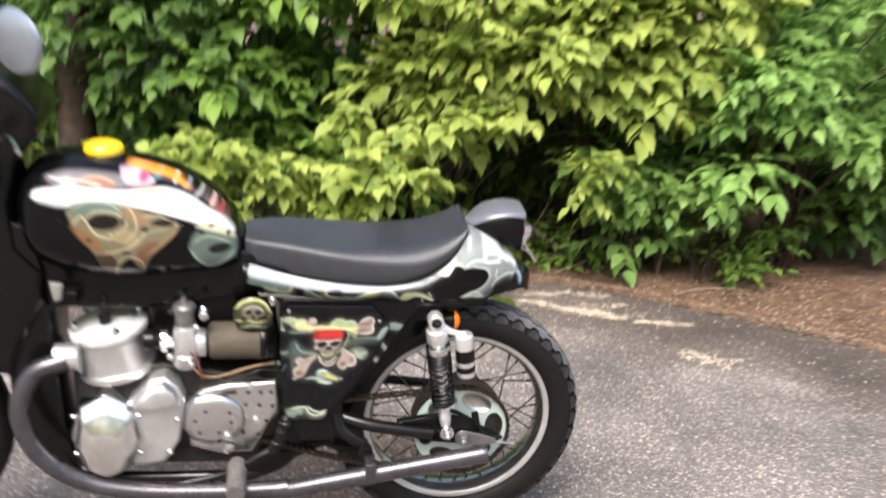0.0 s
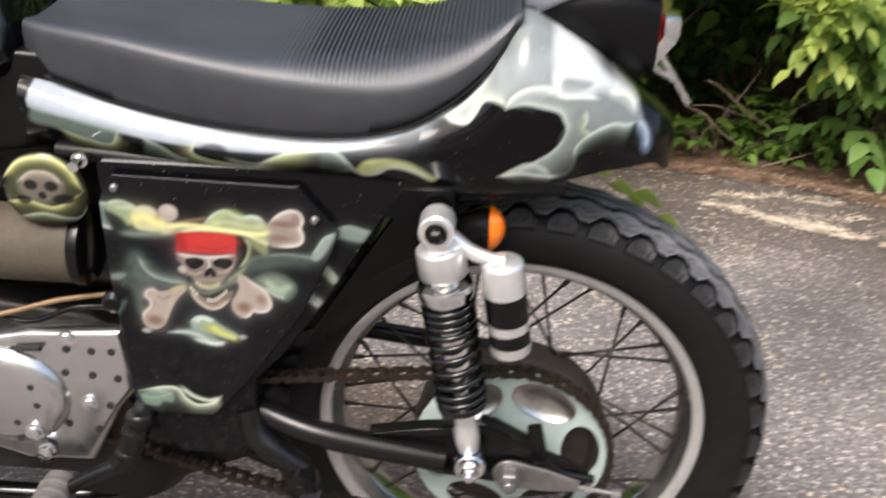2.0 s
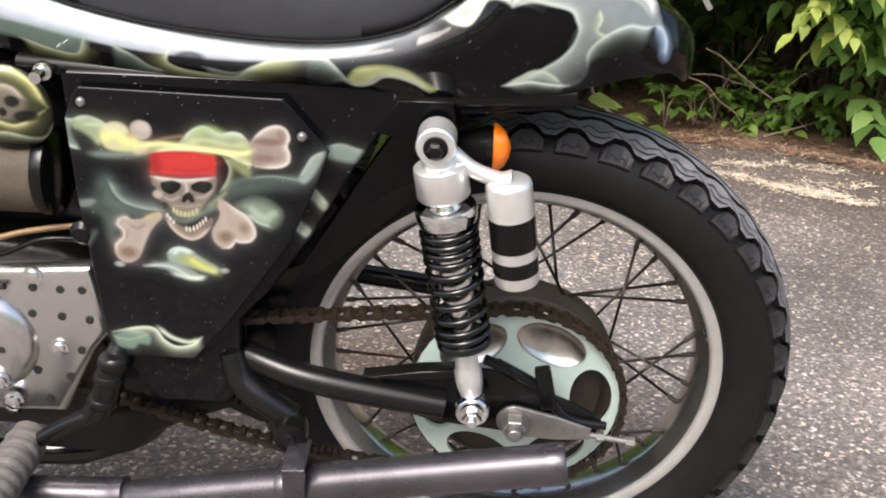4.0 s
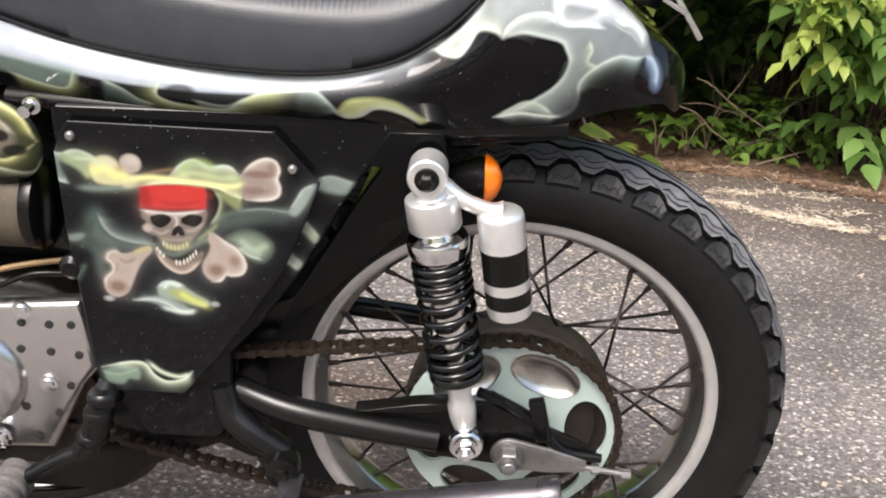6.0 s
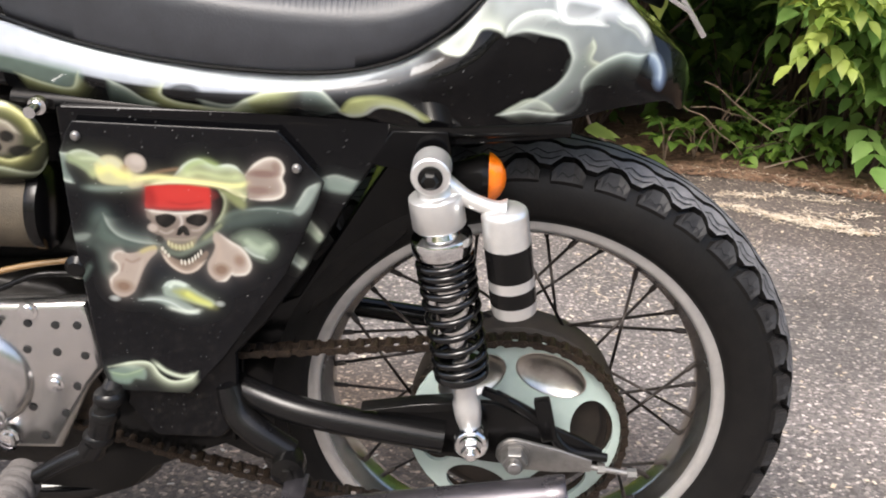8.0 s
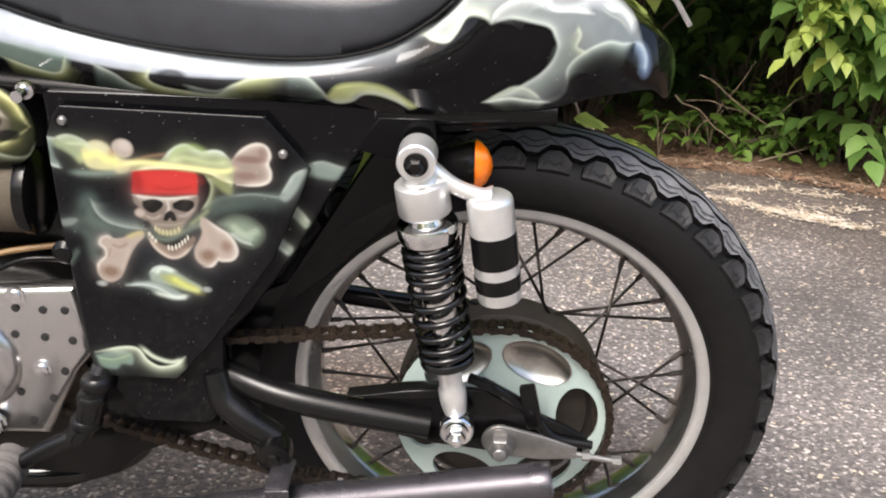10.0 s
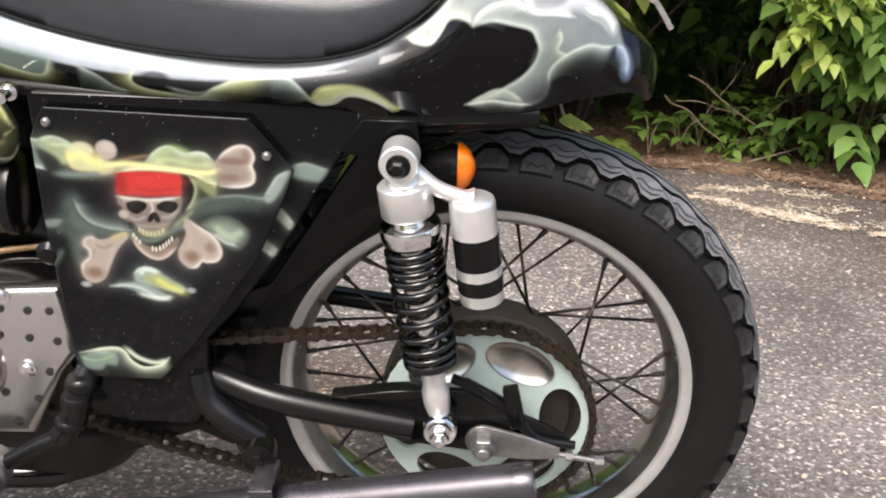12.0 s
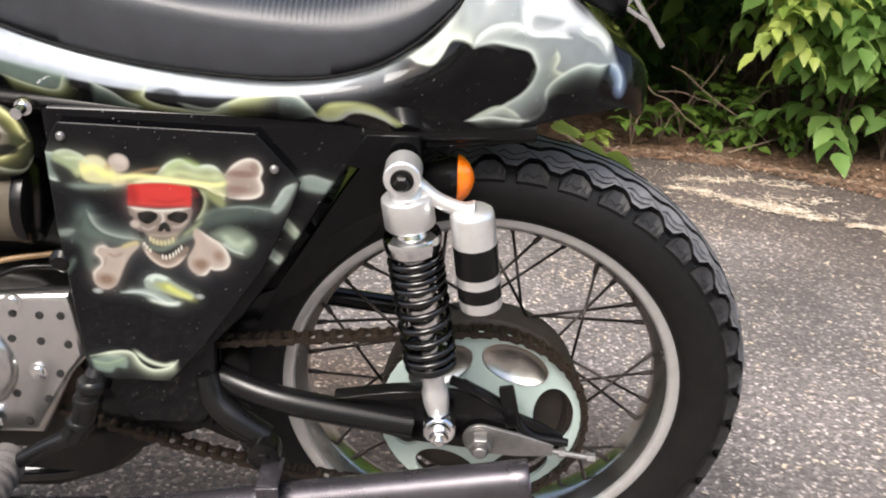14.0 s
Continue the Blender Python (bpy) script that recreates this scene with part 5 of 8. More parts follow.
    pp.edge([(-0.4174, 0.5151), (-0.4163, 0.5231), (-0.4080, 0.5321), (-0.4079, 0.5406), (-0.4124, 0.5462), (-0.4097, 0.5528), (-0.4030, 0.5551), (-0.3958, 0.5528)], -0.0037, (0.56, 0.5, 0.45), 0.55)
    pp.stroke([(-0.3840, 0.5540), (-0.3730, 0.5591), (-0.3647, 0.5607)], 0.0043, (0.35, 0.315, 0.126), 0.7)
    pp.blob((-0.4051, 0.5143), 0.0092, 0.0067, (0.119, 0.063, 0.035), 0.75, 1)
    pp.stroke([(-0.4001, 0.5468), (-0.3924, 0.5433), (-0.3824, 0.5483)], 0.0030, SHADE, 0.5)
    pp.stroke([(-0.4013, 0.5422), (-0.4052, 0.5309)], 0.0024, SHADE, 0.35)
    pp.stroke([(-0.3801, 0.5484), (-0.3869, 0.5318), (-0.3937, 0.5162)], 0.0030, (0.35, 0.308, 0.273), 0.4)
    pp.fill([(-0.3058, 0.5812), (-0.2988, 0.5772), (-0.2898, 0.5694), (-0.2806, 0.5628), (-0.2750, 0.5548), (-0.2724, 0.5439), (-0.2771, 0.5352), (-0.2854, 0.5329), (-0.2923, 0.5338), (-0.2976, 0.5270), (-0.3042, 0.5247), (-0.3109, 0.5277), (-0.3154, 0.5353), (-0.3150, 0.5451), (-0.3094, 0.5550), (-0.3056, 0.5648), (-0.3072, 0.5723)], (0.294, 0.248, 0.213), 1, 0.0024)
    pp.edge([(-0.3030, 0.5801), (-0.2903, 0.5700), (-0.2806, 0.5635), (-0.2744, 0.5548), (-0.2719, 0.5433), (-0.2772, 0.5346), (-0.2878, 0.5327), (-0.2923, 0.5338), (-0.2988, 0.5263), (-0.3071, 0.5252)], 0.0037, (0.58, 0.52, 0.47), 0.8)
    pp.blob((-0.2823, 0.5493), 0.0055, 0.0061, (0.14, 0.07, 0.042), 0.6, 1)
    pp.blob((-0.3018, 0.5379), 0.0079, 0.0067, (0.119, 0.063, 0.035), 0.75, 1)
    pp.stroke([(-0.3027, 0.5713), (-0.3016, 0.5586), (-0.3052, 0.5456)], 0.0043, (0.35, 0.28, 0.231), 0.4)
    pp.fill([(-0.3911, 0.4996), (-0.3742, 0.5025), (-0.3621, 0.5045), (-0.3461, 0.4999), (-0.3296, 0.4871), (-0.3418, 0.4845), (-0.3566, 0.4905), (-0.3713, 0.4972)], (0.21, 0.259, 0.238), 0.8, 0.0043)
    pp.edge([(-0.3906, 0.4989), (-0.3726, 0.5005), (-0.3582, 0.4972), (-0.3438, 0.4885), (-0.3310, 0.4857)], -0.0037, (0.5, 0.56, 0.54), 0.6)
    pp.fill([(-0.3645, 0.5144), (-0.3590, 0.5206), (-0.3494, 0.5224), (-0.3382, 0.5177), (-0.3262, 0.5096), (-0.3124, 0.5003), (-0.3164, 0.4946), (-0.3287, 0.4960), (-0.3413, 0.5001), (-0.3529, 0.5022), (-0.3631, 0.5057)], (0.21, 0.259, 0.224), 1, 0.0037)
    pp.fill([(-0.3531, 0.5109), (-0.3417, 0.5129), (-0.3278, 0.5055), (-0.3178, 0.4986), (-0.3308, 0.4986), (-0.3445, 0.5033)], (0.28, 0.294, 0.0525), 0.75, 0.0085)
    pp.edge([(-0.3632, 0.5151), (-0.3578, 0.5207), (-0.3483, 0.5225), (-0.3371, 0.5178)], 0.0037, (0.5, 0.58, 0.56), 0.6)
    pp.blob((-0.3067, 0.4978), 0.0043, 0.0030, (0.385, 0.42, 0.406), 0.6, 1)
    pp.blob((-0.4161, 0.4997), 0.0049, 0.0030, (0.42, 0.448, 0.434), 0.6, 1)
    pp.fill([(-0.435, 0.410), (-0.412, 0.417), (-0.396, 0.413), (-0.397, 0.400), (-0.408, 0.400), (-0.416, 0.393), (-0.431, 0.396)], MINT, 0.85, 0.004)
    pp.edge([(-0.435, 0.413), (-0.406, 0.421), (-0.389, 0.420), (-0.380, 0.406), (-0.367, 0.398), (-0.349, 0.402), (-0.338, 0.412)], 0.007, (0.5, 0.56, 0.42), 0.95)
    pp.edge([(-0.435, 0.407), (-0.417, 0.405), (-0.396, 0.413)], 0.006, (0.12, 0.2, 0.06), 0.6)
    pp.stroke([(-0.4168, 0.6398), (-0.4026, 0.6457), (-0.3918, 0.6390), (-0.3789, 0.6360)], 0.008, (0.62, 0.62, 0.22), 0.75)
    pp.stroke([(-0.3826, 0.6334), (-0.3586, 0.6380), (-0.3322, 0.6355), (-0.3092, 0.6330), (-0.2794, 0.6314), (-0.2674, 0.6355)], 0.0045, (0.7, 0.68, 0.3), 0.75)
    pp.stroke([(-0.3297, 0.6435), (-0.3204, 0.6527), (-0.3069, 0.6557), (-0.2911, 0.6487)], 0.006, (0.26, 0.34, 0.14), 0.7)
    pp.stroke([(-0.3317, 0.6398), (-0.3147, 0.6441), (-0.2919, 0.6398), (-0.2720, 0.6406)], 0.006, (0.48, 0.54, 0.3), 0.55)
    pp.stroke([(-0.4328, 0.6550), (-0.4130, 0.6541), (-0.4040, 0.6474)], 0.004, (0.42, 0.48, 0.32), 0.6)
    pp.stroke([(-0.3425, 0.5109), (-0.3294, 0.5015), (-0.3124, 0.4942)], 0.006, (0.55, 0.56, 0.16), 0.6)
    pp.stroke([(-0.3581, 0.5141), (-0.3520, 0.5204), (-0.3383, 0.5171)], 0.004, (0.58, 0.66, 0.58), 0.6)
    pp.stroke([(-0.3625, 0.4916), (-0.3416, 0.4866), (-0.3271, 0.4894)], 0.004, (0.6, 0.66, 0.58), 0.6)
    pp.stroke([(-0.3523, 0.5633), (-0.3405, 0.5611), (-0.3263, 0.5645)], 0.004, (0.3, 0.3, 0.16), 0.5)
    pp.stroke([(-0.2964, 0.5904), (-0.3040, 0.5826), (-0.3188, 0.5706)], 0.004, (0.25, 0.28, 0.16), 0.5)
    pp.stroke([(-0.3852, 0.4231), (-0.3719, 0.4108), (-0.3541, 0.4052), (-0.3407, 0.4095)], 0.004, (0.62, 0.7, 0.55), 0.7)
    pp.stroke([(-0.2774, 0.5744), (-0.2612, 0.5638), (-0.2470, 0.5702)], 0.007, (0.36, 0.44, 0.33), 0.5)


def body_art(gp):
    gp.fill([(-0.1959, 0.6370), (-0.1836, 0.6399), (-0.1715, 0.6363), (-0.1605, 0.6338), (-0.1664, 0.6233), (-0.1831, 0.6237), (-0.1974, 0.6273)], (0.168, 0.21, 0.189), 0.85, 0.0049)
    gp.edge([(-0.1947, 0.6383), (-0.1824, 0.6406), (-0.1616, 0.6343)], 0.0037, (0.36, 0.42, 0.38), 0.5)
    gp.fill([(-0.2250, 0.5936), (-0.2143, 0.5929), (-0.2057, 0.5832), (-0.1987, 0.5735), (-0.2030, 0.5682), (-0.2122, 0.5779), (-0.2210, 0.5844)], (0.231, 0.273, 0.21), 0.9, 0.0037)
    gp.edge([(-0.2216, 0.5931), (-0.2126, 0.5917), (-0.2046, 0.5827), (-0.1987, 0.5735)], 0.0030, (0.48, 0.52, 0.42), 0.6)
    gp.fill([(-0.2479, 0.5571), (-0.2339, 0.5597), (-0.2239, 0.5517), (-0.2168, 0.5443), (-0.2219, 0.5369), (-0.2314, 0.5429), (-0.2408, 0.5503)], (0.266, 0.308, 0.259), 0.9, 0.0037)
    gp.edge([(-0.2456, 0.5565), (-0.2345, 0.5486), (-0.2218, 0.5375)], -0.0030, (0.5, 0.56, 0.5), 0.7)


def cowl_art(cp):
    # pale ledge band: white paint, with sky sheen mixed into its colour
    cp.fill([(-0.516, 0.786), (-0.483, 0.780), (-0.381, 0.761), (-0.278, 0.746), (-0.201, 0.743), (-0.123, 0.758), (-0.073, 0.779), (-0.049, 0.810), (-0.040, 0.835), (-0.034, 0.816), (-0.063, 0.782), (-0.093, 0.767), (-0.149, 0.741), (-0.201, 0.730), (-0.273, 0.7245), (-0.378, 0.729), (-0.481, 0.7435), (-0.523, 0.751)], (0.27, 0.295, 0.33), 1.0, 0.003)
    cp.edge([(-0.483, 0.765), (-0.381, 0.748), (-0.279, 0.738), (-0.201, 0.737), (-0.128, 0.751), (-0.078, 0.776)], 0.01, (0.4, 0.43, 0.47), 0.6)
    cp.fill([(-0.520, 0.752), (-0.489, 0.746), (-0.422, 0.738), (-0.434, 0.719), (-0.462, 0.720), (-0.493, 0.729), (-0.524, 0.733)], MINT, 0.7, 0.006)
    cp.edge([(-0.493, 0.729), (-0.462, 0.720), (-0.435, 0.718), (-0.423, 0.736)], 0.008, SULPHUR, 0.6)
    cp.edge([(-0.398, 0.732), (-0.378, 0.723), (-0.364, 0.712), (-0.350, 0.707)], 0.02, MINT, 0.75)
    cp.edge([(-0.340, 0.734), (-0.345, 0.720), (-0.334, 0.712), (-0.311, 0.708), (-0.282, 0.706), (-0.265, 0.717), (-0.238, 0.728), (-0.196, 0.735)], 0.012, SULPHUR, 0.8)
    cp.edge([(-0.310, 0.716), (-0.281, 0.711), (-0.260, 0.720)], 0.016, MINT, 0.6)
    cp.blob((-0.322, 0.725), 0.0143, 0.0055, INK, 0.8, 0.5)
    cp.edge([(-0.217, 0.734), (-0.194, 0.729), (-0.181, 0.718), (-0.175, 0.708)], 0.014, MINT, 0.7)
    cp.fill([(-0.176, 0.710), (-0.166, 0.722), (-0.150, 0.726), (-0.131, 0.726), (-0.116, 0.721), (-0.103, 0.711), (-0.093, 0.703), (-0.099, 0.701), (-0.111, 0.709), (-0.129, 0.715), (-0.145, 0.715), (-0.155, 0.706), (-0.167, 0.704)], SULPHUR, 0.85, 0.005)
    cp.edge([(-0.176, 0.708), (-0.166, 0.704), (-0.153, 0.707), (-0.142, 0.715), (-0.129, 0.716), (-0.111, 0.709), (-0.098, 0.700)], -0.006, WHITE, 0.6)
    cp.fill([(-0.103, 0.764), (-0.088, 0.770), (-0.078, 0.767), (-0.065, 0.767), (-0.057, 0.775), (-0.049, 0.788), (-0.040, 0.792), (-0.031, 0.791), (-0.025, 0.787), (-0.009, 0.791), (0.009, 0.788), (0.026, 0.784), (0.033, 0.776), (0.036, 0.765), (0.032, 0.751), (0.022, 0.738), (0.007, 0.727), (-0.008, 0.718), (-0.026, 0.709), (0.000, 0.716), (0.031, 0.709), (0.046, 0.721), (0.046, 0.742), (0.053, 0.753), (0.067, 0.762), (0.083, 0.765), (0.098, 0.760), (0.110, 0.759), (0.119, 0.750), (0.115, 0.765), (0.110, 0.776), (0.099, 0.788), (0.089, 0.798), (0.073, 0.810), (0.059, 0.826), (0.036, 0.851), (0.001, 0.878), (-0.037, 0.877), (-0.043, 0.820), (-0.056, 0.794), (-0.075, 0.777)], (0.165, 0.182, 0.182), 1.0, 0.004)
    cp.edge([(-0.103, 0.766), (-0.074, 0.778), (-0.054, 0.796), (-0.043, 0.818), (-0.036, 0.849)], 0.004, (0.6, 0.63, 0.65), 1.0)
    # whiter shoulder: airbrushed white plus sky sheen put into the colour
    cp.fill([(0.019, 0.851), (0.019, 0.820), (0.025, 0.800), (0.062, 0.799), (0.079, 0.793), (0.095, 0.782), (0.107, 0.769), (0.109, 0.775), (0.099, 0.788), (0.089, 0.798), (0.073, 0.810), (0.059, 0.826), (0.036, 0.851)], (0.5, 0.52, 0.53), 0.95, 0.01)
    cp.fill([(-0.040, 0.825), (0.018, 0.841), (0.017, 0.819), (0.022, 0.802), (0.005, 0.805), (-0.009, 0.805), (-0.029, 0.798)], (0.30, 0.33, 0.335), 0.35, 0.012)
    cp.fill([(0.025, 0.808), (0.030, 0.814), (0.044, 0.811), (0.060, 0.805), (0.049, 0.800), (0.030, 0.800)], (0.13, 0.145, 0.145), 0.9, 0.005)
    cp.edge([(-0.103, 0.764), (-0.088, 0.770), (-0.078, 0.767), (-0.065, 0.767), (-0.057, 0.775), (-0.049, 0.788), (-0.040, 0.792), (-0.031, 0.791), (-0.025, 0.787)], -0.012, (0.42, 0.46, 0.38), 0.9)
    cp.edge([(-0.025, 0.787), (-0.020, 0.797), (-0.006, 0.806), (0.014, 0.807), (0.021, 0.799)], 0.009, (0.5, 0.54, 0.52), 0.9)
    cp.edge([(0.019, 0.820), (0.023, 0.804), (0.030, 0.798), (0.050, 0.795), (0.067, 0.791)], -0.008, (0.55, 0.57, 0.57), 0.9)
    cp.edge([(-0.025, 0.787), (-0.009, 0.792), (0.010, 0.789), (0.027, 0.784), (0.033, 0.775), (0.036, 0.765), (0.032, 0.751), (0.022, 0.738), (0.007, 0.727), (-0.008, 0.718), (-0.026, 0.709)], -0.007, (0.36, 0.41, 0.40), 0.9)
    cp.edge([(0.047, 0.729), (0.046, 0.742), (0.053, 0.753), (0.067, 0.762), (0.083, 0.765), (0.098, 0.760), (0.110, 0.758)], 0.008, (0.34, 0.41, 0.37), 0.85)
    cp.edge([(0.077, 0.796), (0.085, 0.790), (0.096, 0.786), (0.104, 0.777), (0.107, 0.770)], -0.007, (0.6, 0.64, 0.58), 1.0)
    cp.edge([(0.074, 0.794), (0.084, 0.786), (0.094, 0.780), (0.101, 0.772)], 0.003, (0.03, 0.035, 0.03), 0.8)
    cp.edge([(0.052, 0.782), (0.055, 0.774), (0.052, 0.764), (0.062, 0.758)], 0.006, (0.36, 0.4, 0.24), 0.7)
    cp.fill([(0.035, 0.762), (0.047, 0.768), (0.050, 0.760), (0.041, 0.747), (0.025, 0.725), (0.010, 0.726), (0.029, 0.741)], (0.17, 0.21, 0.19), 0.6, 0.012)
    cp.fill([(0.023, 0.712), (0.030, 0.725), (0.047, 0.734), (0.051, 0.715), (0.037, 0.707)], (0.01, 0.011, 0.011), 0.85, 0.022)
    cp.edge([(-0.028, 0.709), (-0.014, 0.718), (-0.003, 0.724), (0.007, 0.724), (0.016, 0.719), (0.023, 0.712)], 0.008, (0.3, 0.35, 0.27), 0.85)
    cp.edge([(-0.030, 0.708), (-0.007, 0.713), (0.011, 0.711), (0.031, 0.709)], 0.003, (0.5, 0.56, 0.52), 0.95)
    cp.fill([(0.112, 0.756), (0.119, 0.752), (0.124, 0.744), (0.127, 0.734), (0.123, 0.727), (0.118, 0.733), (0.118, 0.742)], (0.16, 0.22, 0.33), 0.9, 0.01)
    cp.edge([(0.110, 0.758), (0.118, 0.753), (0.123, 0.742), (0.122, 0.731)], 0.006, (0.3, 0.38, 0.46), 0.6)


def tank_art(tp):
    tp.fill([(-0.950, 0.987), (-0.909, 1.001), (-0.841, 0.999), (-0.780, 0.988), (-0.778, 0.972), (-0.838, 0.971), (-0.917, 0.972)], (0.2, 0.19, 0.2), 0.8, 0.008)
    tp.fill([(-0.887, 0.986), (-0.846, 0.992), (-0.806, 0.982), (-0.811, 0.970), (-0.856, 0.973)], (0.26, 0.11, 0.06), 0.85, 0.005)
    tp.stroke([(-0.875, 0.988), (-0.840, 0.991), (-0.802, 0.980)], 0.004, (0.5, 0.36, 0.24), 0.7)
    tp.stroke([(-0.944, 0.990), (-0.919, 0.986), (-0.894, 0.991)], 0.004, (0.5, 0.48, 0.5), 0.6)
    tp.blob((-0.933, 0.980), 0.012, 0.004, (0.08, 0.06, 0.06), 0.8, 0.6)
    tp.fill([(-0.796, 1.001), (-0.763, 0.999), (-0.730, 0.988), (-0.725, 0.974), (-0.766, 0.973), (-0.788, 0.984)], (0.55, 0.36, 0.42), 0.9, 0.006)
    tp.blob((-0.745, 0.987), 0.01, 0.01, (0.6, 0.03, 0.1), 0.9, 0.7)
    tp.fill([(-0.742, 0.991), (-0.708, 0.983), (-0.658, 0.961), (-0.604, 0.927), (-0.596, 0.918), (-0.639, 0.943), (-0.688, 0.969), (-0.729, 0.982)], (0.03, 0.03, 0.04), 0.95, 0.004)
    tp.blob((-0.717, 0.984), 0.01, 0.005, (0.06, 0.2, 0.2), 0.85, 0.6)
    tp.blob((-0.680, 0.973), 0.006, 0.006, (0.5, 0.42, 0.32), 0.9, 0.6)
    tp.blob((-0.655, 0.959), 0.008, 0.004, (0.16, 0.2, 0.24), 0.85, 0.6)
    tp.blob((-0.629, 0.942), 0.01, 0.004, (0.3, 0.28, 0.27), 0.85, 0.6)
    tp.blob((-0.615, 0.932), 0.006, 0.004, (0.08, 0.06, 0.06), 0.9, 0.6)
    tp.stroke([(-0.786, 1.004), (-0.741, 0.993), (-0.690, 0.977), (-0.646, 0.952)], 0.004, (0.75, 0.28, 0.03), 0.9)
    tp.fill([(-0.614, 0.929), (-0.594, 0.918), (-0.568, 0.887), (-0.566, 0.882), (-0.590, 0.902)], (0.22, 0.09, 0.075), 0.9, 0.006)
    tp.blob((-0.600, 0.921), 0.007, 0.006, (0.5, 0.34, 0.3), 0.85, 0.6)
    tp.blob((-0.582, 0.902), 0.006, 0.006, (0.3, 0.05, 0.06), 0.85, 0.6)
    tp.blob((-0.573, 0.890), 0.006, 0.004, (0.07, 0.05, 0.05), 0.85, 0.6)
    # pale shoulder band: sky reflection painted into the tank's colour
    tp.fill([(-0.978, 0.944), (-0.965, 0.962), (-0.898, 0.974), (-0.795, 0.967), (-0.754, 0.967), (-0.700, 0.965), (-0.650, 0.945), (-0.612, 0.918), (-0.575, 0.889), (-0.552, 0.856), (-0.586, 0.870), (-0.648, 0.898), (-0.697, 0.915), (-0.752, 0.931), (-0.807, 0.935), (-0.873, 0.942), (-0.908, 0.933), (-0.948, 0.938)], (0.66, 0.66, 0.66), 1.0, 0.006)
    tp.stroke([(-0.753, 0.961), (-0.723, 0.962), (-0.686, 0.952)], 0.006, (0.66, 0.5, 0.05), 0.85)
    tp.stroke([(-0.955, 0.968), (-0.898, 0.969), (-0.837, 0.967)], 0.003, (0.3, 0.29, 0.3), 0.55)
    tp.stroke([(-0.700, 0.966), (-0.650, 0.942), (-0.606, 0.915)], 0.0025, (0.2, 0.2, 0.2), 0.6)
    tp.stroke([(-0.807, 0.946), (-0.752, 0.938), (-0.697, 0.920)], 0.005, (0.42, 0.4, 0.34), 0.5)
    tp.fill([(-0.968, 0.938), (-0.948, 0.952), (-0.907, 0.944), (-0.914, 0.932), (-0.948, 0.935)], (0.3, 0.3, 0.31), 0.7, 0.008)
    tp.fill([(-0.904, 0.922), (-0.886, 0.880), (-0.850, 0.825), (-0.817, 0.749), (-0.798, 0.795), (-0.776, 0.815), (-0.751, 0.781), (-0.731, 0.821), (-0.683, 0.870), (-0.670, 0.894), (-0.722, 0.915), (-0.776, 0.938), (-0.837, 0.947), (-0.885, 0.942)], (0.19, 0.165, 0.1), 0.9, 0.008)
    tp.fill([(-0.900, 0.926), (-0.855, 0.944), (-0.801, 0.940), (-0.795, 0.921), (-0.837, 0.926), (-0.880, 0.914)], (0.1, 0.15, 0.13), 0.9, 0.008)
    tp.stroke([(-0.892, 0.931), (-0.855, 0.946), (-0.813, 0.941), (-0.789, 0.924)], 0.004, (0.34, 0.44, 0.38), 0.6)
    tp.fill([(-0.898, 0.889), (-0.872, 0.853), (-0.837, 0.831), (-0.841, 0.860), (-0.870, 0.881)], (0.22, 0.1, 0.045), 0.75, 0.01)
    tp.fill([(-0.850, 0.823), (-0.818, 0.751), (-0.802, 0.798), (-0.825, 0.831)], (0.05, 0.028, 0.02), 0.9, 0.006)
    tp.fill([(-0.762, 0.831), (-0.750, 0.789), (-0.733, 0.822), (-0.712, 0.851), (-0.736, 0.852)], (0.15, 0.065, 0.04), 0.85, 0.006)
    tp.fill([(-0.816, 0.867), (-0.780, 0.847), (-0.755, 0.853), (-0.766, 0.881), (-0.796, 0.885)], (0.3, 0.24, 0.13), 0.7, 0.008)
    tp.fill([(-0.782, 0.934), (-0.746, 0.917), (-0.728, 0.896), (-0.753, 0.894), (-0.777, 0.912)], (0.25, 0.15, 0.09), 0.7, 0.006)
    tp.blob((-0.826, 0.902), 0.034, 0.017, INK, 1.0, 0.35)
    tp.edge([(-0.866, 0.904), (-0.843, 0.924), (-0.801, 0.921), (-0.780, 0.899), (-0.797, 0.878), (-0.840, 0.874), (-0.866, 0.904)], -0.005, (0.34, 0.3, 0.17), 0.85)
    tp.stroke([(-0.894, 0.893), (-0.874, 0.914), (-0.863, 0.904), (-0.840, 0.871), (-0.798, 0.861)], 0.004, (0.52, 0.47, 0.3), 0.75)
    tp.stroke([(-0.844, 0.825), (-0.806, 0.832), (-0.774, 0.843), (-0.748, 0.867), (-0.735, 0.883)], 0.004, (0.55, 0.46, 0.28), 0.75)
    tp.stroke([(-0.814, 0.757), (-0.799, 0.804), (-0.776, 0.818), (-0.753, 0.807), (-0.748, 0.784)], 0.003, (0.52, 0.44, 0.28), 0.75)
    tp.stroke([(-0.776, 0.936), (-0.762, 0.914), (-0.760, 0.881), (-0.786, 0.854)], 0.004, (0.5, 0.42, 0.24), 0.7)
    tp.stroke([(-0.738, 0.823), (-0.699, 0.854), (-0.673, 0.881)], 0.004, (0.42, 0.26, 0.13), 0.75)
    tp.stroke([(-0.746, 0.914), (-0.710, 0.912), (-0.673, 0.890)], 0.003, (0.5, 0.44, 0.3), 0.7)
    tp.stroke([(-0.754, 0.874), (-0.723, 0.880), (-0.692, 0.885)], 0.004, (0.28, 0.34, 0.24), 0.7)
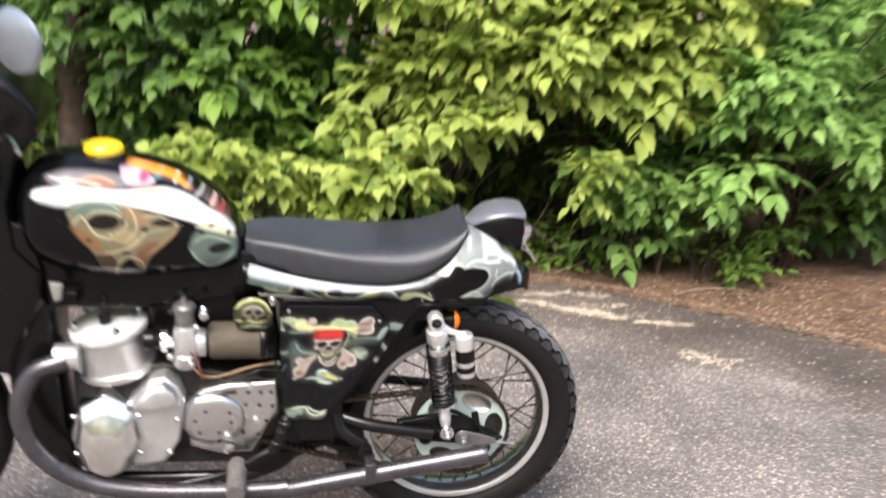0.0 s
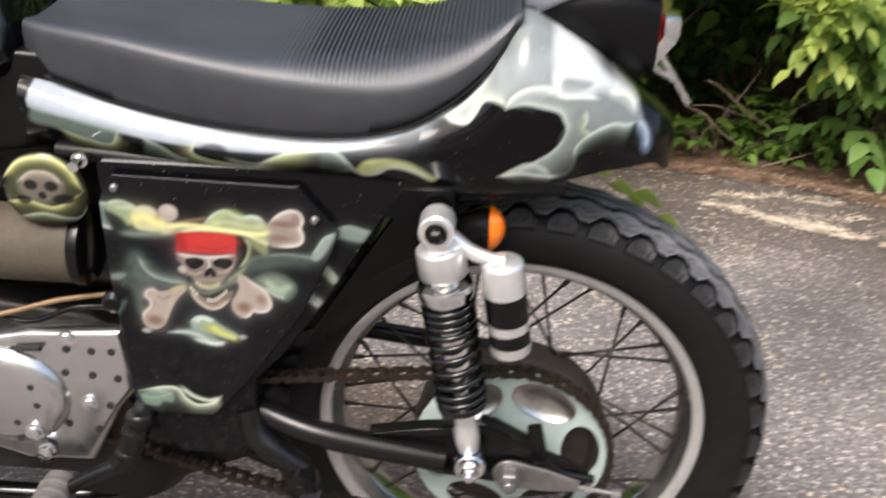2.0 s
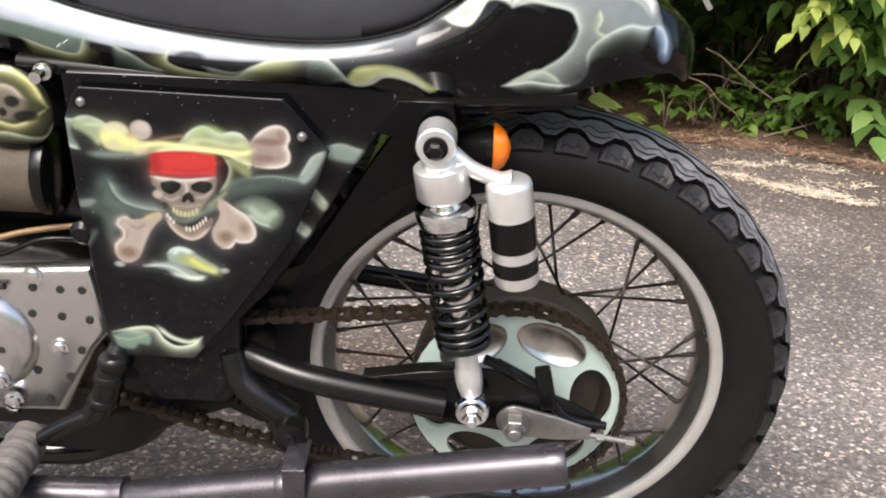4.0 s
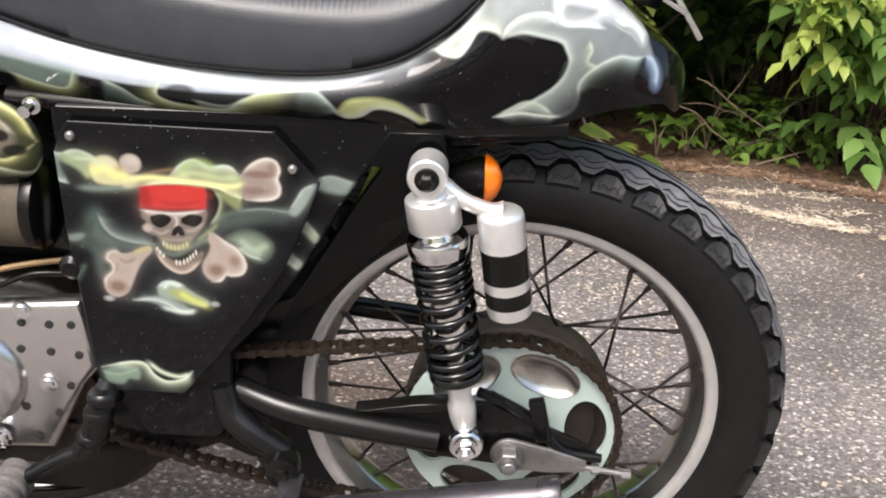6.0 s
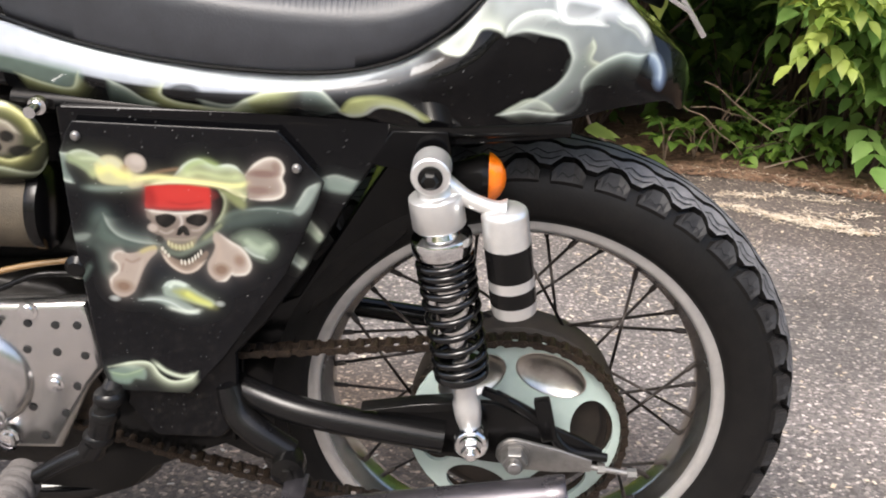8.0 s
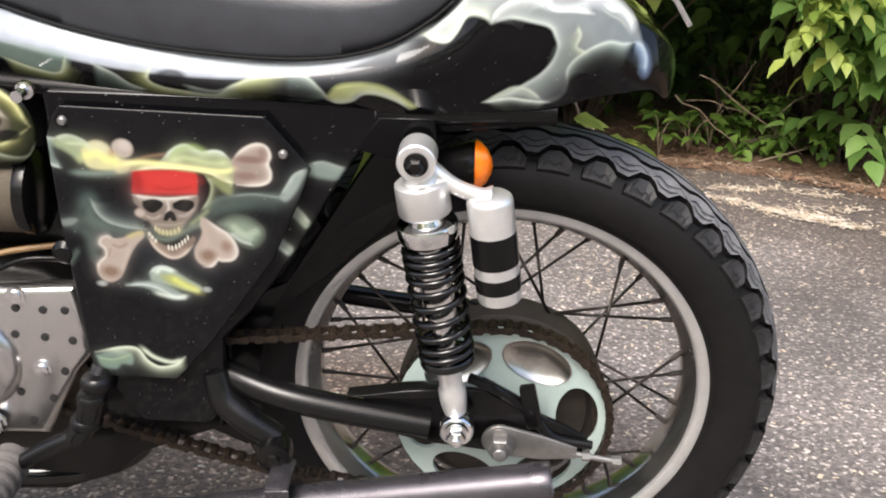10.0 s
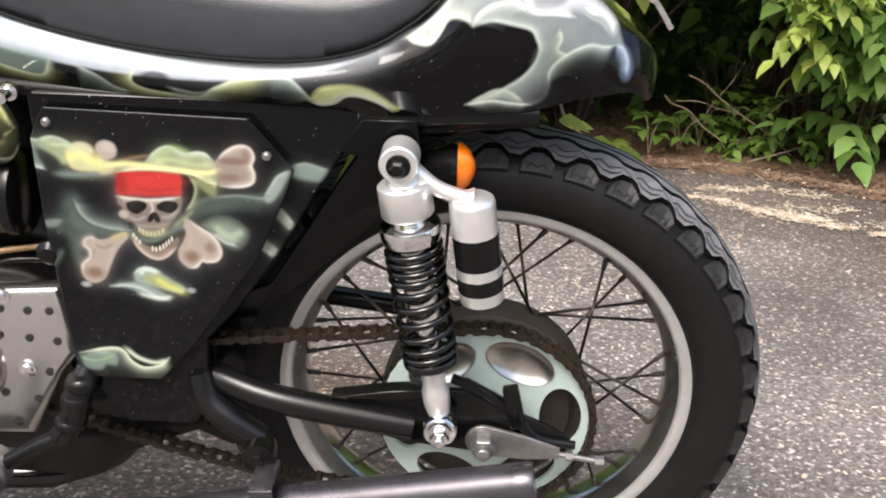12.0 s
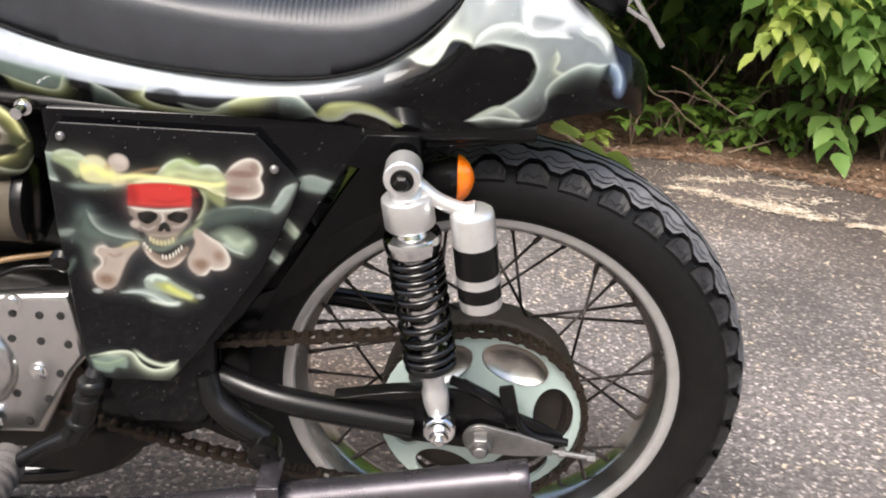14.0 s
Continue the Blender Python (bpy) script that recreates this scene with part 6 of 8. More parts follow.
    tp.fill([(-0.731, 0.897), (-0.707, 0.907), (-0.679, 0.896), (-0.698, 0.889)], INK, 0.95, 0.004)
    tp.blob((-0.780, 0.761), 0.016, 0.016, INK, 0.95, 0.4)
    tp.blob((-0.741, 0.884), 0.008, 0.006, INK, 0.85, 0.6)
    tp.blob((-0.786, 0.905), 0.005, 0.01, (0.05, 0.035, 0.02), 0.8, 0.6)
    tp.blob((-0.784, 0.830), 0.01, 0.005, INK, 0.8, 0.7)
    tp.blob((-0.860, 0.859), 0.008, 0.005, (0.04, 0.02, 0.012), 0.8, 0.7)
    tp.fill([(-0.650, 0.840), (-0.639, 0.867), (-0.611, 0.881), (-0.574, 0.863), (-0.549, 0.842), (-0.549, 0.810), (-0.568, 0.795), (-0.608, 0.780), (-0.638, 0.809)], (0.11, 0.15, 0.13), 0.85, 0.01)
    tp.edge([(-0.650, 0.837), (-0.635, 0.807), (-0.607, 0.783), (-0.568, 0.799), (-0.550, 0.821)], -0.007, (0.3, 0.36, 0.3), 0.8)
    tp.fill([(-0.636, 0.884), (-0.611, 0.891), (-0.574, 0.871), (-0.550, 0.846), (-0.586, 0.864)], (0.46, 0.44, 0.3), 0.9, 0.006)
    tp.blob((-0.585, 0.829), 0.024, 0.012, INK, 0.98, 0.35)
    tp.blob((-0.622, 0.871), 0.007, 0.004, INK, 0.9, 0.5)
    tp.blob((-0.602, 0.883), 0.008, 0.003, INK, 0.9, 0.5)
    tp.blob((-0.566, 0.860), 0.005, 0.006, INK, 0.9, 0.5)
    tp.stroke([(-0.643, 0.847), (-0.618, 0.860), (-0.592, 0.855), (-0.561, 0.838)], 0.004, (0.34, 0.36, 0.26), 0.7)


cowl()


# -- side panel --
def side_panel():
    left = [(0.382, -0.436), (0.408, -0.442), (0.58, -0.450), (0.66, -0.449), (0.68, -0.441), (0.693, -0.432)]
    right = [(0.382, -0.350), (0.40, -0.335), (0.431, -0.308), (0.535, -0.236), (0.60, -0.207), (0.64, -0.193), (0.688, -0.231), (0.693, -0.236)]
    nz, nx = 330, 240
    V, F = [], []
    for j in range(nz):
        z = 0.382 + (0.693 - 0.382) * j / (nz - 1)
        xl, xr = np.interp(z, *zip(*left)), np.interp(z, *zip(*right))
        for i in range(nx):
            u = i / (nx - 1)
            x = xl + (xr - xl) * u
            edge = min(u * (xr - xl), (1 - u) * (xr - xl), z - 0.382, 0.693 - z)
            y = -0.1285 + 0.0015 * max(0.0, 1 - edge / 0.003) ** 2
            V.append((x, y, z - 0.015 * (x + 0.43) / 0.2 * max(0, (z - 0.6) / 0.093) * 0.25))
    for j in range(nz - 1):
        for i in range(nx - 1):
            a = j * nx + i
            F.append((a, a + 1, a + nx + 1, a + nx))
    ob = mesh_part("side_panel", V, F, M_PAINT, bike, "black side panel airbrushed with a skull, crossed bones and green smoke")
    md = ob.modifiers.new("thickness", "SOLIDIFY")
    md.thickness, md.offset = 0.004, -1
    pp = Art(ob, (0.0046, 0.0047, 0.0056), 0.3, 0.24)
    panel_art(pp)
    pp.done()
    bm = lathe([(0.0, -0.0042), (0.003, -0.004), (0.0045, -0.0025), (0.005, 0.0)], (0, 0, 0), "y", 14, False)
    many("screw", bm, M_STEEL, ob, [(x, -0.1285, z) for x, z in ((-0.430, 0.678), (-0.219, 0.652))], "small round-headed screw")
    return ob


side_panel()


def gusset():
    """Black side body behind the panel, down to the swingarm pivot."""
    left = [(0.318, -0.40), (0.37, -0.435), (0.56, -0.452), (0.703, -0.452)]
    right = [(0.318, -0.322), (0.34, -0.302), (0.43, -0.297), (0.47, -0.262), (0.535, -0.217), (0.628, -0.163), (0.672, -0.131), (0.690, -0.128), (0.703, -0.128)]
    nz, nx = 280, 200
    V, F = [], []
    for j in range(nz):
        z = 0.318 + (0.703 - 0.318) * j / (nz - 1)
        xl, xr = np.interp(z, *zip(*left)), np.interp(z, *zip(*right))
        for i in range(nx):
            u = i / (nx - 1)
            edge = min(u, 1 - u) * (xr - xl)
            V.append((xl + (xr - xl) * u, -0.118 + 0.004 * max(0.0, 1 - edge / 0.005) ** 2, z))
    for j in range(nz - 1):
        for i in range(nx - 1):
            a = j * nx + i
            F.append((a, a + 1, a + nx + 1, a + nx))
    ob = mesh_part("side_body", V, F, M_PAINT, bike, "gloss black body behind the side panel with smoke wisps")
    md = ob.modifiers.new("thickness", "SOLIDIFY")
    md.thickness, md.offset = 0.055, -1
    gp = Art(ob, (0.0036, 0.0036, 0.0042), 0.25, 0.2)
    body_art(gp)
    gp.done()
    part("inner_guard", prism([(-0.40, 0.40), (-0.24, 0.47), (-0.16, 0.60), (-0.10, 0.69), (-0.05, 0.70), (-0.12, 0.55), (-0.235, 0.44), (-0.262, 0.36), (-0.256, 0.25), (-0.30, 0.24), (-0.42, 0.30)], -0.058, 0.058, 0.003), M_FRAME, bike, "black inner mudguard ahead of the wheel")
    return ob


gusset()


# -- shock absorber --
def shock():
    t, b = Vector((-0.089, -0.148, 0.6625)), Vector((-0.044, -0.148, 0.3585))
    d = (b - t)
    L = d.length
    q = d.to_track_quat("Z", "Y").to_matrix().to_4x4()
    M = Matrix.Translation(t) @ q

    def place(bm):
        bmesh.ops.transform(bm, matrix=M, verts=bm.verts)
        return bm

    root = part("shock_absorber", place(lathe([(0.0, 0.010), (0.0165, 0.010), (0.0165, 0.0215), (0.0175, 0.0228), (0.0235, 0.0232), (0.0256, 0.0250), (0.0260, 0.0280), (0.0260, 0.0545), (0.0245, 0.0565), (0.0185, 0.0572), (0.0165, 0.0600), (0.0, 0.061)], (0, 0, 0), "z", 40, False)), M_SATIN, bike, "silver piggyback shock absorber with black coil spring")
    eye = lathe([(0.0115, -0.0165), (0.0172, -0.0165), (0.0186, -0.015), (0.0186, 0.015), (0.0172, 0.0165), (0.0115, 0.0165)], tuple(t), "y", 36)
    part("top_eye", eye, M_SATIN, root)
    bm = lathe([(0.0115, -0.0165), (0.0115, -0.019), (0.0095, -0.02)], tuple(t), "y", 30)
    add_lathe(bm, [(0.0085, -0.019), (0.0085, -0.026), (0.006, -0.0285), (0.0, -0.029)], tuple(t), "y", 6, False)
    part("top_nut", bm, M_FRAME, root, "black acorn nut")
    part("collar", place(lathe([(0.016, 0.061), (0.018, 0.066), (0.029, 0.0665), (0.0302, 0.069), (0.0302, 0.079), (0.029, 0.083), (0.024, 0.085), (0.014, 0.085)], (0, 0, 0), "z", 44)), M_CHROME, root, "chrome spring collar")
    part("damper_body", place(lathe([(0.0165, 0.08), (0.0165, 0.17), (0.0105, 0.172), (0.0105, 0.235)], (0, 0, 0), "z", 32)), M_POLISH, root, "bright damper tube inside the spring")
    # coils close at the top, wide apart lower down, closing again at the foot
    rise = np.r_[0, np.cumsum([0.0088, 0.0092, 0.0096, 0.0112, 0.0152, 0.0176, 0.0180, 0.0172, 0.0125, 0.0092])]
    pts = []
    for k in range(201):
        a = 2 * math.pi * k / 20
        pts.append((0.0262 * math.cos(a), 0.0262 * math.sin(a), 0.0885 + float(np.interp(k / 20, range(11), rise))))
    part("spring", place(tube(pts, 0.0037, 10, 1)), M_BLACK, root, "gloss black coil spring")
    part("spring_seat", place(lathe([(0.01, 0.217), (0.027, 0.219), (0.0285, 0.221), (0.0285, 0.226), (0.024, 0.230), (0.012, 0.232)], (0, 0, 0), "z", 36)), M_BLACK, root)
    part("clevis", place(lathe([(0.0125, 0.230), (0.0125, 0.258), (0.0145, 0.262), (0.0145, 0.276), (0.0135, 0.284), (0.0115, L - 0.014), (0.008, L - 0.004)], (0, 0, 0), "z", 28)), M_SATIN, root)
    bm = lathe([(0.010, -0.018), (0.0165, -0.018), (0.018, -0.016), (0.018, 0.014), (0.0165, 0.016), (0.010, 0.016)], tuple(b), "y", 32)
    part("bottom_eye", bm, M_CHROME, root)
    bm = lathe([(0.0125, -0.02), (0.0125, -0.022)], tuple(b), "y", 24)
    add_lathe(bm, [(0.0105, -0.022), (0.0105, -0.029), (0.009, -0.031)], tuple(b), "y", 6)
    add_lathe(bm, [(0.0055, -0.031), (0.0055, -0.036), (0.0045, -0.037)], tuple(b), "y", 14)
    part("bottom_nut", bm, M_CHROME, root, "chrome nut and stud")
    # reservoir beside it, leaning with the shock
    rt, rb = Vector((-0.0205, -0.152, 0.628)), Vector((-0.0055, -0.152, 0.517))
    rq = Matrix.Translation(rt) @ (rb - rt).to_track_quat("Z", "Y").to_matrix().to_4x4()
    rl = (rb - rt).length

    def rplace(bm):
        bmesh.ops.transform(bm, matrix=rq, verts=bm.verts)
        return bm

    res = part("reservoir", rplace(lathe([(0.0, -0.002), (0.018, -0.001), (0.0215, 0.002), (0.0225, 0.006), (0.0225, rl - 0.005), (0.0215, rl - 0.001), (0.018, rl), (0.0, rl)], (0, 0, 0), "z", 44, False)), M_SATIN, root, "silver gas reservoir with two black bands")
    for z0, z1 in ((0.0365, 0.071), (0.0815, 0.0985)):
        part("black_band", rplace(lathe([(0.0222, z0), (0.0229, z0 + 0.0006), (0.0229, z1 - 0.0006), (0.0222, z1)], (0, 0, 0), "z", 44, False)), M_FRAME, res, "matt black band")
    part("bridge", tube([(-0.077, -0.143, 0.648), (-0.055, -0.147, 0.635), (-0.03, -0.151, 0.627), (-0.018, -0.152, 0.626)], [0.0105, 0.008, 0.0085, 0.012], 16, 4), M_SATIN, root, "silver bridge to the reservoir")


shock()


# -- swingarm, axle and lower frame --
def swingarm():
    bm = tube([(-0.335, -0.080, 0.378), (-0.290, -0.105, 0.372), (-0.235, -0.121, 0.362), (-0.165, -0.125, 0.350), (-0.075, -0.125, 0.336)], [0.0155, 0.0160, 0.0162, 0.0162, 0.0160], 24, 4)
    arm = part("swingarm", bm, M_ARM, bike, "black tubular swingarm, worn and dusty")
    part("far_tube", tube([(-0.345, 0.11, 0.370), (-0.19, 0.115, 0.354), (0.06, 0.115, 0.322)], 0.0135, 16, 3), M_FRAME, arm)
    part("axle_plate", prism([(-0.14, 0.374), (-0.075, 0.382), (-0.02, 0.382), (0.015, 0.366), (0.075, 0.338), (0.1, 0.322), (0.1, 0.302), (0.03, 0.296), (-0.08, 0.308), (-0.17, 0.332)], -0.121, -0.113, 0.002), M_FRAME, arm, "black plate at the swingarm end")
    part("gusset_plate", prism([(-0.165, 0.371), (-0.1, 0.383), (-0.05, 0.388), (-0.04, 0.380), (-0.09, 0.371)], -0.13, -0.11, 0.002), M_FRAME, arm)
    adj = [(-0.024 + 0.02 * math.cos(a) + 0.027, 0.3225 + 0.02 * math.sin(a)) for a in np.linspace(math.radians(80), math.radians(275), 14)]
    adj += [(0.05, 0.300), (0.088, 0.303), (0.088, 0.318), (0.05, 0.331)]
    part("chain_adjuster", prism(adj, -0.131, -0.126, 0.0012), M_STEEL, arm, "bare steel chain adjuster plate")
    bm = bmesh.new()
    add_lathe(bm, [(0.017, -0.131), (0.017, -0.134)], (0.003, 0, 0.3225), "y", 24)
    add_lathe(bm, [(0.0145, -0.134), (0.0145, -0.146), (0.0128, -0.148)], (0.003, 0, 0.3225), "y", 6)
    add_lathe(bm, [(0.008, -0.148), (0.008, -0.156), (0.007, -0.157)], (0.003, 0, 0.3225), "y", 16)
    part("axle_nut", bm, M_STEEL, arm, "dull steel axle nut")
    bm = tube([(0.08, -0.128, 0.309), (0.135, -0.128, 0.300)], 0.0034, 10, 1)
    add_lathe(bm, [(0.0065, 0.0), (0.0065, 0.008)], (0.095, -0.128, 0.3065), "x", 6)
    add_lathe(bm, [(0.006, 0.0), (0.006, 0.01)], (0.128, -0.128, 0.301), "x", 6)
    part("adjuster_bolt", bm, M_STEEL, arm, "threaded adjuster bolt")
    part("brake_stay", tube([(-0.02, -0.122, 0.395), (0.03, -0.118, 0.36), (0.06, -0.122, 0.325), (0.105, -0.124, 0.318)], [0.006, 0.007, 0.007, 0.005], 10, 4), M_FRAME, arm)
    bm = bmesh.new()
    add_box(bm, (0.035, -0.122, 0.365), (0.018, 0.012, 0.055), 0.003, (0, -12, 0))
    add_box(bm, (-0.02, -0.124, 0.395), (0.03, 0.01, 0.009), 0.002, (0, 22, 0))
    part("guard_clip", bm, M_FRAME, arm)
    # frame: pivot casting, down strut to the peg bracket, lower rail, stand
    bm = tube([(-0.312, -0.112, 0.385), (-0.302, -0.12, 0.355), (-0.277, -0.128, 0.334), (-0.243, -0.132, 0.312)], [0.014, 0.0165, 0.0165, 0.0150], 20, 5)
    fr = part("rear_strut", bm, M_ARM, bike, "black strut down to the silencer bracket")
    bm = lathe([(0.010, -0.03), (0.0185, -0.028), (0.0195, -0.012), (0.016, 0.0)], (-0.243, -0.13, 0.304), "y", 20)
    add_lathe(bm, [(0.008, -0.034), (0.008, -0.03)], (-0.243, -0.13, 0.304), "y", 6)
    part("rubber_mount", bm, M_FRAME, fr, "black rubber mount")
    part("strap_tab", box((-0.232, -0.175, 0.297), (0.025, 0.05, 0.004), 0.001), M_PIPE, fr)
    part("silencer_strap", prism([(-0.244, 0.297), (-0.219, 0.299), (-0.221, 0.243), (-0.245, 0.240)], -0.203, -0.198, 0.0015), M_PIPE, fr, "grey strap round the silencer")
    part("cross_rail", tube([(-0.46, -0.05, 0.36), (-0.42, -0.06, 0.255), (-0.48, -0.07, 0.205), (-0.62, -0.08, 0.195), (-0.95, -0.08, 0.205)], 0.014, 14, 6), M_BLACK, bike, "black lower frame rail")
    part("pivot_casting", prism([(-0.469, 0.365), (-0.394, 0.354), (-0.313, 0.351), (-0.318, 0.286), (-0.371, 0.264), (-0.418, 0.241), (-0.449, 0.209), (-0.521, 0.179), (-0.593, 0.174), (-0.58, 0.204), (-0.507, 0.27)], -0.085, -0.05, 0.004), M_FRAME, bike, "oily black casting round the swingarm pivot")
    part("far_rail", tube([(-0.30, 0.09, 0.36), (-0.40, 0.09, 0.24), (-0.62, 0.09, 0.2), (-0.95, 0.08, 0.205)], 0.014, 14, 6), M_FRAME, bike)
    part("inner_rail", tube([(-0.425, -0.06, 0.62), (-0.42, -0.07, 0.45), (-0.418, -0.07, 0.33), (-0.45, -0.07, 0.24)], 0.012, 14, 5), M_FRAME, bike)
    part("upper_far_strut", tube([(-0.26, 0.10, 0.49), (-0.17, 0.10, 0.50), (-0.05, 0.10, 0.53)], 0.013, 14, 4), M_FRAME, bike)
    part("rear_loop", tube([(-0.5, -0.09, 0.70), (-0.3, -0.105, 0.695), (-0.1, -0.105, 0.69), (0.04, -0.10, 0.695)], 0.012, 14, 5), M_FRAME, bike)
    part("shock_post", prism([(-0.152, 0.655), (-0.128, 0.69), (-0.075, 0.69), (-0.07, 0.65), (-0.088, 0.636), (-0.106, 0.645)], -0.119, -0.100, 0.003), M_GLOSS, bike, "black bracket that carries the shock")
    # black mudguard skirt under the cowl
    part("tail_skirt", prism([(-0.10, 0.695), (0.04, 0.70), (0.04, 0.684), (-0.02, 0.677), (-0.10, 0.668)], -0.11, 0.11, 0.004), M_GLOSS, bike, "black skirt under the tail")
    # amber marker lamp
    bm = bmesh.new()
    prof = [(0.0, 0.018), (0.008, 0.0165), (0.016, 0.012), (0.022, 0.005), (0.024, 0.0)]
    add_lathe(bm, prof, (-0.036, -0.085, 0.630), "x", 28, False)
    bmesh.ops.scale(bm, vec=(1, 0.8, 1.15), space=Matrix.Translation((0.036, 0.085, -0.630)), verts=bm.verts)
    lamp = part("side_marker", bm, M_ORANGE, bike, "amber side marker lamp")
    part("marker_stem", lathe([(0.023, 0.0), (0.025, -0.006), (0.02, -0.018), (0.014, -0.035)], (-0.036, -0.085, 0.630), "x", 24), M_FRAME, lamp)


swingarm()


# -- exhaust --
def exhaust():
    bm = tube([(-0.93, -0.135, 0.56), (-1.0, -0.15, 0.535), (-1.035, -0.165, 0.45), (-1.01, -0.172, 0.35), (-0.93, -0.175, 0.27), (-0.80, -0.175, 0.228), (-0.62, -0.175, 0.216), (-0.47, -0.175, 0.218), (-0.43, -0.175, 0.222)], 0.0215, 28, 8)
    ex = part("exhaust_pipe", bm, M_PIPE, bike, "satin dark grey exhaust pipe sweeping under the engine")
    ax, ar = Vector((-0.44, -0.175, 0.214)), Vector((0.060, -0.175, 0.306))
    bm = lathe([(0.019, 0.0), (0.0215, 0.01), (0.0215, 0.09), (0.0228, 0.13), (0.0228, 0.485), (0.0233, 0.487), (0.0233, 0.505), (0.0222, 0.508), (0.0212, 0.505), (0.0195, 0.44)], (0, 0, 0), "z", 40)
    bmesh.ops.transform(bm, matrix=Matrix.Translation(ax) @ (ar - ax).to_track_quat("Z", "Y").to_matrix().to_4x4(), verts=bm.verts)
    part("silencer", bm, M_PIPE, ex, "satin grey straight silencer")
    bm = lathe([(0.0235, 0.0), (0.0242, 0.004), (0.0242, 0.012), (0.0235, 0.016)], (0, 0, 0), "z", 36, False)
    bmesh.ops.transform(bm, matrix=Matrix.Translation(ax + (ar - ax).normalized() * 0.19) @ (ar - ax).to_track_quat("Z", "Y").to_matrix().to_4x4(), verts=bm.verts)
    part("clamp", bm, M_PIPE, ex)


exhaust()


# -- foot controls --
def controls():
    bm = tube([(-0.552, -0.13, 0.265), (-0.552, -0.2, 0.262), (-0.552, -0.25, 0.26)], [0.02, 0.0215, 0.021], 20, 4)
    peg = part("foot_peg", bm, M_WORN, bike, "worn grey rubber foot peg")
    bm = bmesh.new()
    for k in range(7):
        add_lathe(bm, [(0.0212, -0.14 - 0.016 * k), (0.0235, -0.143 - 0.016 * k), (0.0235, -0.149 - 0.016 * k), (0.0212, -0.152 - 0.016 * k)], (-0.552, 0, 0.262), "y", 20)
    part("peg_rib", bm, M_WORN, peg)
    bm = tube([(-0.432, -0.118, 0.388), (-0.444, -0.134, 0.360), (-0.453, -0.136, 0.330), (-0.468, -0.136, 0.304)], [0.0135, 0.0150, 0.0140, 0.0150], 18, 5)
    for x, z, r in ((-0.4365, 0.379, 0.0180), (-0.4450, 0.3565, 0.0172), (-0.4560, 0.3245, 0.0185), (-0.4650, 0.3075, 0.0165)):
        add_lathe(bm, [(r * 0.72, -0.0085), (r * 0.92, -0.0055), (r, 0.0), (r * 0.92, 0.0055), (r * 0.72, 0.0085)], (x, -0.134, z), "z", 20)
    sh = part("shift_linkage", bm, M_ARM, bike, "black gear linkage with ball joint")
    part("shift_lever", tube([(-0.466, -0.136, 0.306), (-0.50, -0.140, 0.290), (-0.545, -0.145, 0.264), (-0.60, -0.145, 0.240), (-0.70, -0.15, 0.222)], [0.0105, 0.0100, 0.0090, 0.0080, 0.006], 14, 4), M_ARM, sh, "worn black lever")
    part("side_stand", tube([(-0.62, -0.1, 0.20), (-0.66, -0.19, 0.11), (-0.70, -0.285, 0.050)], [0.013, 0.012, 0.011], 12, 4), M_FRAME, bike, "black side stand carrying the lean")


controls()


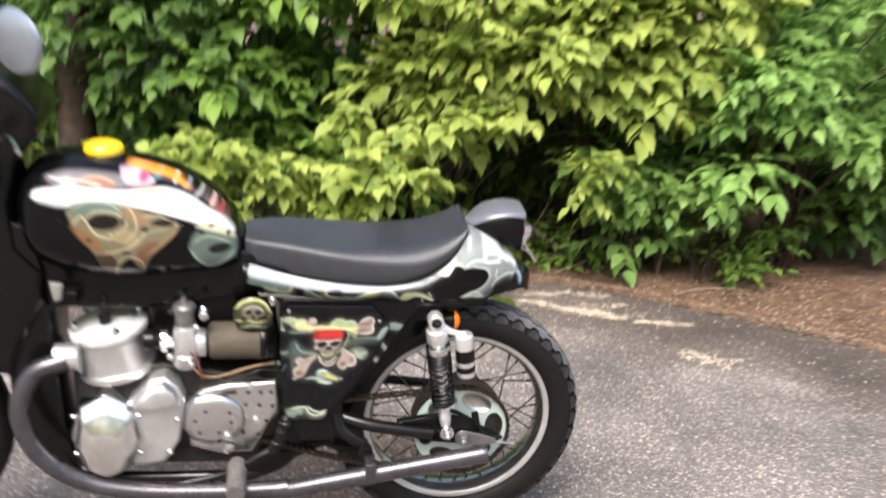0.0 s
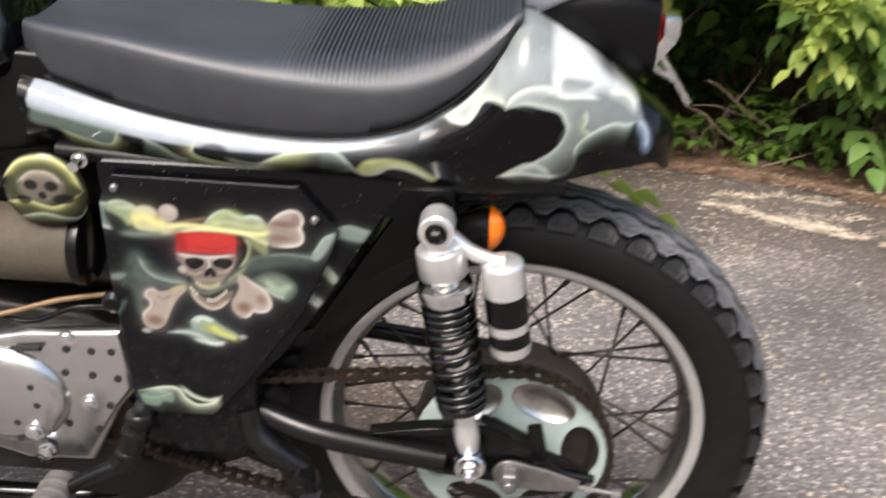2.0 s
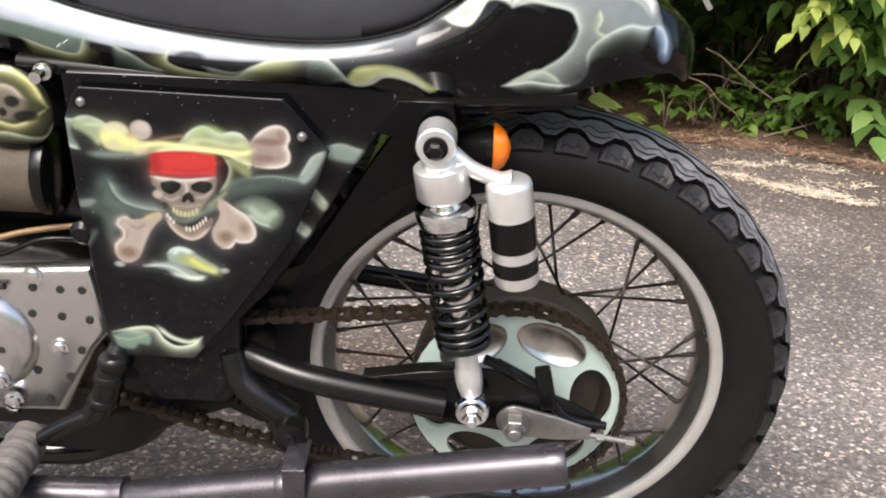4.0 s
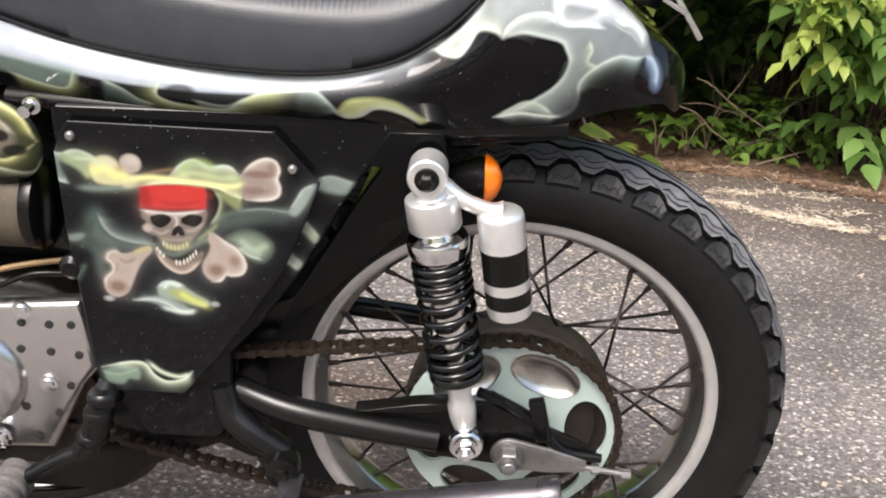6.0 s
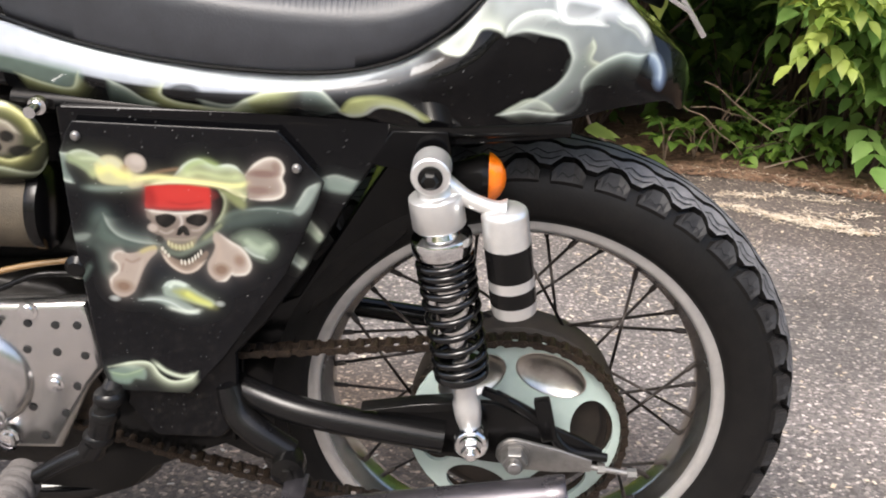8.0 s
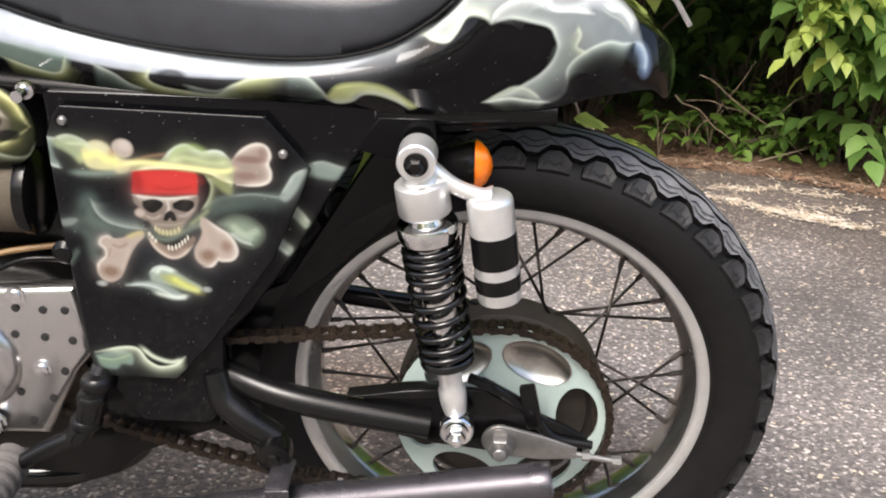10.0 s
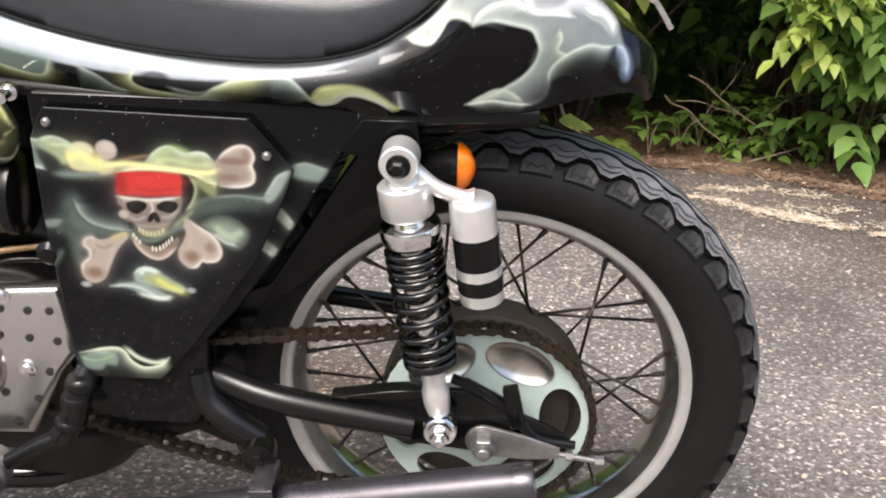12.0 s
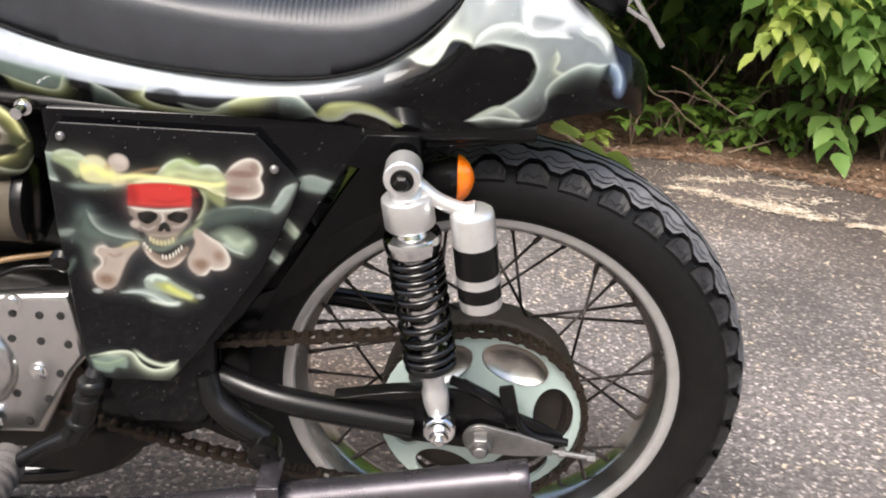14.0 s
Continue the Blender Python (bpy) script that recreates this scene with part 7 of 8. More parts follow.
# -- engine --
def engine():
    # plain crankcase behind the covers, much darker than they are
    o = [(-0.93, 0.28), (-0.90, 0.24), (-0.50, 0.235), (-0.44, 0.30), (-0.44, 0.44), (-0.50, 0.485), (-0.62, 0.50), (-0.72, 0.52), (-0.93, 0.50)]
    en = part("engine", prism(o, -0.085, 0.12, 0.01), M_DARK_CASE, bike, "bare aluminium twin engine with polished covers")
    # perforated sprocket cover, rolled over along its top
    o = [(-0.672, 0.425), (-0.63, 0.460), (-0.572, 0.474), (-0.4585, 0.480), (-0.4475, 0.396), (-0.4690, 0.3695), (-0.5165, 0.279), (-0.60, 0.276), (-0.668, 0.30)]
    cov = part("drilled_cover", prism(o, -0.108, -0.080, 0.011), M_PLATE, en, "brushed cover drilled with rows of holes")
    places = ((-0.525, 0.452), (-0.495, 0.451), (-0.471, 0.4515), (-0.5315, 0.418), (-0.4985, 0.416), (-0.468, 0.413), (-0.483, 0.3715), (-0.5385, 0.3405), (-0.502, 0.334), (-0.5305, 0.301), (-0.558, 0.452), (-0.59, 0.447), (-0.62, 0.434))
    many("bore", lathe([(0.0042, -0.0010), (0.0046, -0.0014), (0.0040, -0.0016), (0.0, -0.0016)], (0, 0, 0), "y", 16, False), M_HOLE, cov, [(x, -0.108, z) for x, z in places], "dark drilled hole")
    bm = lathe([(0.0105, 0.0), (0.0105, -0.002), (0.0075, -0.0025), (0.0075, -0.006), (0.005, -0.0065)], (0, 0, 0), "y", 18)
    many("cover_screw", bm, M_CHROME, cov, [(x, -0.108, z) for x, z in ((-0.508, 0.374), (-0.577, 0.287), (-0.522, 0.468))], "bright hexagon screw")
    part("slot_wire", tube([(-0.585, -0.112, 0.452), (-0.553, -0.114, 0.4555)], 0.0035, 8, 1), M_HOLE, cov, "black clip lying along the cover")
    bm = lathe([(0.0, -0.126), (0.047, -0.1255), (0.060, -0.122), (0.068, -0.115), (0.072, -0.105), (0.074, -0.09)], (-0.609, 0, 0.380), "y", 56, False)
    bmesh.ops.scale(bm, vec=(1.10, 1, 1), space=Matrix.Translation((0.609, 0, 0)), verts=bm.verts)
    dome = part("clutch_dome", bm, M_PLATE, en, "round raised drilled cover")
    many("bore", lathe([(0.0042, 0.0), (0.0042, -0.0008), (0.0, -0.0008)], (0, 0, 0), "y", 14, False), M_HOLE, dome, [(x, -0.1252, z) for x, z in ((-0.569, 0.4055), (-0.5655, 0.379), (-0.594, 0.3515), (-0.595, 0.327), (-0.625, 0.41), (-0.65, 0.385), (-0.64, 0.352))])
    bm = lathe([(0.0115, 0.0), (0.0115, -0.003), (0.0085, -0.004), (0.0085, -0.009), (0.006, -0.01)], (0, 0, 0), "y", 18)
    many("dome_screw", bm, M_CHROME, dome, [(-0.575, -0.1235, 0.339), (-0.571, -0.112, 0.300)], "bright domed screw")
    # middle cover
    o = [(-0.80, 0.445), (-0.775, 0.472), (-0.745, 0.503), (-0.715, 0.512), (-0.685, 0.488), (-0.672, 0.45), (-0.685, 0.34), (-0.72, 0.28), (-0.80, 0.27)]
    mid = part("middle_cover", prism(o, -0.14, -0.08, 0.009), M_ALU, en, "cast middle cover with screws")
    part("gear_case", prism([(-0.792, 0.452), (-0.772, 0.474), (-0.743, 0.500), (-0.716, 0.508), (-0.692, 0.486), (-0.680, 0.452), (-0.735, 0.434)], -0.172, -0.13, 0.016), M_ALU, mid, "rounded top of the middle cover")
    many("cover_screw", add_bolt(bmesh.new(), (0, 0, 0), 0.0055), M_CHROME, mid, [(x, -0.14, z) for x, z in ((-0.69, 0.40), (-0.71, 0.31))])
    # alternator cover: faceted dome
    bm = lathe([(0.0, -0.188), (0.048, -0.188), (0.076, -0.166), (0.090, -0.140), (0.094, -0.08)], (-0.85, 0, 0.367), "y", 8, False)
    bmesh.ops.scale(bm, vec=(0.95, 1, 1.18), space=Matrix.Translation((0.85, 0, -0.367)), verts=bm.verts)
    for v in bm.verts:
        # the face sits low on the dome, so that the upper facets slope gently
        v.co.z -= 0.036 * min(1.0, max(0.0, (-0.135 - v.co.y) / 0.053))
    bmesh.ops.bevel(bm, geom=list(bm.edges), offset=0.007, segments=3, affect="EDGES", profile=0.5)
    alt = part("alternator_cover", bm, M_POLISH, en, "polished faceted alternator cover")
    many("cover_screw", add_bolt(bmesh.new(), (0, 0, 0), 0.005), M_CHROME, alt, [(-0.85 + 0.084 * math.cos(math.radians(30 + 60 * k)), -0.143, 0.365 + 0.102 * math.sin(math.radians(30 + 60 * k))) for k in range(6)])
    # round cylinder barrel leaning forward, head on top
    lean = Matrix.Translation((-0.832, -0.045, 0.49)) @ Matrix.Rotation(radians(-8), 4, "Y")

    def leaning(bm):
        bmesh.ops.transform(bm, matrix=lean, verts=bm.verts)
        return bm

    br = part("barrel", leaning(lathe([(0.05, 0.0), (0.088, 0.0), (0.09, 0.004), (0.09, 0.016), (0.083, 0.02), (0.0815, 0.03), (0.0815, 0.086), (0.083, 0.090), (0.083, 0.098), (0.06, 0.100)], (0, 0, 0), "z", 56)), M_ALU, en, "plain round silver cylinder barrel")
    hd = part("cylinder_head", leaning(lathe([(0.0, 0.133), (0.05, 0.132), (0.058, 0.129), (0.062, 0.126), (0.084, 0.125), (0.089, 0.122), (0.0905, 0.118), (0.0905, 0.106), (0.088, 0.102), (0.08, 0.1)], (0, 0, 0), "z", 56, False)), M_HEAD, en, "bright round cylinder head")
    many("head_nut", leaning(lathe([(0.010, 0.124), (0.010, 0.133), (0.006, 0.141), (0.0, 0.142)], (0, 0, 0), "z", 6, False)), M_CHROME, hd, [(0.078 * math.cos(a), 0.078 * math.sin(a), 0.0) for a in (0.5, 2.0, 3.6, 5.1)])
    part("far_barrel", leaning(lathe([(0.05, 0.0), (0.083, 0.0), (0.083, 0.096), (0.09, 0.102), (0.09, 0.122), (0.0, 0.131)], (0, 0.15, 0), "z", 40, False)), M_ALU, en, "plain round silver cylinder barrel")
    bm = lathe([(0.02, -0.05), (0.03, -0.045), (0.032, 0.0), (0.04, 0.01)], (-0.93, -0.12, 0.562), "x", 24)
    bmesh.ops.translate(bm, vec=(0.02, 0, 0), verts=bm.verts)
    part("exhaust_flange", bm, M_ALU, en, "cast exhaust flange")
    bm = lathe([(0.0, 0.0), (0.014, 0.0), (0.014, 0.02), (0.009, 0.024), (0.009, 0.05), (0.012, 0.054), (0.01, 0.075)], (-0.85, -0.07, 0.624), "z", 16)
    part("spark_plug_cap", bm, M_FRAME, en)
    # black backbone, electrics and airbox that fill the space under the tank
    part("backbone", prism([(-1.02, 0.80), (-0.98, 0.665), (-0.80, 0.655), (-0.47, 0.70), (-0.47, 0.80), (-0.75, 0.82)], -0.075, 0.075, 0.012), M_FRAME, bike, "black frame backbone under the tank")
    part("airbox", prism([(-0.755, 0.70), (-0.47, 0.71), (-0.44, 0.50), (-0.62, 0.488), (-0.745, 0.51)], -0.045, 0.09, 0.01), M_FRAME, bike, "black airbox behind the carburettors")
    part("coil", prism([(-0.96, 0.715), (-0.90, 0.72), (-0.90, 0.685), (-0.96, 0.68)], -0.11, 0.05, 0.006), M_FRAME, bike)
    part("badge_plate", prism([(-0.952, 0.752), (-0.925, 0.748), (-0.93, 0.712), (-0.945, 0.706)], -0.135, -0.12, 0.003), M_CABLE, bike, "small tan metal bracket")
    # carburettor and air filter
    bm = lathe([(0.024, -0.76), (0.026, -0.74), (0.022, -0.735), (0.022, -0.72), (0.028, -0.715), (0.028, -0.70), (0.02, -0.69)], (0, -0.1, 0.592), "x", 24)
    cb = part("intake_rubber", bm, M_FRAME, en)
    bm = bmesh.new()
    add_box(bm, (-0.668, -0.1, 0.595), (0.05, 0.06, 0.075), 0.008)
    add_lathe(bm, [(0.010, -0.004), (0.024, 0.0), (0.031, 0.010), (0.032, 0.030), (0.034, 0.036), (0.026, 0.042)], (-0.668, -0.1, 0.522), "z", 24)
    add_lathe(bm, [(0.026, -0.645), (0.033, -0.64), (0.033, -0.625), (0.03, -0.62)], (0, -0.1, 0.585), "x", 28)
    carb = part("carburettor", bm, M_ALU, bike, "bare metal carburettor")
    part("slide_tower", lathe([(0.021, 0.0), (0.0225, 0.004), (0.0225, 0.040), (0.026, 0.043), (0.026, 0.054), (0.020, 0.059), (0.008, 0.061), (0.006, 0.074)], (-0.668, -0.1, 0.628), "z", 24), M_STEEL, carb, "dull grey slide tower with a screwed cap")
    part("clamp", lathe([(0.027, -0.722), (0.0295, -0.720), (0.0295, -0.708), (0.027, -0.706)], (0, -0.1, 0.592), "x", 28), M_CHROME, carb, "bright hose clamp")
    part("drain_hose", tube([(-0.655, -0.128, 0.575), (-0.640, -0.134, 0.555), (-0.634, -0.132, 0.525), (-0.630, -0.125, 0.50)], 0.003, 8, 5), mat("dull_red_hose", (0.16, 0.045, 0.045), 0.5, noise_scale=30, vary=0.3), carb, "short dull red drain hose")
    bm = lathe([(0.006, -0.142), (0.011, -0.138), (0.011, -0.122), (0.006, -0.118)], (-0.622, 0, 0.672), "y", 14)
    add_lathe(bm, [(0.007, 0.0), (0.009, 0.003), (0.009, 0.022), (0.005, 0.026)], (-0.622, -0.13, 0.668), "z", 14)
    part("fuel_tap", bm, M_CHROME, bike, "small bright fuel tap under the tank")
    many("carburettor_screw", add_bolt(bmesh.new(), (0, 0, 0), 0.006), M_POLISH, carb, [(x, -0.131, z) for x, z in ((-0.70, 0.61), (-0.64, 0.64), (-0.70, 0.565), (-0.655, 0.545))])
    part("brass_fitting", lathe([(0.009, -0.72), (0.009, -0.69)], (0, -0.135, 0.60), "x", 6), M_POLISH, carb)
    bm = lathe([(0.03, -0.618), (0.042, -0.612), (0.044, -0.605), (0.044, -0.50), (0.042, -0.49), (0.03, -0.487)], (0, -0.085, 0.582), "x", 40)
    part("air_filter", bm, M_FILTER, bike, "olive gauze pod air filter")
    part("filter_end", lathe([(0.0455, -0.496), (0.047, -0.492), (0.046, -0.484), (0.038, -0.48)], (0, -0.085, 0.582), "x", 40), M_FRAME, bike, "black rubber filter end")
    # hoses and cables behind the panel
    part("fuel_hose", tube([(-0.655, -0.12, 0.56), (-0.64, -0.128, 0.52), (-0.60, -0.125, 0.505), (-0.52, -0.11, 0.522), (-0.45, -0.1, 0.53)], 0.0034, 10, 6), mat("amber_hose", (0.2, 0.12, 0.05), 0.4, noise_scale=20, vary=0.3), bike, "amber fuel hose")
    part("vent_hose", tube([(-0.63, -0.11, 0.51), (-0.56, -0.118, 0.495), (-0.50, -0.112, 0.515), (-0.44, -0.1, 0.51)], 0.0032, 10, 6), M_FRAME, bike, "black breather hose")
    bm = lathe([(0.010, -0.112), (0.0135, -0.118), (0.0135, -0.125), (0.008, -0.13)], (-0.452, 0, 0.532), "y", 16)
    part("hose_boss", bm, M_FRAME, bike)
    bm = lathe([(0.006, -0.135), (0.006, -0.118), (0.009, -0.117), (0.009, -0.11)], (-0.468, 0, 0.702), "y", 12)
    part("mounting_stud", bm, M_CHROME, bike, "bright mounting stud")
    # round electrics cover with painted skull
    V, F = [], []
    n, c = 60, (-0.512, 0.662)
    for j in range(n):
        for i in range(n):
            u, v = 2 * i / (n - 1) - 1, 2 * j / (n - 1) - 1
            # square grid pressed into a disc
            du, dv = u * math.sqrt(1 - v * v / 2), v * math.sqrt(1 - u * u / 2)
            r = math.hypot(du, dv)
            V.append((c[0] + du * 0.047, -0.124 + 0.012 * r ** 4, c[1] + dv * 0.045))
    for j in range(n - 1):
        for i in range(n - 1):
            a = j * n + i
            F.append((a, a + 1, a + n + 1, a + n))
    ob = mesh_part("round_cover", V, F, M_PAINT, bike, "round black cover with a small airbrushed skull in yellow smoke")
    md = ob.modifiers.new("thickness", "SOLIDIFY")
    md.thickness, md.offset = 0.02, -1
    a = Art(ob)
    a.fill([(-0.556, 0.66), (-0.54, 0.695), (-0.51, 0.705), (-0.48, 0.69), (-0.466, 0.655), (-0.485, 0.63), (-0.52, 0.622), (-0.545, 0.635)], (0.06, 0.066, 0.03), 0.55, 0.012)
    a.edge([(-0.556, 0.675), (-0.535, 0.697), (-0.505, 0.703), (-0.482, 0.69), (-0.47, 0.665)], 0.0045, (0.5, 0.48, 0.16), 0.9)
    a.edge([(-0.556, 0.648), (-0.53, 0.655), (-0.5, 0.648), (-0.472, 0.662)], 0.0045, (0.5, 0.48, 0.18), 0.9)
    a.edge([(-0.55, 0.628), (-0.515, 0.64), (-0.48, 0.632), (-0.466, 0.648)], 0.0045, (0.4, 0.44, 0.3), 0.8)
    a.fill([(-0.55, 0.62), (-0.51, 0.628), (-0.475, 0.622), (-0.49, 0.61), (-0.53, 0.61)], INK, 0.9, 0.006)
    a.blob((-0.512, 0.672), 0.025, 0.018, (0.12, 0.105, 0.085), 0.95, 0.35)
    a.edge([(-0.536, 0.676), (-0.52, 0.688), (-0.5, 0.687), (-0.488, 0.675)], 0.006, (0.3, 0.26, 0.2), 0.8)
    for x, z, rx, rz in ((-0.522, 0.674, 0.0075, 0.006), (-0.5, 0.673, 0.0075, 0.006), (-0.511, 0.662, 0.0045, 0.0045), (-0.489, 0.658, 0.012, 0.006), (-0.532, 0.656, 0.008, 0.005)):
        a.blob((x, z), rx, rz, INK, 0.95, 0.4)
    a.done()


engine()


# -- tank --
def tank():
    top = smooth_table([(-1.03, 0.93), (-1.0, 0.985), (-0.95, 1.012), (-0.88, 1.018), (-0.78, 1.004), (-0.68, 0.975), (-0.60, 0.925), (-0.55, 0.865), (-0.53, 0.82)])
    low = smooth_table([(-1.03, 0.86), (-1.0, 0.79), (-0.95, 0.757), (-0.88, 0.742), (-0.78, 0.737), (-0.68, 0.742), (-0.6, 0.75), (-0.55, 0.762), (-0.53, 0.785)])
    wid = smooth_table([(-1.03, 0.05), (-1.0, 0.105), (-0.95, 0.13), (-0.88, 0.142), (-0.78, 0.143), (-0.68, 0.132), (-0.60, 0.115), (-0.55, 0.09), (-0.53, 0.05)])
    rings = []
    for x in np.arange(-1.03, -0.529, 0.002):
        zt, zl, w = interp(x, top)[0], interp(x, low)[0], interp(x, wid)[0]
        ring = []
        # points close together on the painted side, sparse on the other
        for a in [math.pi / 2 + math.pi * k / 260 for k in range(260)] + [-math.pi / 2 + math.pi * k / 40 for k in range(40)]:
            c, s = math.cos(a), math.sin(a)
            e = 0.75
            y = w * math.copysign(abs(c) ** e, c)
            z = (zt + zl) / 2 + (zt - zl) / 2 * math.copysign(abs(s) ** e, s)
            ring.append((x, y, z))
        rings.append(ring)
    ob = loft_part("fuel_tank", rings, M_PAINT, bike, "black fuel tank with airbrushed smoke, coloured art and painted-in sky shine", True, True, 60)
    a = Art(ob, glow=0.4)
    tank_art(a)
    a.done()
    bm = lathe([(0.0, 0.034), (0.03, 0.033), (0.04, 0.028), (0.044, 0.02), (0.043, 0.012), (0.03, 0.008)], (-0.84, 0.0, 1.005), "z", 32)
    cap = part("filler_cap", bm, M_YELLOW, ob, "yellow filler cap")
    part("cap_collar", lathe([(0.03, 0.0), (0.046, 0.002), (0.05, 0.006), (0.046, 0.012), (0.03, 0.013)], (-0.84, 0.0, 1.003), "z", 32), M_BLACK, ob)
    return ob


tank()


# -- tail lamp hump and number bracket --
def tail_lamp():
    rings, caps = [], []
    prof = smooth_table([(-0.014, 0.02, 0.861, 0.845), (0.01, 0.040, 0.878, 0.838), (0.035, 0.052, 0.893, 0.826), (0.07, 0.057, 0.902, 0.81), (0.10, 0.057, 0.903, 0.795), (0.125, 0.054, 0.899, 0.785)])
    for x in np.linspace(-0.014, 0.125, 40):
        w, zt, zl = interp(x, prof)
        ring = []
        for k in range(40):
            a = 2 * math.pi * k / 40
            c, s = math.cos(a), math.sin(a)
            ring.append((x, w * 0.95 * math.copysign(abs(c) ** 0.8, c), (zt - 0.004 + zl) / 2 + (zt - 0.004 - zl) / 2 * math.copysign(abs(s) ** 0.8, s)))
        rings.append(ring)
        # the cap: a thin shell over the upper edge, flat below
        caps.append([(x + 0.002, w * math.copysign(abs(math.cos(b)) ** 0.8, math.cos(b)), zt - 0.016 + (0.016 if math.sin(b) > 0 else 0.003) * math.copysign(abs(math.sin(b)) ** 0.8, math.sin(b))) for b in [2 * math.pi * k / 40 for k in range(40)]])
    ob = loft_part("tail_hump", rings, M_HUMP, bike, "black hump behind the seat under a silver-grey cap", True, True, 60)
    loft_part("hump_cap", caps, M_CAP, ob, "silver-grey cap over the hump", True, True, 50)
    part("tail_light", lathe([(0.0, 0.009), (0.02, 0.008), (0.031, 0.005), (0.034, 0.0)], (0.124, 0.0, 0.842), "x", 28, False), M_RED, ob, "red tail light lens")
    bm = bmesh.new()
    add_box(bm, (0.140, -0.02, 0.845), (0.018, 0.032, 0.022), 0.003)
    add_box(bm, (0.128, -0.02, 0.818), (0.016, 0.03, 0.046), 0.003, (0, 38, 0))
    add_box(bm, (0.150, -0.02, 0.790), (0.006, 0.024, 0.066), 0.0015, (0, -34, 0))
    add_box(bm, (0.131, -0.02, 0.800), (0.05, 0.026, 0.005), 0.001, (0, 30, 0))
    part("plate_bracket", bm, M_CHROME, bike, "bright bracket behind the tail")


tail_lamp()


# -- front end glimpsed past the tank --
def front_end():
    tilt = math.radians(27)
    bm = tube([(-1.08, -0.09, 1.0), (-1.28, -0.09, 0.60), (-1.41, -0.09, 0.33)], [0.022, 0.022, 0.026], 18, 1)
    fk = part("front_fork", bm, M_BLACK, bike, "black front fork leg")
    part("fork_leg", tube([(-1.08, 0.09, 1.0), (-1.28, 0.09, 0.60), (-1.41, 0.09, 0.33)], [0.022, 0.022, 0.026], 18, 1), M_BLACK, fk)
    part("fork_yoke", box((-1.07, 0, 1.0), (0.07, 0.25, 0.03), 0.008), M_BLACK, fk)
    part("front_tyre", lathe([tuple(q) for q in spline([(0.245, -0.03), (0.262, -0.046), (0.29, -0.045), (0.31, -0.025), (0.316, 0.0), (0.31, 0.025), (0.29, 0.045), (0.262, 0.046), (0.245, 0.03), (0.238, 0.0), (0.245, -0.03)], 3)], (-1.41, 0, 0.322), "y", 72, False), M_RUBBER, bike, "black front tyre")
    sh = [(-1.011, 1.20), (-0.955, 1.135), (-0.955, 1.075), (-1.005, 1.02), (-1.03, 0.92), (-1.025, 0.82), (-0.975, 0.76), (-0.975, 0.69), (-1.02, 0.60), (-1.06, 0.50), (-1.17, 0.52), (-1.24, 0.80), (-1.22, 1.08), (-1.12, 1.19)]
    part("front_shroud", prism(sh, -0.105, 0.105, 0.02), M_FRAME, bike, "black instruments and fork shroud ahead of the tank")
    part("down_tube", tube([(-1.02, -0.03, 0.86), (-1.0, -0.05, 0.6), (-0.985, -0.07, 0.36), (-0.94, -0.08, 0.21)], 0.016, 14, 5), M_FRAME, bike, "black front down tube")
    part("front_guard", prism([(-1.085, 0.90), (-0.985, 0.86), (-0.965, 0.60), (-0.955, 0.36), (-0.93, 0.22), (-1.0, 0.24), (-1.07, 0.45)], -0.09, 0.09, 0.01), M_FRAME, bike, "black guard and wiring ahead of the engine")
    part("headstock", lathe([(0.03, -0.09), (0.034, -0.08), (0.034, 0.08), (0.03, 0.09)], (-1.045, 0, 0.92), "z", 24), M_FRAME, bike)
    part("handlebar", tube([(-1.06, 0.33, 1.10), (-1.04, 0.2, 1.07), (-1.05, 0.08, 1.035), (-1.05, -0.08, 1.035), (-1.04, -0.2, 1.07), (-0.99, -0.34, 1.09)], 0.012, 14, 5), M_BLACK, bike, "black handlebar")
    part("grip", tube([(-1.02, -0.25, 1.08), (-0.985, -0.36, 1.092)], 0.017, 16, 1), M_RUBBER, bike, "black rubber grip")
    bm = tube([(-0.99, -0.27, 1.125), (-0.95, -0.33, 1.145), (-0.92, -0.40, 1.14)], [0.005, 0.006, 0.005], 10, 4)
    part("brake_lever", bm, M_CHROME, bike, "bright clutch lever")
    # round mirror seen from behind, dull silver face to the rider
    bm = lathe([(0.0, -0.012), (0.045, -0.01), (0.056, -0.003), (0.058, 0.004), (0.052, 0.012), (0.03, 0.02), (0.0, 0.022)], (0, 0, 0), "x", 40, False)
    bmesh.ops.transform(bm, matrix=pose(-0.925, -0.33, 1.328, 0, 0, 48) @ Matrix.Diagonal((1, 1.25, 1.05, 1)), verts=bm.verts)
    mi = part("mirror", bm, M_GLASS, bike, "grey rear-view mirror")
    part("mirror_stem", tube([(-0.99, -0.29, 1.10), (-0.985, -0.31, 1.2), (-0.96, -0.335, 1.30)], 0.005, 10, 4), M_BLACK, mi)


front_end()


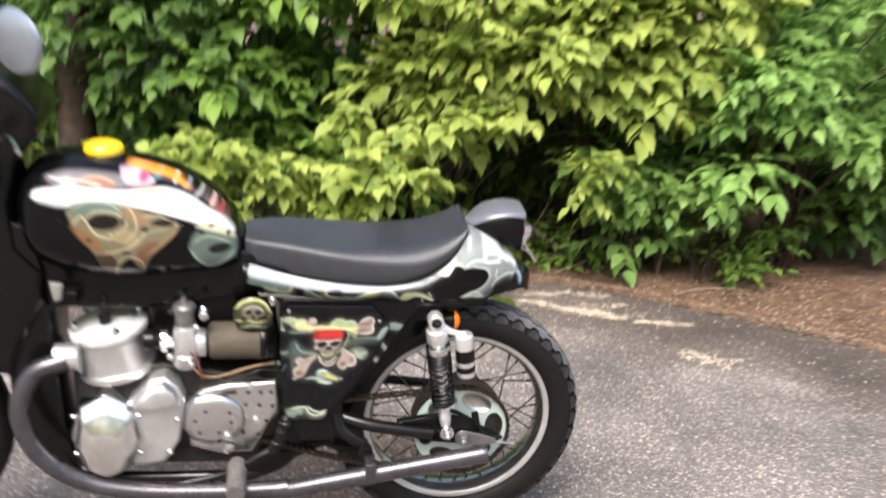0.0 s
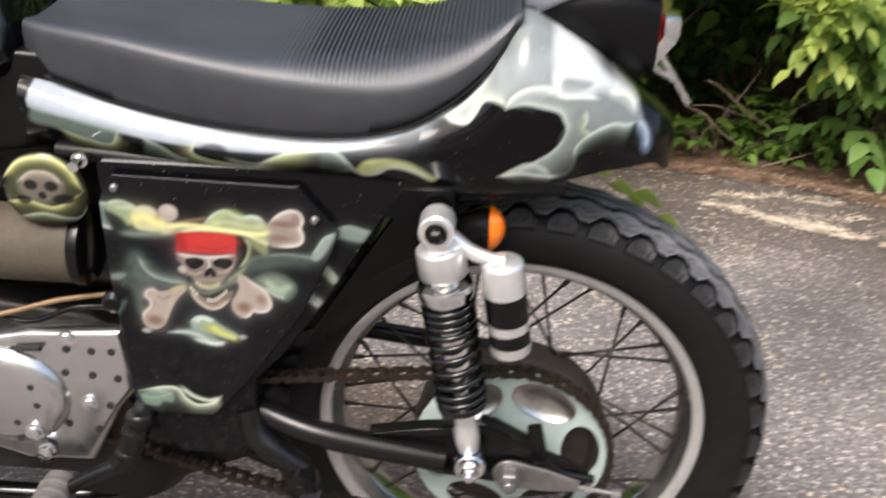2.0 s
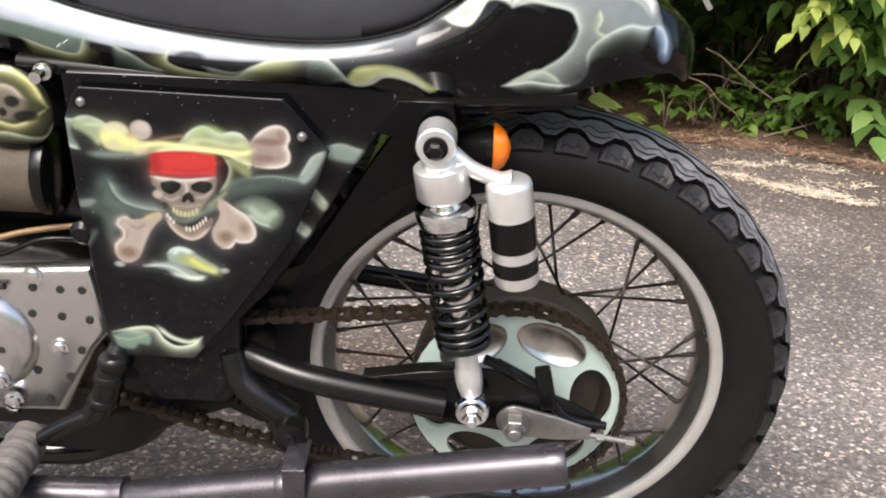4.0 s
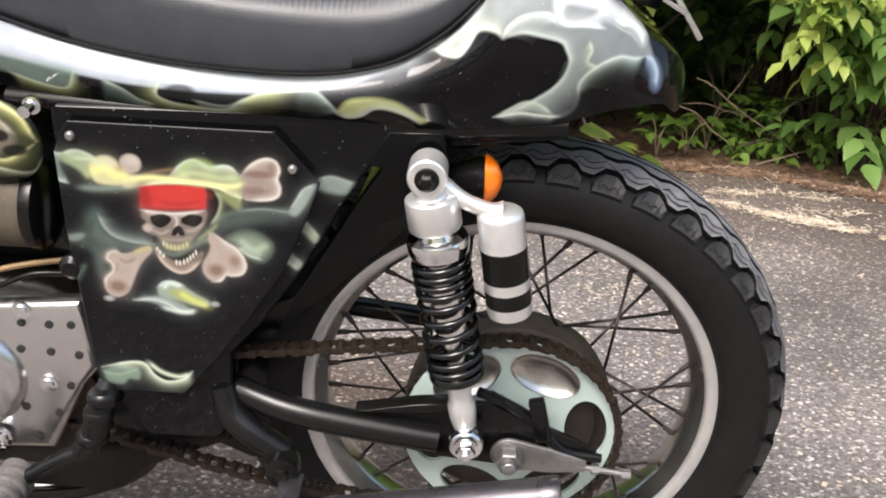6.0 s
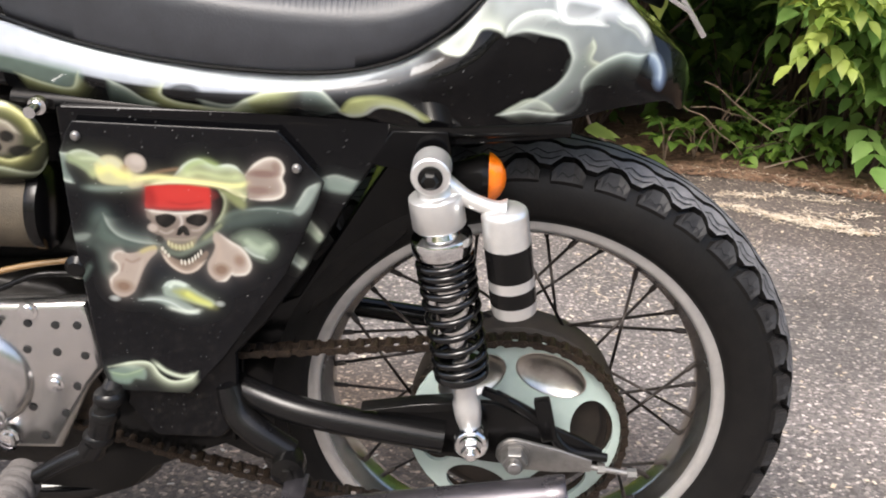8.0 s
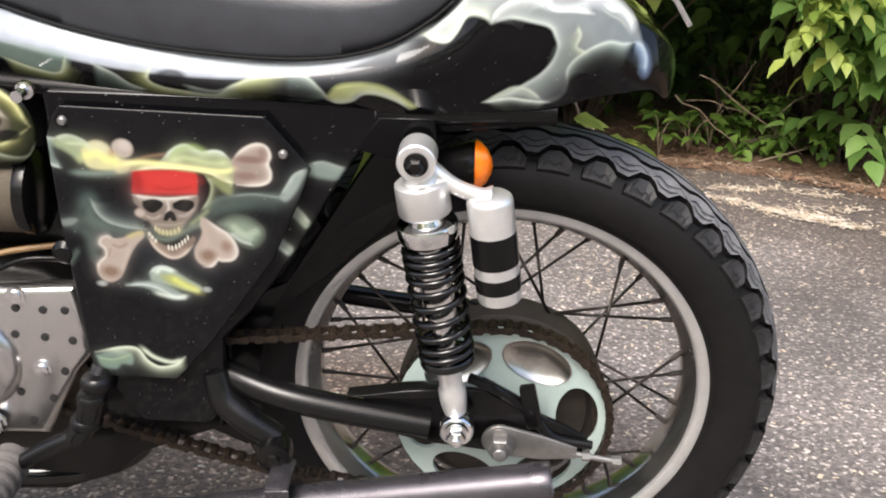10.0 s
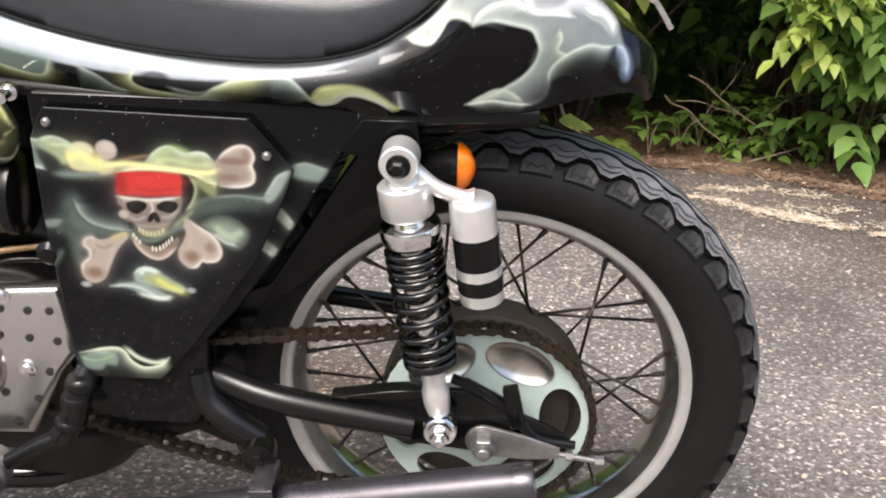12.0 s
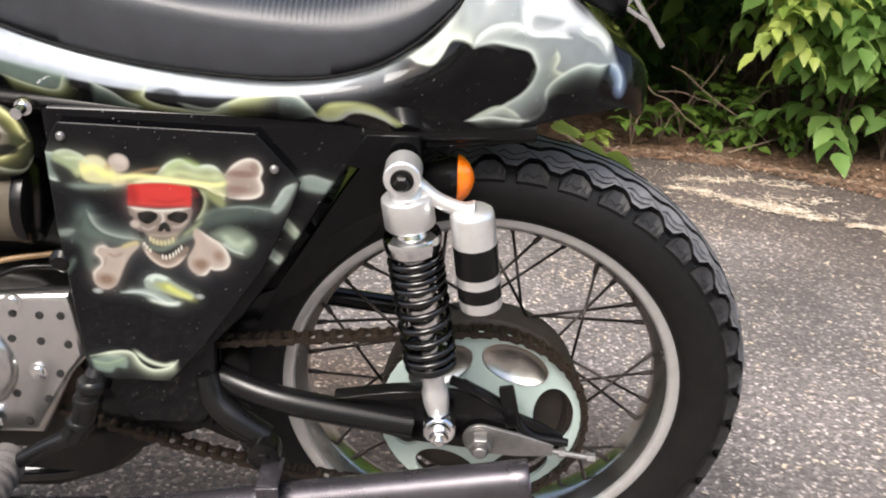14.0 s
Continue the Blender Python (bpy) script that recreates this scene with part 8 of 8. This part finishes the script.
# ---- verge ----
def strewn(name, n, where, size, material, label, rng, lift=0.0, flat=0.25, heading=None):
    """Needles and chaff that nobody could count: thin bent strips lying on the ground."""
    V, F = [], []
    k = 0
    while k < n:
        x, y, z = where(rng)
        a = rng.uniform(0, math.pi) if heading is None else heading + rng.gauss(0, 0.7)
        l, w = size[0] * rng.uniform(0.5, 1.4), size[1] * rng.uniform(0.6, 1.5)
        c, s = math.cos(a), math.sin(a)
        t = rng.uniform(-flat, flat) * l
        z += lift + abs(t) * 0.5
        for u, h in ((-0.5, -t / 2), (0, 0.12 * l * rng.random() * flat * 2), (0.5, t / 2)):
            for v in (-0.5, 0.5):
                V.append((x + c * u * l - s * v * w, y + s * u * l + c * v * w, z + h + 0.003))
        b = 6 * k
        F += [(b, b + 1, b + 3, b + 2), (b + 2, b + 3, b + 5, b + 4)]
        k += 1
    ob = mesh_part(name, V, F, material, None, "", False)
    return tagged(ob, label, "litter", kind="stuff")


def on_verge(rng):
    x = rng.uniform(-4, 3.2)
    d = rng.random() ** 1.3 * 1.2 - 0.07
    z = -0.03 if d > 0.03 else 0.0
    nx = 0.55 if x > 0.9 else 0.1
    return x + d * nx, edge_y(x) + d, z


def on_rim(rng):
    x = rng.uniform(-4, 3.2)
    return x, edge_y(x) - rng.random() ** 3 * 0.22 + 0.04, 0.0


strewn("pine_straw", 14000, on_verge, (0.06, 0.0025), M_STRAW, "brown pine straw along the verge", _r, 0.0, 0.22)
strewn("leaf_litter", 36000, on_verge, (0.02, 0.009), M_STRAW, "reddish-brown dead leaf scraps covering the verge", _r, 0.0, 0.35)
strewn("edge_chaff", 1500, on_rim, (0.03, 0.0022), M_PALE, "pale chaff washed against the asphalt edge", _r)


def strip_of(pts, width, rng, heaps=28):
    """Places in small heaps scattered along a line."""
    line = np.array(spline(pts, 12))
    mids = []
    for _ in range(heaps):
        q = line[rng.randrange(len(line))]
        mids.append((q[0] + rng.gauss(0, width), q[1] + rng.gauss(0, width), rng.uniform(0.006, 0.022)))

    def where(rng):
        x, y, s = mids[int(len(mids) * rng.random() ** 1.5)]
        return x + rng.gauss(0, s * 1.4), y + rng.gauss(0, s), 0.0
    return where


for _n, _w, _a, _l, _pts in (
        (760, 0.016, -0.6, 0.024, [(0.66, 1.98), (0.76, 1.87), (0.87, 1.79), (1.0, 1.70), (1.12, 1.64), (1.3, 1.57)]),
        (150, 0.05, -0.6, 0.02, [(0.66, 1.95), (0.87, 1.82), (1.12, 1.68), (1.3, 1.6)]),
        (90, 0.014, 0.1, 0.024, [(0.72, 2.05), (0.80, 2.05), (0.87, 2.07)]),
        (80, 0.013, -0.3, 0.024, [(0.9, 2.07), (1.0, 2.03), (1.08, 2.01)]),
        (60, 0.012, 0.0, 0.022, [(0.98, 1.86), (1.06, 1.85), (1.13, 1.86)])):
    strewn("washed_chaff", _n, strip_of(_pts, _w, _r), (_l, 0.0036), M_PALE, "pale splinters of chaff washed into a streak on the asphalt", _r, 0.0, 0.2, _a)
strewn("dry_leaf_patch", 130, strip_of([(1.18, 1.18), (1.24, 1.13), (1.32, 1.10)], 0.028, _r), (0.035, 0.004), M_PALE, "dry pale leaf scraps on the asphalt", _r)


def behind_wheel(rng):
    while True:
        x, y = rng.uniform(-0.2, 0.9), rng.uniform(0.7, 2.2)
        if noise.noise(Vector((x * 4, y * 4, 1.7))) > 0.05 + 0.25 * rng.random():
            return x, y, 0.0


strewn("scattered_chaff", 480, behind_wheel, (0.014, 0.003), M_PALE, "thin pale chaff scattered over the asphalt", _r, 0.0, 0.2)


def grit(rng):
    return rng.uniform(-1.6, 2.6), rng.uniform(-0.6, 2.3), 0.0


strewn("grit", 3500, grit, (0.009, 0.005), M_PALE, "pale grit and seed husks scattered on the asphalt", _r)


def twig(pts, r, label="thin dead twig lying on the verge"):
    ob = part("twig", tube(pts, [r * (1 - 0.6 * k / (len(pts) - 1)) for k in range(len(pts))], 6, 4), M_TWIG)
    return tagged(ob, label, "twig", "twigs on the verge")


twig([(0.66, 2.62, 0.2), (0.69, 2.62, 0.17), (0.75, 2.60, 0.15), (0.81, 2.6, 0.09), (0.87, 2.6, 0.05), (0.91, 2.62, 0.0)], 0.0032, "bare dead branch propped in the undergrowth")
twig([(0.70, 2.62, 0.18), (0.79, 2.63, 0.18), (0.85, 2.62, 0.16), (0.9, 2.62, 0.15), (0.94, 2.61, 0.14)], 0.0022, "bare dead branch propped in the undergrowth")
twig([(0.75, 2.66, 0.27), (0.8, 2.64, 0.25), (0.86, 2.62, 0.2), (0.93, 2.62, 0.15), (1.01, 2.6, 0.1), (1.07, 2.6, 0.06), (1.14, 2.58, 0.0)], 0.0032, "bare dead branch propped in the undergrowth")
twig([(0.86, 2.62, 0.2), (0.91, 2.63, 0.27), (0.95, 2.66, 0.33)], 0.002, "bare dead branch propped in the undergrowth")
twig([(1.03, 2.62, 0.12), (1.11, 2.62, 0.2), (1.21, 2.64, 0.23)], 0.002, "bare dead branch propped in the undergrowth")
twig([(0.95, 2.45, 0.0), (1.12, 2.56, 0.02), (1.34, 2.74, 0.04)], 0.0038)
twig([(1.45, 2.05, 0.0), (1.62, 2.1, 0.015), (1.85, 2.05, 0.02)], 0.0035)


def tree(base, h, r, lean, rng):
    root = tagged(new("tree"), "dark reddish-brown tree trunk behind the shrubs", "tree")
    root.location = base
    bm = tube([(0, 0, -0.1), (lean * 0.3, 0, h * 0.3), (lean, 0.1, h)], [r * 1.25, r, r * 0.6], 18, 8)
    for v in bm.verts:
        k = 1 + 0.12 * noise.noise(Vector((v.co.x * 9, v.co.y * 9, v.co.z * 3)))
        v.co.x, v.co.y = v.co.x * k, v.co.y * k
    part("trunk", bm, M_BARK, root)
    bm = bmesh.new()
    leaves = []
    for k in range(9):
        a, z = rng.uniform(0, 6.28), h * rng.uniform(0.55, 1.0)
        tip = Vector((lean + math.cos(a) * 1.3, 0.1 + abs(math.sin(a)) * 1.1, z + rng.uniform(0.2, 0.9)))
        add_tube(bm, [(lean * z / h, 0.05, z - 0.2), tuple((Vector((lean, 0.05, z)) + tip) / 2), tuple(tip)], [r * 0.4, r * 0.25, 0.012], 8, 3)
        for _ in range(160):
            o = tip + Vector((rng.gauss(0, .4), rng.gauss(0, .35), rng.gauss(0, .3)))
            leaves.append((o, (rng.uniform(-1, 1), rng.uniform(-1, .3), rng.uniform(-1, .2)), rng.uniform(-.6, .6), rng.uniform(.7, 1.3)))
    part("limb", bm, M_BARK, root)
    leaves_mesh("crown", leaves, 0.11, 0.065, M_LEAF_G, root)
    return root


tree((-1.55, 3.15, 0), 4.2, 0.085, 0.1, _r)
tree((-2.05, 3.5, 0), 4.6, 0.11, -0.1, _r)


def sign_board():
    root = tagged(new("sign_board"), "small weathered grey board on a post, half hidden by leaves", "sign")
    root.location = (-1.05, 3.15, 0)
    part("board", box((0, 0, 1.05), (0.24, 0.012, 0.3), 0.004), M_GREYBOX, root)
    part("post", box((0.0, 0.025, 0.58), (0.045, 0.03, 1.2), 0.004), M_BARK, root)


sign_board()


def seedling(x, y, n, s, material, rng):
    """A low plant: a rosette of leaves on short stalks."""
    root = tagged(new("seedling"), "small bright green seedling growing on the verge", "plant", "seedlings on the verge")
    root.location = (x, y, -0.03)
    leaves = []
    for k in range(n):
        a, h, d = 6.283 * k / n + rng.uniform(-.4, .4), s * rng.uniform(0.5, 1.3), s * rng.uniform(0.2, 0.7)
        tip = (d * math.cos(a), d * math.sin(a), h)
        part("stalk", tube([(0, 0, 0), (tip[0] * 0.4, tip[1] * 0.4, h * 0.75), tip], 0.0018, 5, 2), M_TWIG, root)
        for j in (-0.8, 0, 0.8):
            leaves.append((tip, (math.cos(a + j), math.sin(a + j), rng.uniform(-0.35, 0.25)), rng.uniform(-.3, .3), rng.uniform(0.7, 1.1)))
    leaves_mesh("foliage", leaves, 0.075, 0.05, material, root)


for _x, _y, _n, _s, _m in ((0.62, 2.62, 6, 0.13, M_LEAF_G), (0.74, 2.68, 5, 0.11, M_LEAF_G), (0.84, 2.78, 7, 0.16, M_LEAF_G), (0.44, 2.5, 4, 0.07, M_LEAF_Y), (1.08, 2.72, 6, 0.14, M_LEAF_G), (1.3, 2.66, 6, 0.13, M_LEAF_SHADED), (1.55, 2.55, 6, 0.12, M_LEAF_SHADED), (-0.3, 2.7, 6, 0.14, M_LEAF_G)):
    seedling(_x, _y, _n, _s, _m, _r)


def sprig():
    """A broken-off leafy sprig, caught under the tail behind the tyre."""
    root = tagged(new("leafy_sprig"), "yellow-green leafy sprig caught under the motorcycle's tail", "sprig")
    root.location = (0.042, 0.0, 0.703)
    part("stem", tube([(0.0, 0.0, 0.0), (0.03, 0.10, -0.05), (0.06, 0.17, -0.118), (0.12, 0.20, -0.160), (0.17, 0.22, -0.20)], [0.0025, 0.0022, 0.002, 0.0016, 0.0012], 6, 4), M_TWIG, root)
    leaves = []
    for x, y, z, dx, dz, size in ((0.045, 0.16, -0.112, 1.0, -0.2, 1.0), (0.06, 0.18, -0.125, 0.9, 0.1, 0.8), (0.09, 0.19, -0.145, 1.0, -0.3, 1.1), (0.12, 0.20, -0.160, 0.7, -0.7, 0.9), (0.13, 0.21, -0.162, 1.0, -0.35, 1.1), (0.17, 0.22, -0.198, 1.0, -0.5, 0.9)):
        leaves.append(((x, y, z), (dx, -0.2, dz), 0.9, size))
    leaves_mesh("foliage", leaves, 0.045, 0.033, M_LEAF_Y, root)


sprig()
